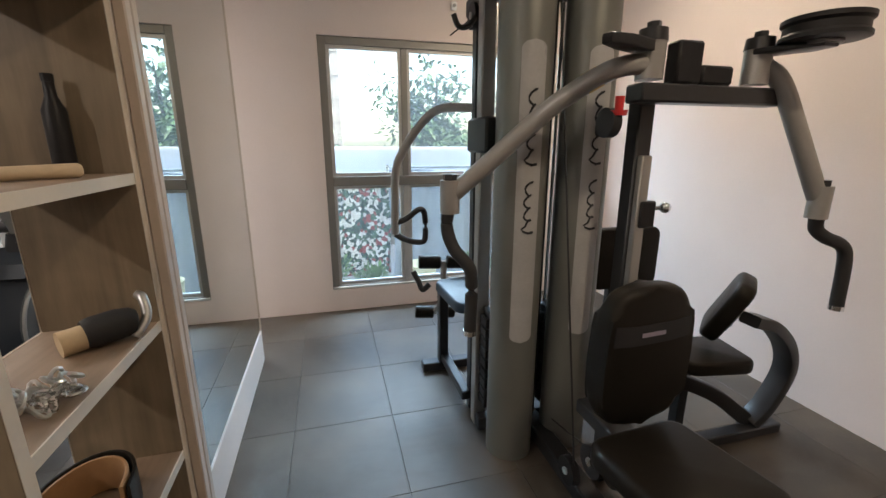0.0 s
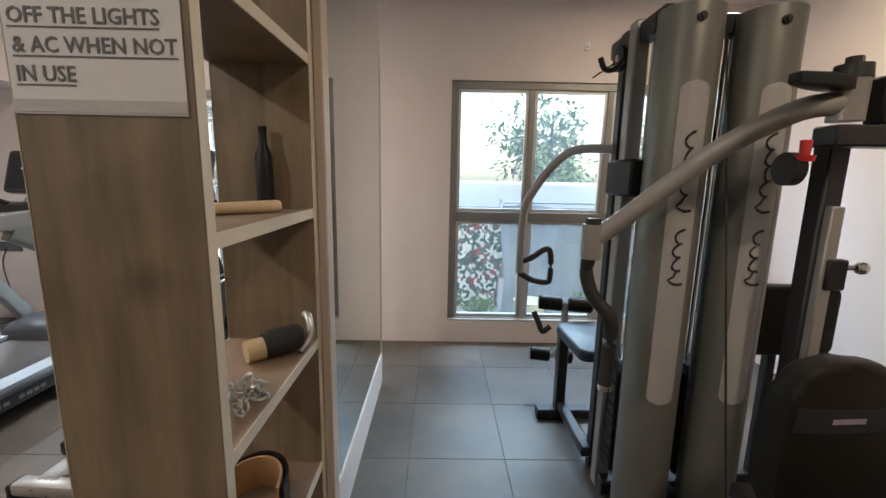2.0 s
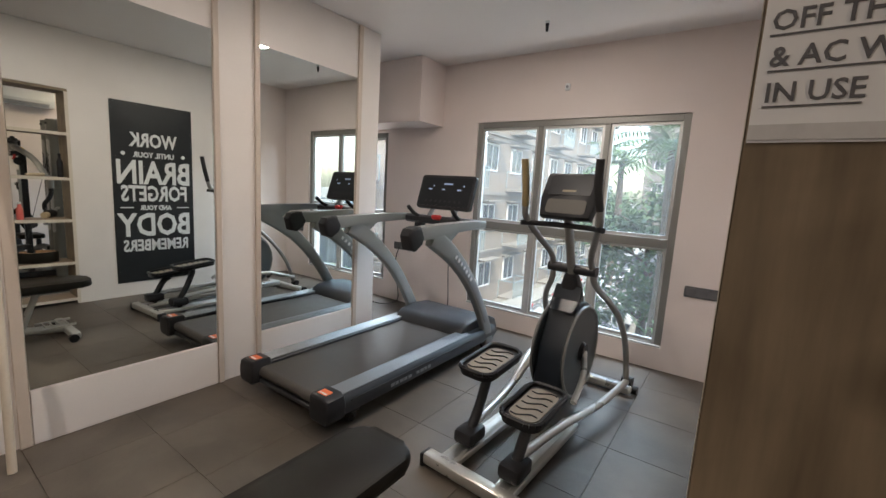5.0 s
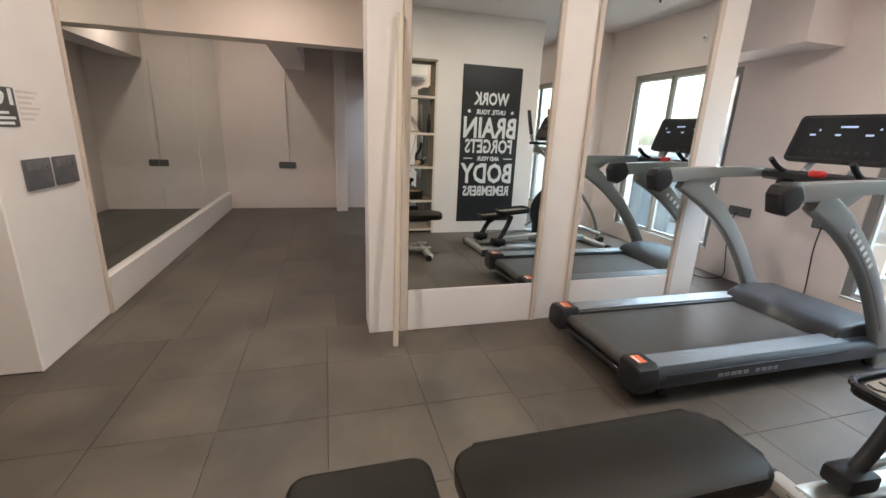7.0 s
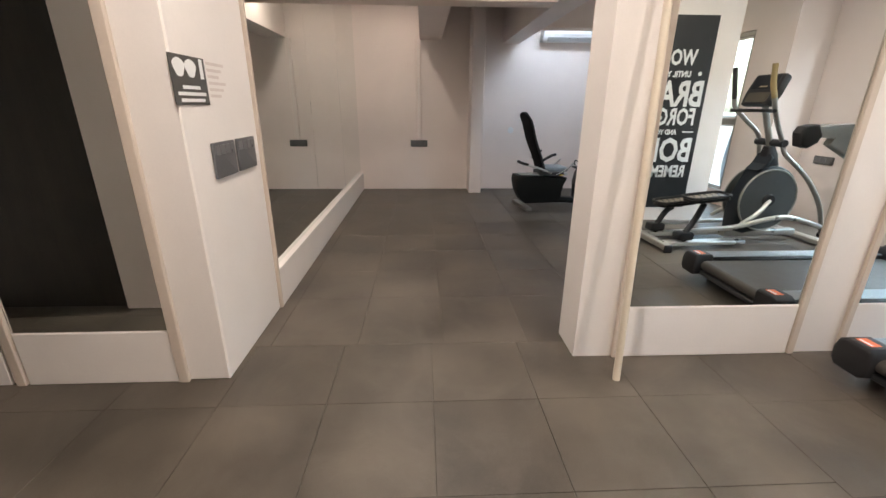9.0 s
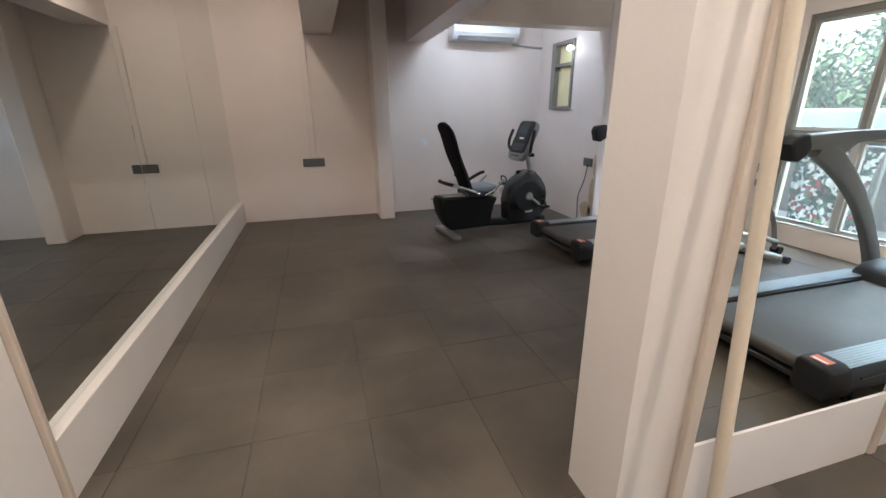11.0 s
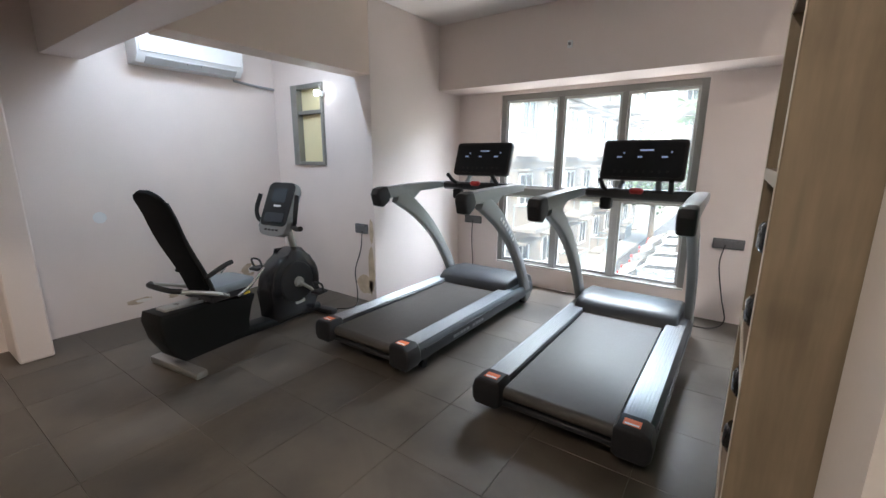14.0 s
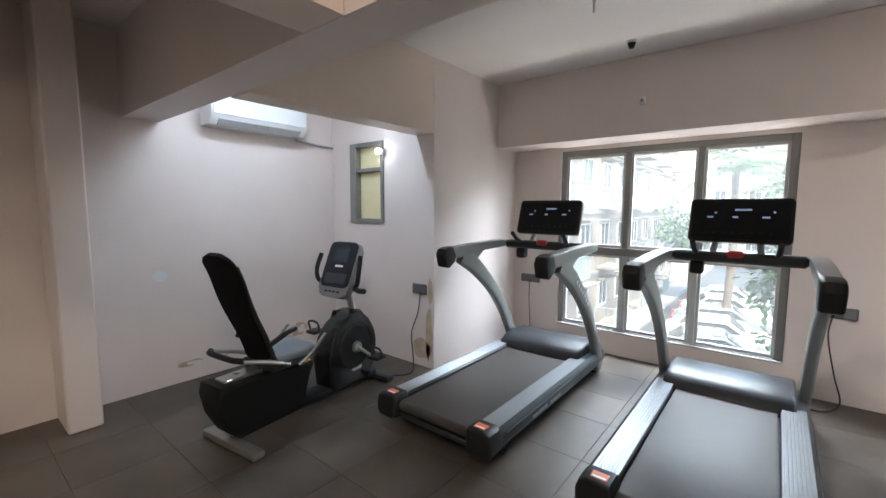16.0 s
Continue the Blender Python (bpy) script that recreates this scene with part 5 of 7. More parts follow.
TOWER = mat("grey_tower_shroud", (0.19, 0.195, 0.18), 0.42, metal=0.35, vary=0.06, bump=0.02)


def tower(bm, x, y, r, z0, z1):
    rod(bm, (x, y, z0), (x, y, z1), r, r, 36)


def multi_gym(label):
    t = thing("multi_gym", label, "multi-gym")
    for x, y in ((0.658, 1.66), (0.930, 1.67)):
        bm = bmesh.new()
        tower(bm, x, y, 0.100, 0.0, 1.915)
        sh = part("weight_shroud", bm, TOWER, t, "tall grey half-round weight shroud")
        bm = bmesh.new()
        rod(bm, (x - 0.02, y - 0.094, 1.865), (x - 0.02, y - 0.106, 1.865), 0.014, seg=12)
        rod(bm, (x - 0.02, y - 0.106, 1.865), (x - 0.02, y - 0.112, 1.865), 0.009, seg=6)
        part("bolt", bm, DARK_METAL, sh)
        # pale rounded label strip, following the curve
        a0 = radians(-97)
        bm = bmesh.new()
        rows = []
        n, cols = 160, 8
        half = 0.38
        for i in range(n + 1):
            z = 0.56 + 1.12 * i / n
            e = min(z - 0.56, 1.68 - z)
            k = math.sqrt(max(0.0, 1 - (1 - min(1, e / 0.03)) ** 2))
            rows.append([bm.verts.new((x + 0.1015 * math.cos(a0 + half * k * (2 * c / cols - 1) * 1.2), y + 0.1015 * math.sin(a0 + half * k * (2 * c / cols - 1) * 1.2), z)) for c in range(cols + 1)])
        for p, q in zip(rows, rows[1:]):
            for c in range(cols):
                bm.faces.new((p[c], p[c + 1], q[c + 1], q[c]))
        part("label_strip", bm, mat("pale_label", (0.40, 0.40, 0.40), 0.3) if "pale_label" not in bpy.data.materials else bpy.data.materials["pale_label"], sh, "pale grey label strip")
        # hand-drawn mark: plain black strokes running up the strip
        rr = 0.1030
        for z0, z1, turns in ((1.0, 1.21, 4.5), (1.25, 1.53, 5.5)):
            pts = []
            n = int(turns * 10)
            for i in range(n + 1):
                f = i / n
                ph = f * turns * 2 * math.pi
                q = 0.15 * math.sin(ph) * (1.6 if i < 8 else 0.8 + 0.35 * math.sin(f * 23)) + 0.02
                zz = z0 + (z1 - z0) * f + 0.011 * math.sin(ph * 1.0 + 1.3)
                pts.append((x + rr * math.cos(a0 + q), y + rr * math.sin(a0 + q), zz))
            bm = bmesh.new()
            tube(bm, pts, 0.0042, n=1, seg=5)
            part("mark_stroke", bm, BOARD, sh, "black brush-like mark")
        bm = bmesh.new()
        box(bm, x - 0.07, x + 0.07, y + 0.09, y + 0.17, 0.12, 0.62, bevel=0.004)
        part("stack_core", bm, DARK_METAL, t, "black core of the weight stack")
        for k in range(9):
            part("weight_plate", boxes((x - 0.085, x + 0.085, y + 0.095, y + 0.20, 0.14 + k * 0.05, 0.185 + k * 0.05), bevel=0.004), BLACK_PLASTIC, t)
        for dx in (-0.045, 0.045):
            bm = bmesh.new()
            rod(bm, (x + dx, y + 0.14, 0.1), (x + dx, y + 0.14, 1.9), 0.009, seg=8)
            part("guide_rod", bm, CHROME, t, "chrome guide rod")
    # tower frame behind the shrouds
    for x, y, w in ((0.585, 1.86, 0.03), (0.60, 1.98, 0.028), (0.985, 1.88, 0.03), (0.80, 1.80, 0.04)):
        part("frame_post", boxes((x - w, x + w, y - w, y + w, 0.0, 1.95), bevel=0.006), GYM_SILVER if x < 0.59 else DARK_METAL, t)
    part("top_frame", boxes((0.56, 1.02, 1.70, 1.76, 1.86, 1.93), bevel=0.006), DARK_METAL, t)
    part("top_frame", boxes((0.57, 0.63, 1.66, 2.10, 1.87, 1.94), bevel=0.006), DARK_METAL, t)
    part("base_frame", boxes((0.56, 1.02, 1.78, 1.86, 0.0, 0.07), bevel=0.006), DARK_METAL, t)
    part("base_frame", boxes((0.78, 0.86, 1.05, 1.78, 0.0, 0.07), bevel=0.006), DARK_METAL, t)
    part("collar", boxes((0.535, 0.60, 1.72, 1.95, 1.30, 1.44), bevel=0.01), BLACK_PLASTIC, t, "black sleeve on the post")
    for x, y, z in ((0.57, 1.98, 1.85), (0.74, 1.30, 0.16), (0.70, 1.12, 0.36), (0.78, 1.12, 0.30), (0.62, 1.72, 1.72)):
        bm = bmesh.new()
        rod(bm, (x - 0.014, y, z), (x + 0.014, y, z), 0.052, seg=24)
        pl = part("pulley", bm, BLACK_PLASTIC, t, "black cable pulley")
        bm = bmesh.new()
        rod(bm, (x - 0.02, y, z), (x + 0.02, y, z), 0.014, seg=10)
        part("axle", bm, STEEL, pl)
    for a, b in (((0.795, 1.68, 1.86), (0.74, 1.27, 0.19)), ((0.57, 2.03, 1.85), (0.50, 2.1, 1.80)), ((0.78, 1.17, 0.30), (0.86, 1.7, 0.1))):
        bm = bmesh.new()
        rod(bm, a, b, 0.0035, seg=6)
        part("steel_cable", bm, DARK_METAL, t, "black steel cable")
    # bar hook and hand hook at the high pulley
    bm = bmesh.new()
    tube(bm, [(0.58, 1.95, 1.86), (0.53, 1.93, 1.80), (0.48, 1.91, 1.79), (0.455, 1.90, 1.83)], 0.011, seg=8)
    part("bar_hook", bm, DARK_METAL, t, "black bar hook")
    # lat arm with stirrup handle
    bm = bmesh.new()
    tube(bm, [(0.60, 1.98, 1.49), (0.47, 2.17, 1.495), (0.39, 2.26, 1.42), (0.31, 2.31, 1.29), (0.275, 2.32, 1.18), (0.265, 2.32, 0.87)], 0.021, seg=14)
    part("pull_arm", bm, GYM_SILVER, t, "bent silver pull arm")
    bm = bmesh.new()
    tube(bm, [(0.265, 2.32, 0.87), (0.33, 2.31, 0.835), (0.41, 2.30, 0.825), (0.425, 2.30, 0.87), (0.42, 2.30, 0.98), (0.39, 2.30, 1.0), (0.33, 2.31, 0.955), (0.275, 2.32, 0.93)], 0.0155, n=4, seg=10)
    part("stirrup_handle", bm, RUB, t, "black stirrup handle")
    # leg station: roller pads, seat and foot
    part("leg_post", boxes((0.52, 0.575, 2.36, 2.42, 0.03, 0.52), bevel=0.006), DARK_METAL, t)
    part("leg_foot", boxes((0.42, 0.73, 2.36, 2.43, 0.0, 0.055), bevel=0.006), DARK_METAL, t)
    part("leg_beam", boxes((0.53, 0.58, 1.95, 2.40, 0.06, 0.11), bevel=0.006), DARK_METAL, t)
    for a, b in (((0.43, 2.52, 0.65), (0.56, 2.50, 0.645)), ((0.60, 2.50, 0.645), (0.73, 2.48, 0.64)), ((0.44, 2.70, 0.255), (0.56, 2.68, 0.25)), ((0.60, 2.68, 0.25), (0.70, 2.66, 0.245))):
        bm = bmesh.new()
        sweep(bm, [Vector(a), Vector(a).lerp(Vector(b), 0.06), Vector(a).lerp(Vector(b), 0.94), Vector(b)], circle(0.042, 16), scales=[0.85, 1, 1, 0.85])
        part("roller_pad", bm, VINYL, t, "black foam roller pad")
    for a, b in (((0.43, 2.51, 0.647), (0.74, 2.48, 0.642)), ((0.44, 2.69, 0.252), (0.71, 2.66, 0.247))):
        bm = bmesh.new()
        rod(bm, a, b, 0.012, seg=8)
        part("roller_bar", bm, CHROME, t)
    bm = bmesh.new()
    tube(bm, [(0.58, 2.50, 0.645), (0.57, 2.46, 0.45), (0.57, 2.56, 0.33), (0.575, 2.68, 0.25)], 0.02, seg=10)
    part("leg_lever", bm, GYM_SILVER, t)
    bm = bmesh.new()
    plate(bm, rrect(0.26, 0.34, 0.05, 4), 0.06, pose(0.64, 2.24, 0.50, 6, 0, 8), 0.016, 3)
    part("leg_seat", bm, mat("blue_grey_vinyl", (0.03, 0.055, 0.085), 0.45, vary=0.1, bump=0.1), t, "blue-grey padded leg seat")
    bm = bmesh.new()
    tube(bm, [(0.46, 2.36, 0.56), (0.42, 2.36, 0.53), (0.40, 2.38, 0.575), (0.375, 2.40, 0.63)], 0.016, seg=10)
    part("side_handle", bm, RUB, t)
    # main press station
    part("main_post", boxes((0.925, 0.985, 1.36, 1.42, 0.0, 1.50), bevel=0.005), DARK_METAL, t, "black main post")
    part("post_slide", boxes((0.935, 0.975, 1.335, 1.362, 0.80, 1.30), bevel=0.004), GYM_SILVER, t)
    bm = bmesh.new()
    rod(bm, (0.985, 1.36, 1.12), (1.04, 1.34, 1.125), 0.008, seg=8)
    bmesh.ops.create_uvsphere(bm, u_segments=12, v_segments=8, radius=0.019, matrix=pose(1.05, 1.335, 1.126))
    part("pull_pin", bm, CHROME, t, "chrome pull pin")
    part("pin_block", boxes((0.945, 1.005, 1.325, 1.36, 1.06, 1.15), bevel=0.005), BLACK_PLASTIC, t)
    bm = bmesh.new()
    box(bm, 0.86, 1.43, 1.28, 1.36, 1.46, 1.515, bevel=0.006)
    part("press_beam", bm, DARK_METAL, t, "black press beam")
    part("beam_block", boxes((1.03, 1.13, 1.34, 1.40, 1.525, 1.655), bevel=0.008), BLACK_PLASTIC, t)
    part("beam_block", boxes((1.13, 1.26, 1.34, 1.40, 1.525, 1.585), bevel=0.008), BLACK_PLASTIC, t)
    for x in (0.90, 1.31):
        bm = bmesh.new()
        rod(bm, (x, 1.31, 1.525), (x, 1.31, 1.63), 0.04, seg=20)
        pv = part("arm_pivot", bm, GYM_SILVER, t)
        bm = bmesh.new()
        rod(bm, (x, 1.31, 1.63), (x, 1.31, 1.665), 0.043, 0.04, 20)
        rod(bm, (x, 1.31, 1.665), (x, 1.31, 1.685), 0.02, seg=6)
        part("pivot_cap", bm, DARK_METAL, pv)
    bm = bmesh.new()
    rod(bm, (0.80, 1.30, 1.475), (0.80, 1.30, 1.43), 0.014, 0.012, 12)
    rod(bm, (0.80, 1.30, 1.435), (0.80, 1.30, 1.42), 0.026, 0.022, 14)
    part("red_knob", bm, RED, t, "red pull knob")
    # arc plates with cams
    bm = bmesh.new()
    plate(bm, [(1.275, 1.325), (1.30, 1.345), (1.335, 1.34), (1.41, 1.21), (1.40, 1.14), (1.345, 1.14), (1.27, 1.28)], 0.018, pose(0, 0, 1.612), 0.004)
    part("cam_arm", bm, DARK_METAL, t, "dark cam plate")
    bm = bmesh.new()
    sweep(bm, [(1.375, 1.17, z) for z in (1.632, 1.634, 1.644, 1.652, 1.672, 1.680, 1.692, 1.694)], circle(0.108, 36), up=(1, 0, 0), scales=[0.96, 1.0, 1.0, 0.93, 0.93, 1.0, 1.0, 0.96])
    cam_d = part("cam_disc", bm, BLACK_PLASTIC, t, "large black cam disc")
    bm = bmesh.new()
    rod(bm, (1.375, 1.17, 1.622), (1.375, 1.17, 1.64), 0.05, seg=30)
    part("cam_hub", bm, GUNMETAL, cam_d)
    bm = bmesh.new()
    plate(bm, [(0.93, 1.335), (0.87, 1.345), (0.76, 1.30), (0.69, 1.255), (0.70, 1.225), (0.78, 1.23), (0.88, 1.275), (0.935, 1.29)], 0.03, pose(0, 0, 1.60), 0.006)
    part("cam_arm", bm, BLACK_PLASTIC, t, "black cam plate")
    bm = bmesh.new()
    rod(bm, (0.775, 1.33, 1.40), (0.805, 1.33, 1.40), 0.045, seg=22)
    part("pulley", bm, BLACK_PLASTIC, t, "black cable pulley")
    # press arms
    bm = bmesh.new()
    tube(bm, [(0.91, 1.31, 1.57), (0.79, 1.32, 1.555), (0.67, 1.40, 1.475), (0.58, 1.45, 1.39), (0.45, 1.48, 1.27), (0.34, 1.50, 1.175)], 0.030, seg=16)
    part("press_arm", bm, GYM_SILVER, t, "thick silver press arm")
    bm = bmesh.new()
    tube(bm, [(1.33, 1.30, 1.58), (1.39, 1.28, 1.53), (1.46, 1.25, 1.38), (1.55, 1.205, 1.16)], 0.030, seg=16)
    part("press_arm", bm, GYM_SILVER, t, "thick silver press arm")
    for a, b in (((0.755, 1.343, 1.536), (0.72, 1.367, 1.512)),):
        bm = bmesh.new()
        rod(bm, a, b, 0.0312, seg=16)
        part("sticker", bm, mat("yellow_sticker", (0.62, 0.45, 0.08), 0.45) if "yellow_sticker" not in bpy.data.materials else bpy.data.materials["yellow_sticker"], t, "yellow warning band")
    for x, y, z in ((0.33, 1.50, 1.165), (1.555, 1.20, 1.145)):
        bm = bmesh.new()
        rod(bm, (x, y, z - 0.055), (x, y, z + 0.055), 0.033, seg=18)
        part("joint", bm, GYM_SILVER, t)
        bm = bmesh.new()
        rod(bm, (x, y, z + 0.055), (x, y, z + 0.075), 0.024, seg=6)
        part("joint_bolt", bm, DARK_METAL, t)
    for pts in ([(0.325, 1.50, 1.12), (0.32, 1.50, 1.06), (0.34, 1.48, 0.99), (0.385, 1.45, 0.93), (0.395, 1.45, 0.86), (0.392, 1.45, 0.70)], [(1.56, 1.20, 1.09), (1.57, 1.20, 1.05), (1.61, 1.19, 1.02), (1.68, 1.18, 0.99), (1.715, 1.18, 0.93), (1.73, 1.18, 0.76)]):
        bm = bmesh.new()
        tube(bm, pts, 0.022, seg=14)
        hn = part("press_handle", bm, RUB, t, "black bent press handle")
        bm = bmesh.new()
        e = pts[-1]
        rod(bm, e, (e[0], e[1], e[2] - 0.018), 0.024, seg=14)
        part("end_cap", bm, CHROME, hn, "chrome end cap")
    # seat and back pad of the press station
    bm = bmesh.new()
    out = []
    for k in range(32):
        a = 2 * math.pi * k / 32
        ca, sa = math.cos(a), math.sin(a)
        z = 0.232 * math.copysign(abs(sa) ** 0.5, sa)
        out.append((0.168 * math.copysign(abs(ca) ** 0.55, ca) * (1 - 0.28 * max(0.0, z)), z))
    plate(bm, out, 0.085, pose(0.86, 1.205, 0.695, 90, 0, 4), 0.03, 4)
    bp = part("back_pad", bm, VINYL, t, "black padded back rest")
    pad_m = pose(0.86, 1.205, 0.695, 90, 0, 4)
    bm = bmesh.new()
    plate(bm, [(-0.148, 0.06), (-0.07, 0.052), (0.07, 0.052), (0.148, 0.06), (0.145, 0.125), (0.07, 0.117), (-0.07, 0.117), (-0.145, 0.125)], 0.0025, pad_m @ pose(0, 0, 0.0845))
    part("stitch_band", bm, BLACK_PLASTIC, bp, "smooth black band across the pad")
    bm = bmesh.new()
    box(bm, -0.045, 0.045, 0.078, 0.092, 0.0875, 0.0885, m=pad_m)
    part("badge", bm, mat("purple_grey_badge", (0.30, 0.26, 0.33), 0.4), bp, "small pale badge", smooth=False)
    bm = bmesh.new()
    plate(bm, rrect(0.36, 0.40, 0.06, 4), 0.075, pose(0.84, 0.92, 0.40, -4, 0, 4), 0.022, 3)
    part("seat_pad", bm, VINYL, t, "black padded seat")
    part("seat_post", boxes((0.81, 0.87, 0.92, 0.98, 0.0, 0.41), bevel=0.005), DARK_METAL, t)
    part("seat_bracket", boxes((0.80, 0.90, 0.95, 1.38, 0.345, 0.40), bevel=0.005), DARK_METAL, t)
    # rear pad seen behind the post
    bm = bmesh.new()
    plate(bm, rrect(0.36, 0.30, 0.045, 4), 0.06, pose(1.31, 1.86, 0.80, 90, 0, 0), 0.014, 3)
    part("rear_pad", bm, VINYL, t, "black pad behind the post")
    part("rear_pad_stem", boxes((1.27, 1.31, 1.86, 1.90, 0.0, 0.8), bevel=0.004), DARK_METAL, t)
    part("rear_base", boxes((0.98, 1.31, 1.86, 1.90, 0.0, 0.05), bevel=0.004), DARK_METAL, t)
    # leg press plate on its curved arm
    bm = bmesh.new()
    plate(bm, rrect(0.22, 0.30, 0.055, 4), 0.07, pose(1.60, 1.45, 0.64, 66, 0, -138) @ pose(0, 0, 0, 0, 0, -8), 0.02, 3)
    lp = part("press_pad", bm, VINYL, t, "tilted black press pad")
    bm = bmesh.new()
    plate(bm, [(-0.06, -0.075), (0.05, -0.085), (0.065, -0.02), (0.055, 0.085), (-0.03, 0.09), (-0.06, 0.03)], 0.008, pose(1.60, 1.45, 0.64, 66, 0, -138) @ pose(0, 0, -0.009), 0.002)
    for u, v in ((-0.035, -0.05), (0.035, -0.055), (0.03, 0.06), (-0.02, 0.06)):
        rod(bm, pose(1.60, 1.45, 0.64, 66, 0, -138) @ Vector((u, v, -0.008)), pose(1.60, 1.45, 0.64, 66, 0, -138) @ Vector((u, v, -0.015)), 0.008, seg=6)
    part("mount_plate", bm, GUNMETAL, lp)
    bm = bmesh.new()
    sweep(bm, smooth_path([(1.62, 1.40, 0.62), (1.74, 1.40, 0.58), (1.88, 1.42, 0.46), (1.93, 1.43, 0.32), (1.87, 1.44, 0.15), (1.80, 1.45, 0.06)], 5), rrect(0.05, 0.09, 0.01, 2), up=(0, 1, 0))
    part("curved_arm", bm, DARK_METAL, t, "black curved arm")
    bm = bmesh.new()
    sweep(bm, smooth_path([(1.10, 1.60, 0.30), (1.35, 1.58, 0.30), (1.62, 1.52, 0.20), (1.80, 1.46, 0.06)], 5), rrect(0.05, 0.07, 0.01, 2))
    part("low_frame", bm, DARK_METAL, t)
    part("low_foot", boxes((1.45, 1.95, 1.40, 1.46, 0.0, 0.05), bevel=0.006), DARK_METAL, t)
    bm = bmesh.new()
    plate(bm, rrect(0.30, 0.26, 0.05, 4), 0.06, pose(1.50, 1.48, 0.40, 0, 0, -10), 0.016, 3)
    part("low_seat", bm, VINYL, t, "black padded low seat")
    part("low_seat_post", boxes((1.48, 1.53, 1.55, 1.60, 0.0, 0.41), bevel=0.004), DARK_METAL, t)
    return t


multi_gym("grey and black multi-gym with two weight shrouds")

# ---- small things on the shelves ----

def dumbbell(label, x, y, z, h=0.29, r=0.062):
    """Stands on its head."""
    t = thing("dumbbell", label, "dumbbell", "dumbbells on the shelf")
    for z0, z1 in ((0.0, 0.075), (h - 0.075, h)):
        bm = bmesh.new()
        sweep(bm, [(0, 0, z0), (0, 0, z0 + 0.012), (0, 0, z1 - 0.012), (0, 0, z1)], circle(r, 24), up=(1, 0, 0), scales=[0.86, 1, 1, 0.86])
        hd = part("head", bm, mat("gloss_black_rubber", (0.015, 0.014, 0.014), 0.18, coat=0.4) if "gloss_black_rubber" not in bpy.data.materials else bpy.data.materials["gloss_black_rubber"], t, "glossy black head")
        bm = bmesh.new()
        rod(bm, (0, 0, z1 if z0 > 0 else z1), (0, 0, (z1 if z0 > 0 else z1) + 0.002), r * 0.55, seg=20)
        part("face_ring", bm, mat("dull_red_ring", (0.25, 0.04, 0.03), 0.4) if "dull_red_ring" not in bpy.data.materials else bpy.data.materials["dull_red_ring"], hd)
    bm = bmesh.new()
    zs = [0.075 + (h - 0.15) * k / 8 for k in range(9)]
    sweep(bm, [(0, 0, q) for q in zs], circle(0.017, 16), up=(1, 0, 0), scales=[1.25, 1.0, 1.05, 1.12, 1.15, 1.12, 1.05, 1.0, 1.25])
    part("grip", bm, CHROME, t, "chrome contoured grip")
    t.matrix_world = pose(x, y, z)
    return t


dumbbell("black-headed chrome dumbbell standing on the middle shelf", -3.885, 1.13, 0.925, 0.27, 0.054)
dumbbell("black-headed chrome dumbbell with red rings on the bottom shelf", -3.885, 1.165, 0.53, 0.25, 0.054)

# yellow foam rollers on the top shelf
for k, (x, y) in enumerate(((-3.872, 1.155),)):
    t = thing("foam_roller", "bright yellow ribbed foam roller standing on the top shelf", "foam roller", "foam rollers")
    bm = bmesh.new()
    zs = [0.31 * q / 24 for q in range(25)]
    sweep(bm, [(0, 0, q) for q in zs], circle(0.068, 20), up=(1, 0, 0), scales=[1.0 if (i % 4) else 0.93 for i in range(25)])
    part("roller", bm, mat("yellow_foam", (0.78, 0.62, 0.02), 0.55) if "yellow_foam" not in bpy.data.materials else bpy.data.materials["yellow_foam"], t)
    t.matrix_world = pose(x, y, 1.725)

# contents of the see-through shelf
t = thing("wooden_rod", "short pale wooden rod lying on the shelf", "rod")
bm = bmesh.new()
sweep(bm, [(-0.74, 1.12, 1.276), (-0.70, 1.16, 1.277), (-0.585, 1.27, 1.279), (-0.58, 1.275, 1.279)], circle(0.016, 14), scales=[0.5, 0.9, 1, 0.8])
part("rod", bm, mat("pale_turned_wood", (0.62, 0.50, 0.34), 0.5), t)
for k, (x, y, h, r) in enumerate(((-0.66, 1.382, 0.21, 0.024),)):
    t = thing("bottle", "slim black bottle against the shelf's side panel", "bottle")
    bm = bmesh.new()
    sweep(bm, [(x, y, 1.262), (x, y, 1.27), (x, y, 1.262 + h * 0.7), (x, y, 1.262 + h * 0.85), (x, y, 1.262 + h)], circle(r, 16), up=(1, 0, 0), scales=[0.9, 1, 1, 0.5, 0.45])
    part("body", bm, BLACK_PLASTIC, t)
    bm = bmesh.new()
    rod(bm, (x, y, 1.262 + h), (x, y, 1.28 + h), r * 0.5, seg=12)
    part("cap", bm, BLACK_PLASTIC, t)
t = thing("wrist_support", "black neoprene support with pale cork and steel hook", "support strap")
bm = bmesh.new()
sweep(bm, smooth_path([(-0.64, 1.265, 0.895), (-0.61, 1.29, 0.897), (-0.58, 1.315, 0.898), (-0.565, 1.33, 0.893)], 4), circle(0.037, 18), scales=[0.9, 1, 1.05, 1.05, 1.05, 1.05, 1.05, 1.05, 1.0, 1.0, 1.0, 0.95, 0.9])
part("sleeve", bm, mat("black_neoprene", (0.016, 0.016, 0.017), 0.7, bump=0.2), t)
bm = bmesh.new()
sweep(bm, [(-0.675, 1.235, 0.888), (-0.64, 1.265, 0.890)], circle(0.030, 16))
part("core", bm, mat("pale_cork", (0.52, 0.40, 0.25), 0.7), t, "pale wooden core")
bm = bmesh.new()
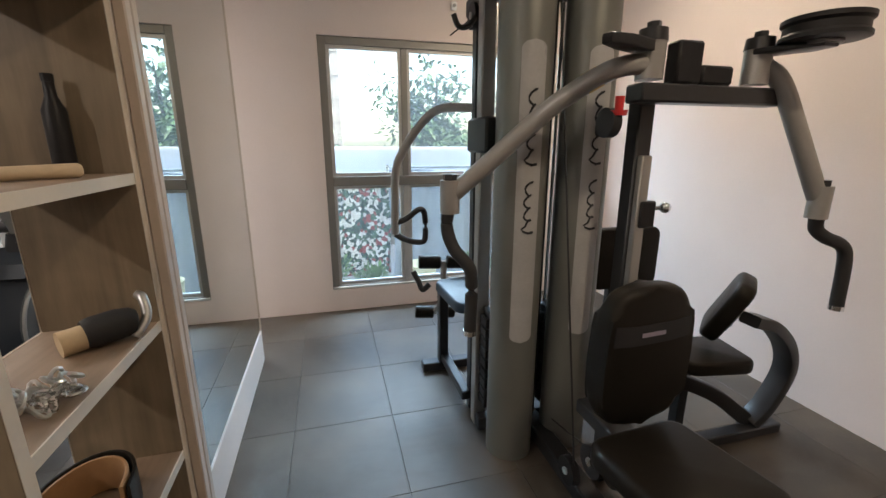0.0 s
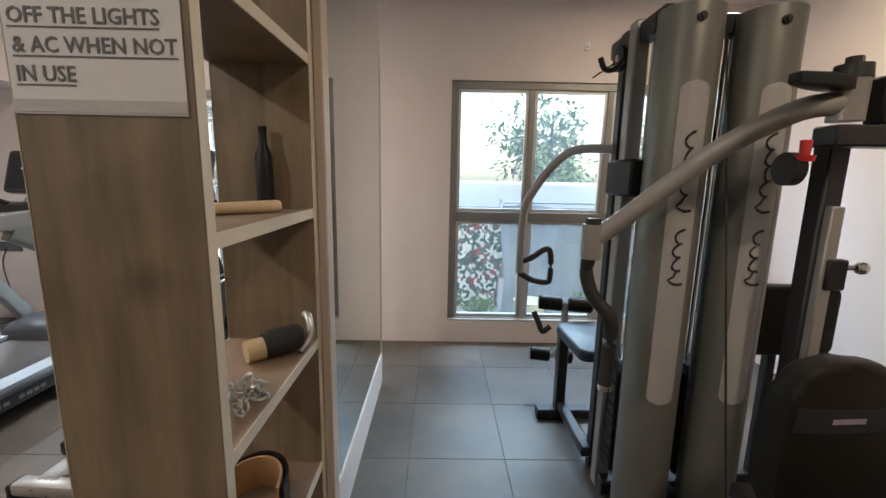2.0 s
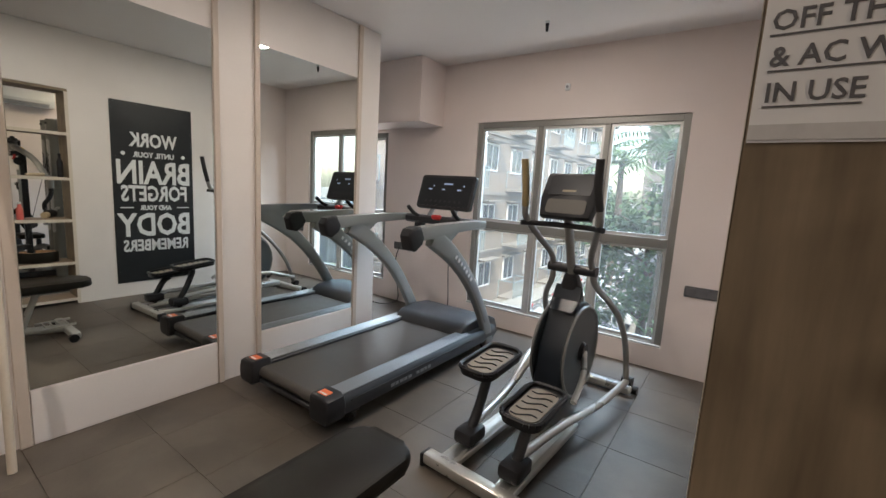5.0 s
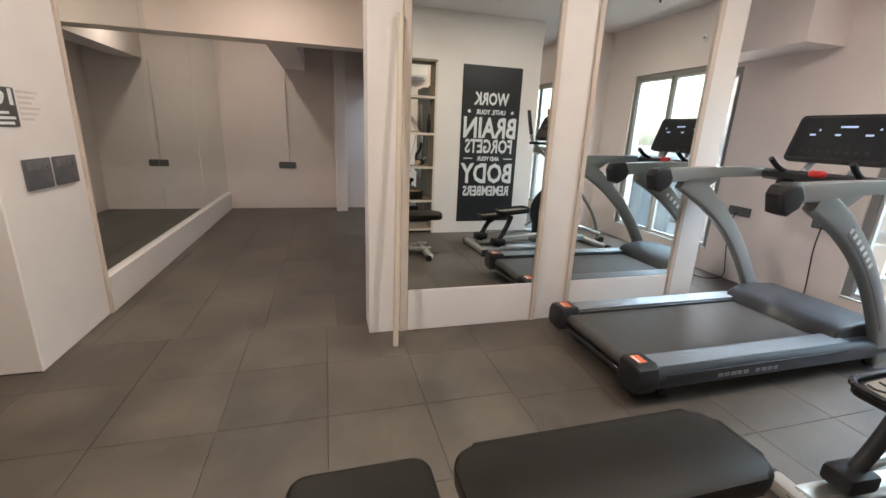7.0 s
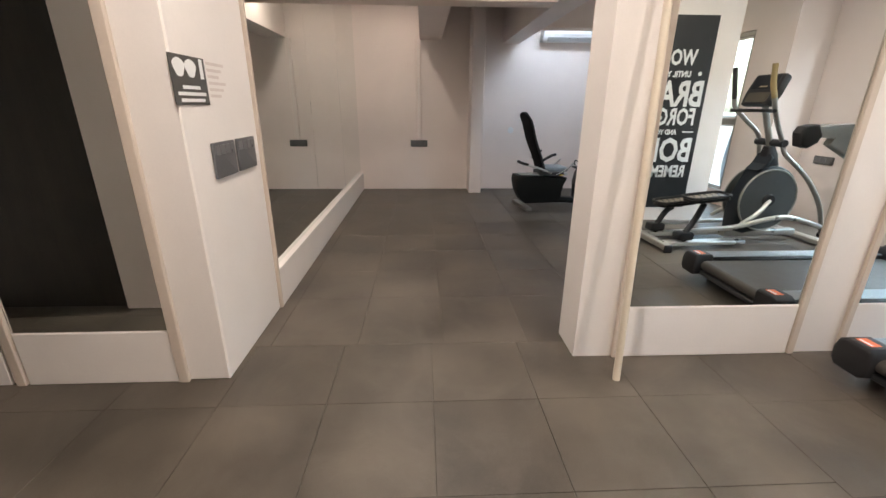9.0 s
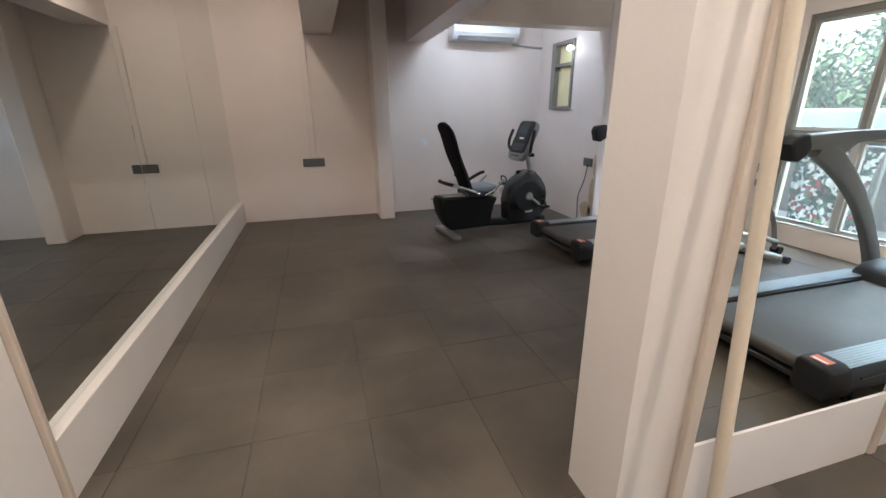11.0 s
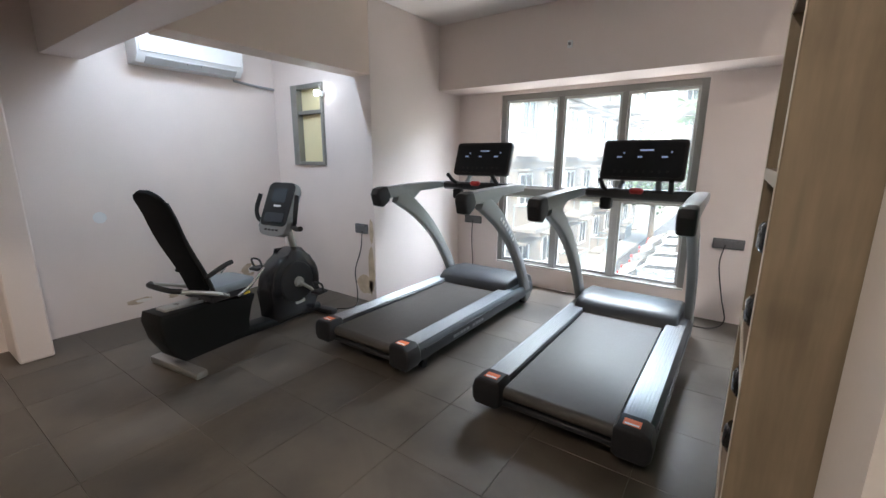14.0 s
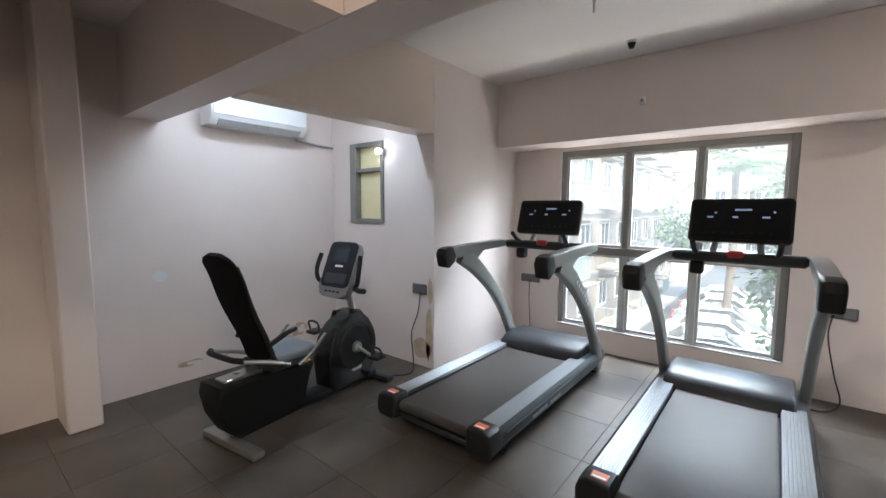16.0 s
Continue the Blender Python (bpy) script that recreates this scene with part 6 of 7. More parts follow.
tube(bm, [(-0.555, 1.31, 0.86), (-0.535, 1.34, 0.90), (-0.545, 1.36, 0.945), (-0.56, 1.375, 0.95)], 0.012, seg=10)
part("hook", bm, STEEL, t, "steel hook")
t = thing("red_bottle", "small red and white bottle lying back on the shelf", "bottle")
bm = bmesh.new()
sweep(bm, [(-0.74, 1.06, 0.855), (-0.74, 1.06, 0.95), (-0.74, 1.06, 0.975), (-0.74, 1.06, 1.0)], circle(0.026, 16), up=(1, 0, 0), scales=[1, 1, 0.6, 0.5])
part("body", bm, mat("red_white_label", (0.6, 0.12, 0.10), 0.4), t)
bm = bmesh.new()
rod(bm, (-0.74, 1.06, 1.0), (-0.74, 1.06, 1.02), 0.014, seg=12)
part("cap", bm, WHITE_PLASTIC, t)
t = thing("steel_chain", "loose heap of steel chain on the shelf", "chain")
rng = random.Random(4)
for k in range(26):
    a = k * 0.75
    c = Vector((-0.60 + 0.05 * math.cos(a) * (0.4 + 0.6 * rng.random()), 1.03 + 0.075 * math.sin(a) * (0.4 + 0.6 * rng.random()), 0.866 + 0.03 * rng.random()))
    m = Matrix.Translation(c) @ Euler((rng.uniform(0, 1.2), rng.uniform(0, 1.2), rng.uniform(0, 6.3))).to_matrix().to_4x4()
    bm = bmesh.new()
    pts = [m @ Vector((0.017 * math.cos(q), 0.010 * math.sin(q), 0)) for q in [2 * math.pi * j / 12 for j in range(13)]]
    tube(bm, pts, 0.0042, n=1, seg=6, smooth=False)
    part("link", bm, STEEL, t)
t = thing("leather_belt", "black and brown leather lifting belt coiled on the lowest shelf", "belt")
for k, (r, mm) in enumerate(((0.10, VINYL), (0.085, mat("tan_leather", (0.30, 0.17, 0.08), 0.5)))):
    bm = bmesh.new()
    sweep(bm, smooth_path([(-0.67 + r * math.cos(q), 1.17 + 1.5 * r * math.sin(q), 0.485) for q in [radians(d) for d in range(0, 331, 30)]], 3), rrect(0.008, 0.10, 0.002, 2))
    part("strap", bm, mm, t, "black outer strap" if k == 0 else "tan lining")

# ---- outdoors ----
GZ = -4.6
EARTH = mat("dusty_ground", (0.22, 0.20, 0.17), 0.9, vary=0.25, scale=0.3, fine=4, bump=0.1)
ASPHALT = mat("street_asphalt", (0.07, 0.07, 0.072), 0.85, vary=0.2, scale=0.6, fine=20, bump=0.1)
FACADE = mat("cream_facade", (0.27, 0.215, 0.17), 0.8, vary=0.12, scale=0.5, fine=9, bump=0.05)
FACADE2 = mat("grey_facade", (0.23, 0.205, 0.18), 0.8, vary=0.12, scale=0.5, fine=9, bump=0.05)
FACADE3 = mat("ochre_facade", (0.34, 0.23, 0.15), 0.8, vary=0.12, scale=0.5, fine=9, bump=0.05)
DARK_GLASS = mat("dark_house_glass", (0.07, 0.075, 0.08), 0.15, vary=0.3, bump=0)
LEAF = mat("leaf_green", (0.075, 0.135, 0.05), 0.5, vary=0.4, scale=1.5, fine=20, bump=0)
LEAF_PALE = mat("palm_green", (0.12, 0.21, 0.07), 0.45, vary=0.3, scale=1.5, fine=20, bump=0)
BARK = mat("grey_brown_bark", (0.13, 0.10, 0.075), 0.9, vary=0.3, scale=6, bump=0.4)
RAILING = mat("painted_railing", (0.30, 0.36, 0.37), 0.5, vary=0.1)
ground = setting("ground", [(-400, 400, 4.6, 700, GZ - 0.3, GZ)], EARTH, "dusty ground that reaches the horizon")
setting("road", [(-9.4, -4.4, 5, 120, GZ - 0.02, GZ + 0.03)], ASPHALT, "worn asphalt side street")
setting("pavement", [(-10.6, -9.4, 5, 120, GZ, GZ + 0.15)], mat("paving", (0.3, 0.29, 0.27), 0.85), "raised kerbed pavement along the street")


def apartment_building(label, x0, x1, y0, y1, storeys, material, sides, balconies=True, base=GZ, step=2.6):
    t = thing("apartment_building", label, "building")
    h = 3.0
    top = base + storeys * h
    part("wall", boxes((x0, x1, y0, y1, base, top)), material, t, smooth=False)
    part("roof", boxes((x0 - 0.3, x1 + 0.3, y0 - 0.3, y1 + 0.3, top, top + 0.35)), FACADE2, t, smooth=False)
    win = {}
    for side in sides:
        a0, a1 = (y0, y1) if side in "EW" else (x0, x1)
        n = max(1, int((a1 - a0 - 1.0) / step))
        for s in range(storeys):
            z = base + s * h
            part("storey_band", boxes({"E": (x1, x1 + 0.12, y0, y1, z + h - 0.2, z + h - 0.05), "W": (x0 - 0.12, x0, y0, y1, z + h - 0.2, z + h - 0.05), "S": (x0, x1, y0 - 0.12, y0, z + h - 0.2, z + h - 0.05)}[side]), FACADE2, t, smooth=False)
            for k in range(n):
                c = a0 + (a1 - a0) * (k + 0.5) / n
                m = {"E": pose(x1, c, z + 1.0, 0, 0, 90), "W": pose(x0, c, z + 1.0, 0, 0, -90), "S": pose(c, y0, z + 1.0)}[side]
                kind = "balcony" if balconies and k % 2 == 1 else "window"
                if kind not in win:
                    g = {}
                    bm = bmesh.new()
                    for r in ((-0.65, -0.57, -0.07, 0.02, 0, 1.35), (0.57, 0.65, -0.07, 0.02, 0, 1.35), (-0.57, 0.57, -0.07, 0.02, 1.27, 1.35), (-0.57, 0.57, -0.07, 0.02, 0, 0.08), (-0.03, 0.03, -0.06, 0.02, 0.08, 1.27)):
                        box(bm, *r)
                    g["frame"] = (bm, PAINT_WHITE)
                    bm = bmesh.new()
                    box(bm, -0.57, 0.57, -0.02, 0.02, 0.08, 1.27)
                    g["pane"] = (bm, DARK_GLASS)
                    bm = bmesh.new()
                    box(bm, -0.85, 0.85, -0.55, 0.0, 1.45, 1.53)
                    g["sunshade"] = (bm, FACADE2)
                    if kind == "balcony":
                        bm = bmesh.new()
                        box(bm, -1.0, 1.0, -1.0, 0.0, -0.98, -0.85)
                        g["slab"] = (bm, FACADE2)
                        bm = bmesh.new()
                        for q in range(13):
                            u = -0.97 + q * 1.94 / 12
                            box(bm, u - 0.015, u + 0.015, -0.98, -0.95, -0.85, 0.05)
                        for yy in (-0.97, -0.02):
                            for sx in (-0.97, 0.97):
                                box(bm, sx - 0.015, sx + 0.015, yy - 0.015, yy + 0.015, -0.85, 0.05)
                        box(bm, -1.0, 1.0, -1.0, -0.94, 0.05, 0.10)
                        for sx in (-0.98, 0.98):
                            box(bm, sx - 0.02, sx + 0.02, -1.0, 0.0, 0.05, 0.10)
                        g["railing"] = (bm, RAILING)
                    win[kind] = {}
                    for nm, (bm, mm) in g.items():
                        me = bpy.data.meshes.new(nm)
                        bm.to_mesh(me)
                        bm.free()
                        me.materials.append(mm)
                        win[kind][nm] = me
                w = new("balcony" if kind == "balcony" else "window", win[kind]["frame"])
                w.parent, w.matrix_local = t, m
                for nm, me in win[kind].items():
                    if nm != "frame":
                        o = new(nm, me)
                        o.parent = w
    return t


apartment_building("cream apartment block with railed balconies along the street", -19.0, -11.4, 12.0, 40.0, 7, FACADE, "ES")
apartment_building("pale grey apartment block closing the street", -12.0, 2.0, 62.0, 74.0, 7, FACADE2, "S", False, step=3.2)
apartment_building("ochre apartment block with balconies at the corner", -34.0, -21.5, 14.0, 30.0, 6, FACADE3, "ES", True, step=3.0)


def leaf_mesh(bm, c, d, up, length, width):
    side = d.cross(up)
    side = side.normalized() * width / 2 if side.length > 1e-5 else Vector((width / 2, 0, 0))
    mid = c + d * length * 0.5 + up * length * 0.08
    vs = [bm.verts.new(p) for p in (c, mid + side, c + d * length, mid - side)]
    bm.faces.new(vs)


def tree(label, x, y, height, radius, leaves, seed, leaf=0.30, base=GZ, material=LEAF):
    rng = random.Random(seed)
    t = thing("tree", label, "tree")
    bm = bmesh.new()
    top = Vector((x + rng.uniform(-0.5, 0.5), y, base + height * 0.62))
    trunk = smooth_path([(x, y, base), (x + rng.uniform(-0.2, 0.2), y, base + height * 0.3), top], 5)
    sweep(bm, trunk, circle(height * 0.022, 10), up=(1, 0, 0), scales=[1.2 - 0.7 * i / (len(trunk) - 1) for i in range(len(trunk))])
    tips = []
    for k in range(11):
        a, el = rng.uniform(0, 6.28), rng.uniform(0.1, 1.3)
        st = trunk[rng.randrange(len(trunk) // 2, len(trunk))]
        e = st + Vector((math.cos(a) * math.cos(el), math.sin(a) * math.cos(el), math.sin(el))) * radius * rng.uniform(0.6, 1.0)
        mid = (st + e) / 2 + Vector((0, 0, radius * 0.12))
        limb = smooth_path([st, mid, e], 3)
        sweep(bm, limb, circle(height * 0.008, 6), up=(0.3, 1, 0), scales=[1 - 0.75 * i / (len(limb) - 1) for i in range(len(limb))])
        tips += [limb[len(limb) // 2], e, (mid + e) / 2]
    part("trunk", bm, BARK, t, "grey-brown trunk and limbs")
    bm = bmesh.new()
    clumps = [(p + Vector((rng.gauss(0, 1), rng.gauss(0, 1), rng.gauss(0, 0.7))) * radius * 0.16, radius * rng.uniform(0.16, 0.34)) for p in tips for _ in range(2)]
    for k in range(leaves):
        c, r = clumps[rng.randrange(len(clumps))]
        v = Vector((rng.gauss(0, 1), rng.gauss(0, 1), rng.gauss(0, 0.8))).normalized()
        p = c + v * r * rng.random() ** 0.45
        d = (v + Vector((rng.uniform(-0.7, 0.7), rng.uniform(-0.7, 0.7), rng.uniform(-0.9, 0.3)))).normalized()
        leaf_mesh(bm, p, d, Vector((rng.uniform(-0.4, 0.4), rng.uniform(-0.4, 0.4), 1)).normalized(), leaf * rng.uniform(0.6, 1.25), leaf * 0.5)
    part("crown", bm, material, t, "uneven leafy crown", smooth=False)
    return t


tree("leafy green tree behind the tarpaulin", 4.0, 15.2, 10.2, 2.2, 3800, 3)
tree("broad green tree behind the low roof", 7.6, 19.0, 8.6, 2.6, 3200, 5)
tree("leafy street tree beyond the palm", -3.6, 30.0, 9.5, 3.4, 3000, 8, 0.4)
tree("dense street tree beside the balconies", -8.6, 31.0, 8.6, 2.6, 2600, 9, 0.4)
tree("green tree beside the flowering shrubs", -3.0, 14.5, 7.2, 1.8, 3000, 12)
tree("tall tree before the far blocks", 12.0, 26.0, 10.0, 3.6, 2600, 15, 0.4)


def palm(label, x, y, height, spread, seed, base=GZ):
    rng = random.Random(seed)
    t = thing("palm_tree", label, "palm")
    bm = bmesh.new()
    pts = smooth_path([(x, y, base), (x + 0.15, y, base + height * 0.5), (x + 0.05, y, base + height)], 8)
    sweep(bm, pts, circle(0.16, 10), up=(1, 0, 0), scales=[1.25 - 0.4 * i / len(pts) + (0.06 if i % 2 else 0) for i in range(len(pts))])
    part("trunk", bm, BARK, t, "ringed grey palm trunk")
    head = Vector(pts[-1])
    for k in range(22):
        a = 2.4 * k + rng.uniform(-0.2, 0.2)
        el = rng.uniform(-0.1, 1.25)
        out = Vector((math.cos(a), math.sin(a), 0))
        L = spread * rng.uniform(0.85, 1.1)
        spine = [head + out * L * q * math.cos(el * (1 - 0.3 * q)) + Vector((0, 0, L * (math.sin(el) * q - 0.55 * q * q))) for q in [j / 9 for j in range(10)]]
        bm = bmesh.new()
        sweep(bm, spine, circle(0.018, 5), scales=[1 - 0.8 * j / 9 for j in range(10)])
        for j in range(1, 10):
            for f in (0.0, 0.5):
                p = spine[j - 1].lerp(spine[j], f)
                d0 = (spine[j] - spine[j - 1]).normalized()
                sd = d0.cross(Vector((0, 0, 1))).normalized()
                for s in (-1, 1):
                    d = (sd * s + d0 * 0.55 + Vector((0, 0, -0.35))).normalized()
                    leaf_mesh(bm, p, d, Vector((0, 0, 1)), spread * 0.34 * (1 - 0.06 * j), 0.07)
        part("frond", bm, LEAF_PALE, t, smooth=False)
    return t


palm("green palm standing by the street", -6.1, 23.0, 7.9, 2.5, 21)
palm("green palm close beyond the wide window", -2.35, 11.8, 7.2, 2.2, 22)

# shrubs with flowers below the wide window
for k, (x, y, z, r) in enumerate(((-1.3, 7.6, -2.6, 1.5), (-2.6, 8.6, -3.1, 1.5), (-0.6, 9.4, -2.4, 1.6))):
    rng = random.Random(40 + k)
    t = thing("shrub", "leafy flowering shrub below the window", "shrub", "shrubs below the window")
    bm = bmesh.new()
    for q in range(7):
        a = q * 0.9
        tube(bm, [(x, y, GZ), (x + 0.3 * r * math.cos(a), y + 0.3 * r * math.sin(a), (GZ + z) / 2), (x + 0.8 * r * math.cos(a), y + 0.8 * r * math.sin(a), z + 0.2)], 0.03, n=3, seg=5)
    part("stems", bm, BARK, t)
    bm = bmesh.new()
    bf = bmesh.new()
    for q in range(1700):
        v = Vector((rng.gauss(0, 1), rng.gauss(0, 1), rng.gauss(0, 1))).normalized()
        p = Vector((x, y, z)) + Vector((v.x * r, v.y * r, v.z * r * 1.1)) * (0.35 + 0.65 * rng.random() ** 0.5) * (1 + 0.25 * math.sin(5 * v.x + 3 * v.z + k))
        d = (v + Vector((rng.uniform(-0.8, 0.8), rng.uniform(-0.8, 0.8), rng.uniform(-0.8, 0.3)))).normalized()
        leaf_mesh(bm, p, d, Vector((rng.uniform(-0.4, 0.4), 0.2, 1)).normalized(), rng.uniform(0.12, 0.26), 0.10)
        if q % 28 == 0 and v.z > -0.2:
            for j in range(5):
                a = j * 1.256
                leaf_mesh(bf, p + v * 0.05, (v * 0.4 + Vector((math.cos(a), math.sin(a), 0.2))).normalized(), v, 0.09, 0.07)
    part("foliage", bm, LEAF_PALE, t, smooth=False)
    part("blossom", bf, mat("orange_blossom" if k == 0 else "white_blossom", (0.8, 0.45, 0.08) if k == 0 else (0.8, 0.78, 0.7), 0.5) if ("orange_blossom" if k == 0 else "white_blossom") not in bpy.data.materials else bpy.data.materials["white_blossom"], t, "bright blossom", smooth=False)

# ---- what stands outside the multi-gym's window ----


def speckled():
    m, nt, b = nodes_of("speckled_net")
    N, L = nt.nodes.new, nt.links.new
    tc = N("ShaderNodeTexCoord")
    vo = N("ShaderNodeTexVoronoi")
    vo.inputs["Scale"].default_value = 17
    L(tc.outputs["Object"], vo.inputs["Vector"])
    sep = N("ShaderNodeSeparateColor")
    L(vo.outputs["Color"], sep.inputs[0])
    cr = N("ShaderNodeValToRGB")
    cr.color_ramp.interpolation = "CONSTANT"
    el = cr.color_ramp.elements
    el[0].position, el[0].color = 0.0, (0.02, 0.05, 0.04, 1)
    el[1].position, el[1].color = 0.34, (0.62, 0.6, 0.56, 1)
    for p, c in ((0.62, (0.25, 0.05, 0.05, 1)), (0.72, (0.06, 0.12, 0.08, 1)), (0.88, (0.7, 0.68, 0.64, 1))):
        e = el.new(p)
        e.color = c
    L(sep.outputs[0], cr.inputs[0])
    L(cr.outputs[0], b.inputs["Base Color"])
    b.inputs["Roughness"].default_value = 0.8
    return m


def draped(name, label, category, x0, x1, y, z0, z1, material, folds, amp, sag=0.1, seed=1):
    """A hanging sheet with folds and a thickness."""
    rng = random.Random(seed)
    bm = bmesh.new()
    nx, nz = 60, 22
    off = [rng.uniform(0, 6.28) for _ in range(4)]
    def at(i, k, back):
        u, w = i / nx, k / nz
        d = amp * (math.sin(folds * u * 6.28 + off[0] + 1.2 * w) + 0.5 * math.sin(folds * 2.3 * u * 6.28 + off[1] - 2 * w) + 0.6 * math.sin(5 * w + off[2] + 3 * u))
        return (x0 + (x1 - x0) * u + 0.04 * math.sin(6 * w + off[3]), y + d + (0.012 if back else 0), z0 + (z1 - z0) * w - sag * math.sin(math.pi * u) * w + 0.03 * math.sin(u * 19 + off[1]) * w)
    g = [[[bm.verts.new(at(i, k, b)) for k in range(nz + 1)] for i in range(nx + 1)] for b in (0, 1)]
    for b in (0, 1):
        for i in range(nx):
            for k in range(nz):
                q = (g[b][i][k], g[b][i + 1][k], g[b][i + 1][k + 1], g[b][i][k + 1])
                bm.faces.new(q if b == 0 else q[::-1])
    return tagged(part(name, bm, material), label, category)


setting("terrace", [(-0.6, 6.0, 5.6, 9.6, GZ, -0.95)], mat("terrace_concrete", (0.36, 0.35, 0.33), 0.85, scale=1), "concrete terrace outside the window")
net = draped("camouflage_net", "speckled white, red and green net over a frame", "net", -0.15, 0.95, 7.4, -0.95, 0.66, speckled(), 3, 0.03, 0.02, 3)
tarp = draped("tarpaulin", "grey-blue tarpaulin hanging in loose folds", "tarpaulin", 0.9, 4.6, 7.0, -0.95, 0.95, mat("grey_blue_tarp", (0.24, 0.28, 0.34), 0.35, vary=0.15, scale=2), 4, 0.07, 0.12, 5)
t = thing("canopy_stand", "thin steel frame that holds the tarpaulin and net", "frame")
for x in (-0.15, 0.93, 2.7, 4.6):
    bm = bmesh.new()
    rod(bm, (x, 7.55, -0.95), (x, 7.55, 0.98), 0.025, seg=8)
    part("post", bm, STEEL, t)
bm = bmesh.new()
rod(bm, (-0.2, 7.55, 0.7), (0.93, 7.55, 0.7), 0.02, seg=8)
part("rail", bm, STEEL, t)
bm = bmesh.new()
rod(bm, (0.93, 7.2, 0.95), (4.65, 7.2, 0.95), 0.02, seg=8)
part("rail", bm, STEEL, t)
t = thing("planter_tub", "pale yellow plastic tub behind the net", "tub")
bm = bmesh.new()
sweep(bm, [(1.25, 6.3, -0.95), (1.25, 6.3, -0.5), (1.25, 6.3, -0.48)], circle(0.24, 20), up=(1, 0, 0), scales=[0.85, 1, 1.05])
part("tub", bm, mat("pale_yellow_plastic", (0.62, 0.58, 0.38), 0.5), t)
t = thing("garden_shed", "low shed with a sloping grey roof behind the tarpaulin", "shed")
part("wall", boxes((0.4, 4.6, 9.8, 12.4, GZ, 0.6)), FACADE2, t, smooth=False)
bm = bmesh.new()
plate(bm, [(9.4, 0.62), (12.8, 1.15), (12.8, 1.25), (9.4, 0.72)], 4.8, Matrix(((0, 0, 1, 0.1), (1, 0, 0, 0), (0, 1, 0, 0), (0, 0, 0, 1))))
part("roof", bm, mat("grey_sheet_roof", (0.33, 0.33, 0.34), 0.5, vary=0.2), t)
for k, (x, y, z, r) in enumerate(((-0.1, 6.5, -0.7, 0.35), (0.5, 6.3, -0.75, 0.3), (2.2, 6.4, -0.7, 0.35))):
    rng = random.Random(70 + k)
    t = thing("potted_plant", "small leafy plant on the terrace", "plant", "plants on the terrace")
    bm = bmesh.new()
    rod(bm, (x, y, -0.95), (x, y, -0.75), 0.11, 0.14, 16)
    part("pot", bm, mat("terracotta", (0.36, 0.15, 0.09), 0.7) if "terracotta" not in bpy.data.materials else bpy.data.materials["terracotta"], t)
    bm = bmesh.new()
    for q in range(260):
        v = Vector((rng.gauss(0, 1), rng.gauss(0, 1), abs(rng.gauss(0, 1)))).normalized()
        leaf_mesh(bm, Vector((x, y, z)) + v * r * rng.random(), (v + Vector((0, 0, 0.2))).normalized(), Vector((0.2, 0.1, 1)).normalized(), 0.13, 0.06)
    part("foliage", bm, LEAF_PALE, t, smooth=False)


def car(label, x, y, yaw, paint):
    t = thing("parked_car", label, "car", "cars parked in the street")
    prof = [(-2.0, 0.35), (-2.02, 0.7), (-1.85, 0.88), (-1.35, 0.95), (-0.85, 1.40), (0.45, 1.44), (1.1, 0.98), (1.85, 0.85), (2.02, 0.62), (2.0, 0.35)]
    bm = bmesh.new()
    plate(bm, prof, 1.66, Matrix(((1, 0, 0, 0), (0, 0, -1, 0.83), (0, 1, 0, 0), (0, 0, 0, 1))), 0.09, 3)
    part("body", bm, paint, t)
    for s in (-1, 1):
        bm = bmesh.new()
        plate(bm, [(-1.18, 0.98), (-0.80, 1.33), (0.40, 1.36), (0.92, 0.99)], 0.01, Matrix(((1, 0, 0, 0), (0, 0, -s, s * 0.836), (0, 1, 0, 0), (0, 0, 0, 1))))
        part("side_window", bm, DARK_GLASS, t)
        for wx in (-1.25, 1.27):
            bm = bmesh.new()
            rod(bm, (wx, s * 0.66, 0.31), (wx, s * 0.85, 0.31), 0.31, seg=20)
            w = part("wheel", bm, RUB, t, "black tyre")
            bm = bmesh.new()
            rod(bm, (wx, s * 0.85, 0.31), (wx, s * 0.862, 0.31), 0.19, seg=16)
            part("rim", bm, STEEL, w)
        part("headlight", boxes((1.93, 2.03, s * 0.62 - 0.14, s * 0.62 + 0.14, 0.62, 0.76), bevel=0.02), WHITE_PLASTIC, t)
        part("tail_light", boxes((-2.04, -1.94, s * 0.66 - 0.1, s * 0.66 + 0.1, 0.66, 0.82), bevel=0.02), RED, t)
    for a, b in (((0.52, 1.425), (1.06, 1.0)), ((-0.90, 1.38), (-1.32, 0.97))):
        bm = bmesh.new()
        sweep(bm, [(a[0], 0, a[1] + 0.012), (b[0], 0, b[1] + 0.012)], [(-0.66, -0.01), (0.66, -0.01), (0.66, 0.012), (-0.66, 0.012)])
        part("windscreen", bm, DARK_GLASS, t)
    t.matrix_world = pose(x, y, GZ + 0.03, 0, 0, yaw)
    return t


WHITE_CAR = mat("white_car_paint", (0.6, 0.6, 0.6), 0.25, coat=0.5, vary=0.03, bump=0)
SILVER_CAR = mat("silver_car_paint", (0.42, 0.43, 0.44), 0.25, metal=0.5, coat=0.5, vary=0.03, bump=0)
for k, (y, paint, lab) in enumerate(((15.4, WHITE_CAR, "white"), (18.0, SILVER_CAR, "silver"), (20.6, WHITE_CAR, "white"), (23.4, SILVER_CAR, "silver"), (26.2, WHITE_CAR, "white"), (29.2, WHITE_CAR, "white"))):
    car(lab + " hatchback parked side by side along the street", -5.6 - 0.03 * y, y, 8 + 3 * math.sin(k * 2.1), paint)
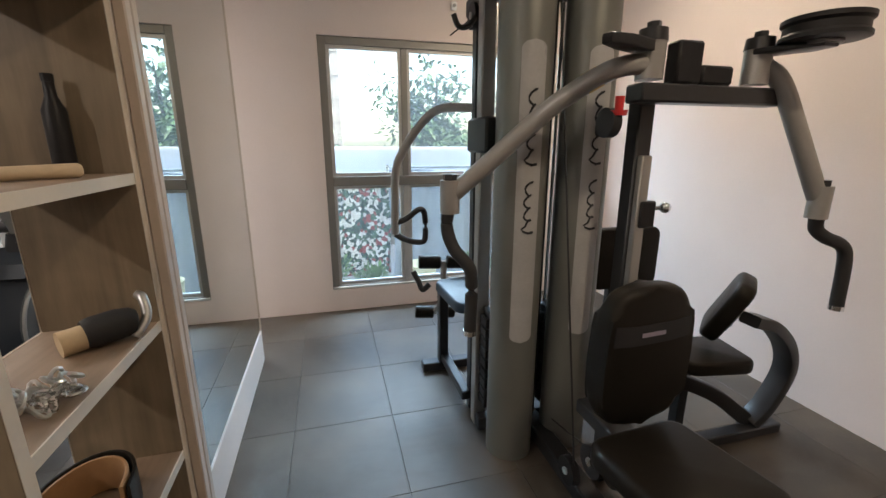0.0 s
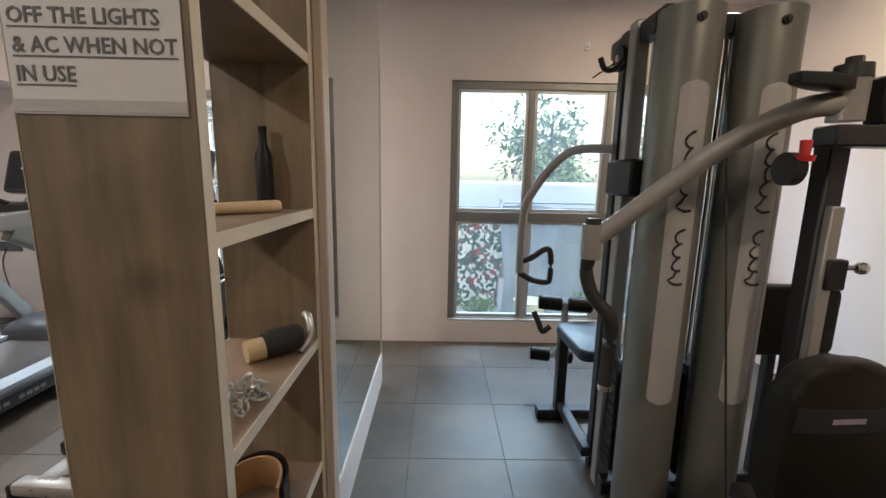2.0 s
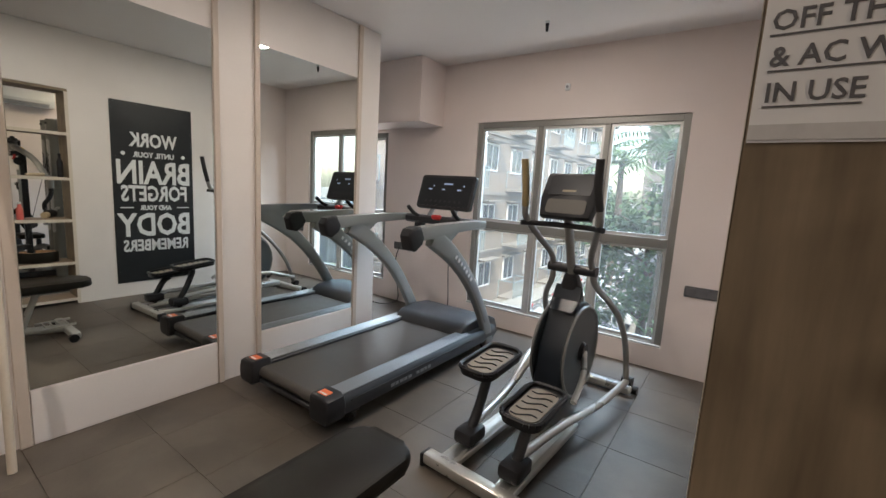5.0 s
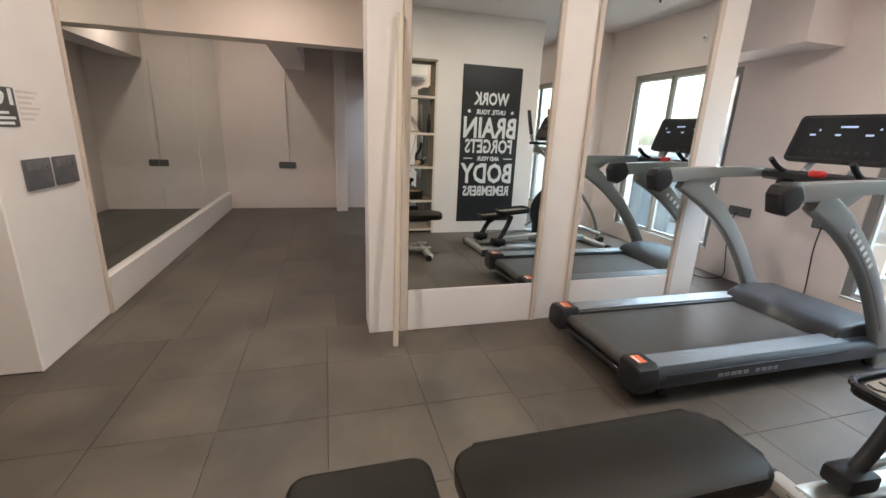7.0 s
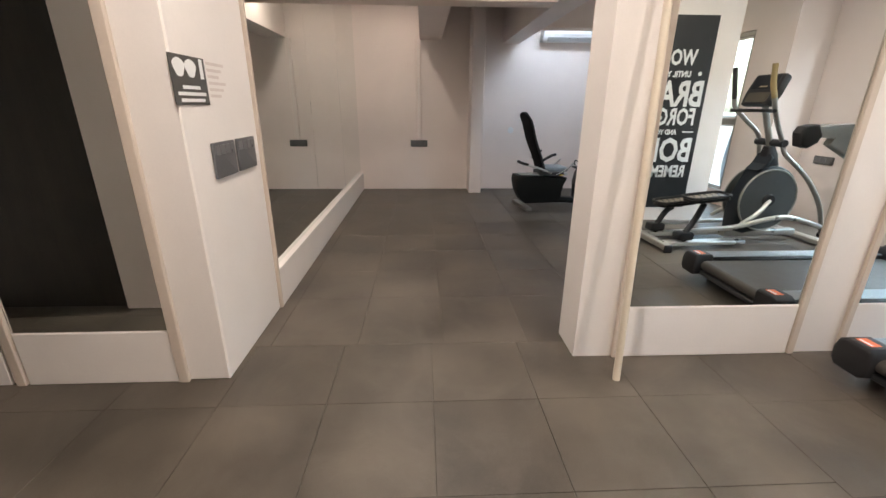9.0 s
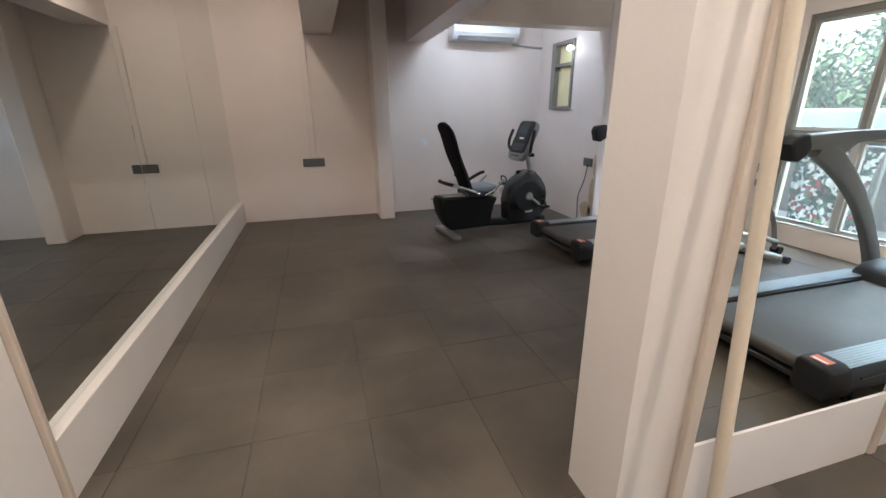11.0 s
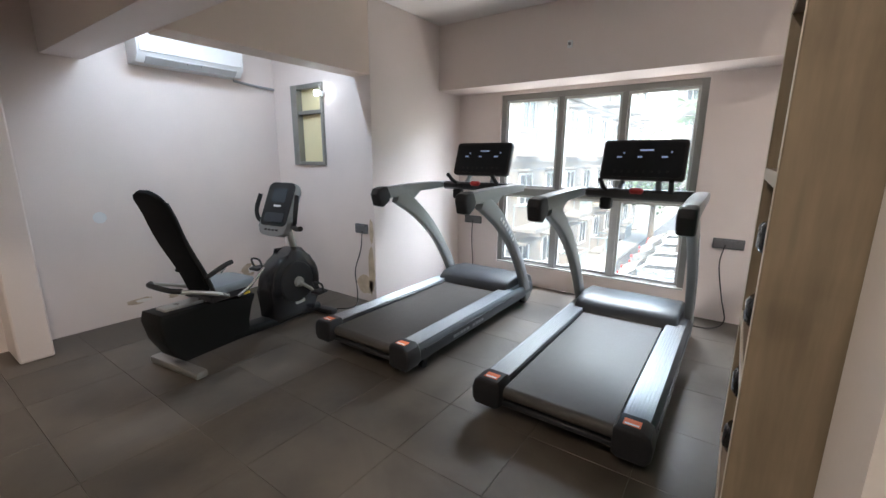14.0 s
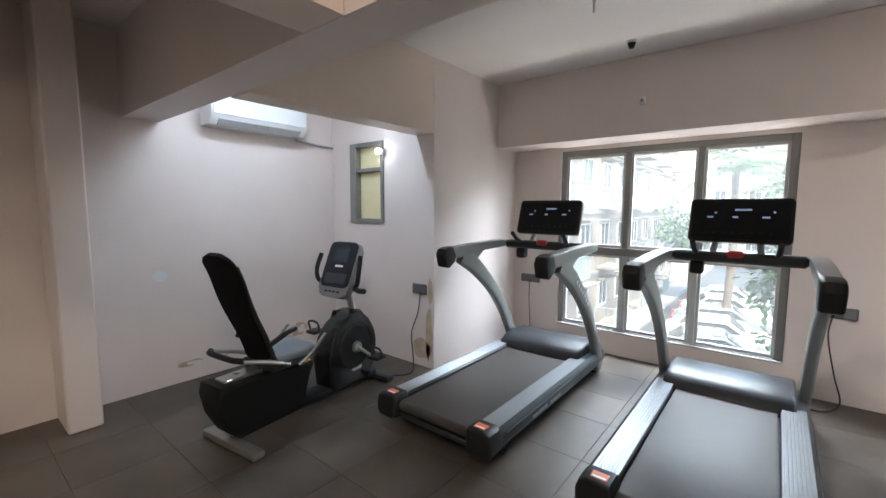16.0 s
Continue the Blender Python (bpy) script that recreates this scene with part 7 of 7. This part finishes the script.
# a carton beside the cars
t = thing("cardboard_box", "large brown box standing by the parked cars", "box")
part("carton", boxes((-4.3, -3.2, 24.0, 25.0, GZ, GZ + 1.0), bevel=0.03), mat("cardboard", (0.34, 0.2, 0.12), 0.8), t)
setting("boundary_wall", [(-3.2, -2.95, 9, 60, GZ, GZ + 1.4)], FACADE2, "low wall between the street and the gardens")

# ---- floor tiles ----
floor = setting("floor", [(XW - 0.2, XE + 0.2, YS - 0.2, YA + 0.2, -0.1, -0.005)], RUBBER_BASE, "dark grey rubber gym floor tiles")
tile_meshes = {}


def floor_tile(x0, x1, y0, y1):
    key = (round(x1 - x0, 3), round(y1 - y0, 3))
    if key not in tile_meshes:
        bm = bmesh.new()
        g = 0.0007
        w, d = key
        lo = [bm.verts.new(p) for p in ((g, g, -0.0048), (w - g, g, -0.0048), (w - g, d - g, -0.0048), (g, d - g, -0.0048))]
        mid = [bm.verts.new((p.co.x, p.co.y, -0.0014)) for p in lo]
        i = 0.0012
        top = [bm.verts.new(p) for p in ((g + i, g + i, 0), (w - g - i, g + i, 0), (w - g - i, d - g - i, 0), (g + i, d - g - i, 0))]
        bm.faces.new(top)
        for a, b in ((lo, mid), (mid, top)):
            for k in range(4):
                bm.faces.new((a[k], a[(k + 1) % 4], b[(k + 1) % 4], b[k]))
        me = bpy.data.meshes.new("tile")
        bm.to_mesh(me)
        bm.free()
        me.materials.append(RUBBER)
        tile_meshes[key] = me
    ob = new("tile", tile_meshes[key])
    ob.location = (x0, y0, random.uniform(-0.0007, 0.0))
    ob.parent = floor


def cuts(a, b, start, step):
    k = math.ceil((a - start) / step + 1e-6)
    out = [a]
    while start + k * step < b - 0.13:
        if start + k * step > a + 0.13:
            out.append(start + k * step)
        k += 1
    return out + [b]


for (ax, bx, ay, by, sx, sy, step) in ((-3.64, XE, YS, 1.018, -3.64, 0.093, 0.465), (-3.64, XE, 1.018, YC, 0.18, 0.01, 0.5), (-3.64, -0.65, YC, YA, 0.18, 0.01, 0.5), (XW, -3.64, -1.40, 2.51, -4.22, 0.16, 0.465), (-6.66, -3.64, 2.51, YA, -4.22, 0.16, 0.465)):
    xs, ys = cuts(ax, bx, sx, 0.47), cuts(ay, by, sy, step)
    for x0, x1 in zip(xs, xs[1:]):
        for y0, y1 in zip(ys, ys[1:]):
            floor_tile(x0, x1, y0, y1)
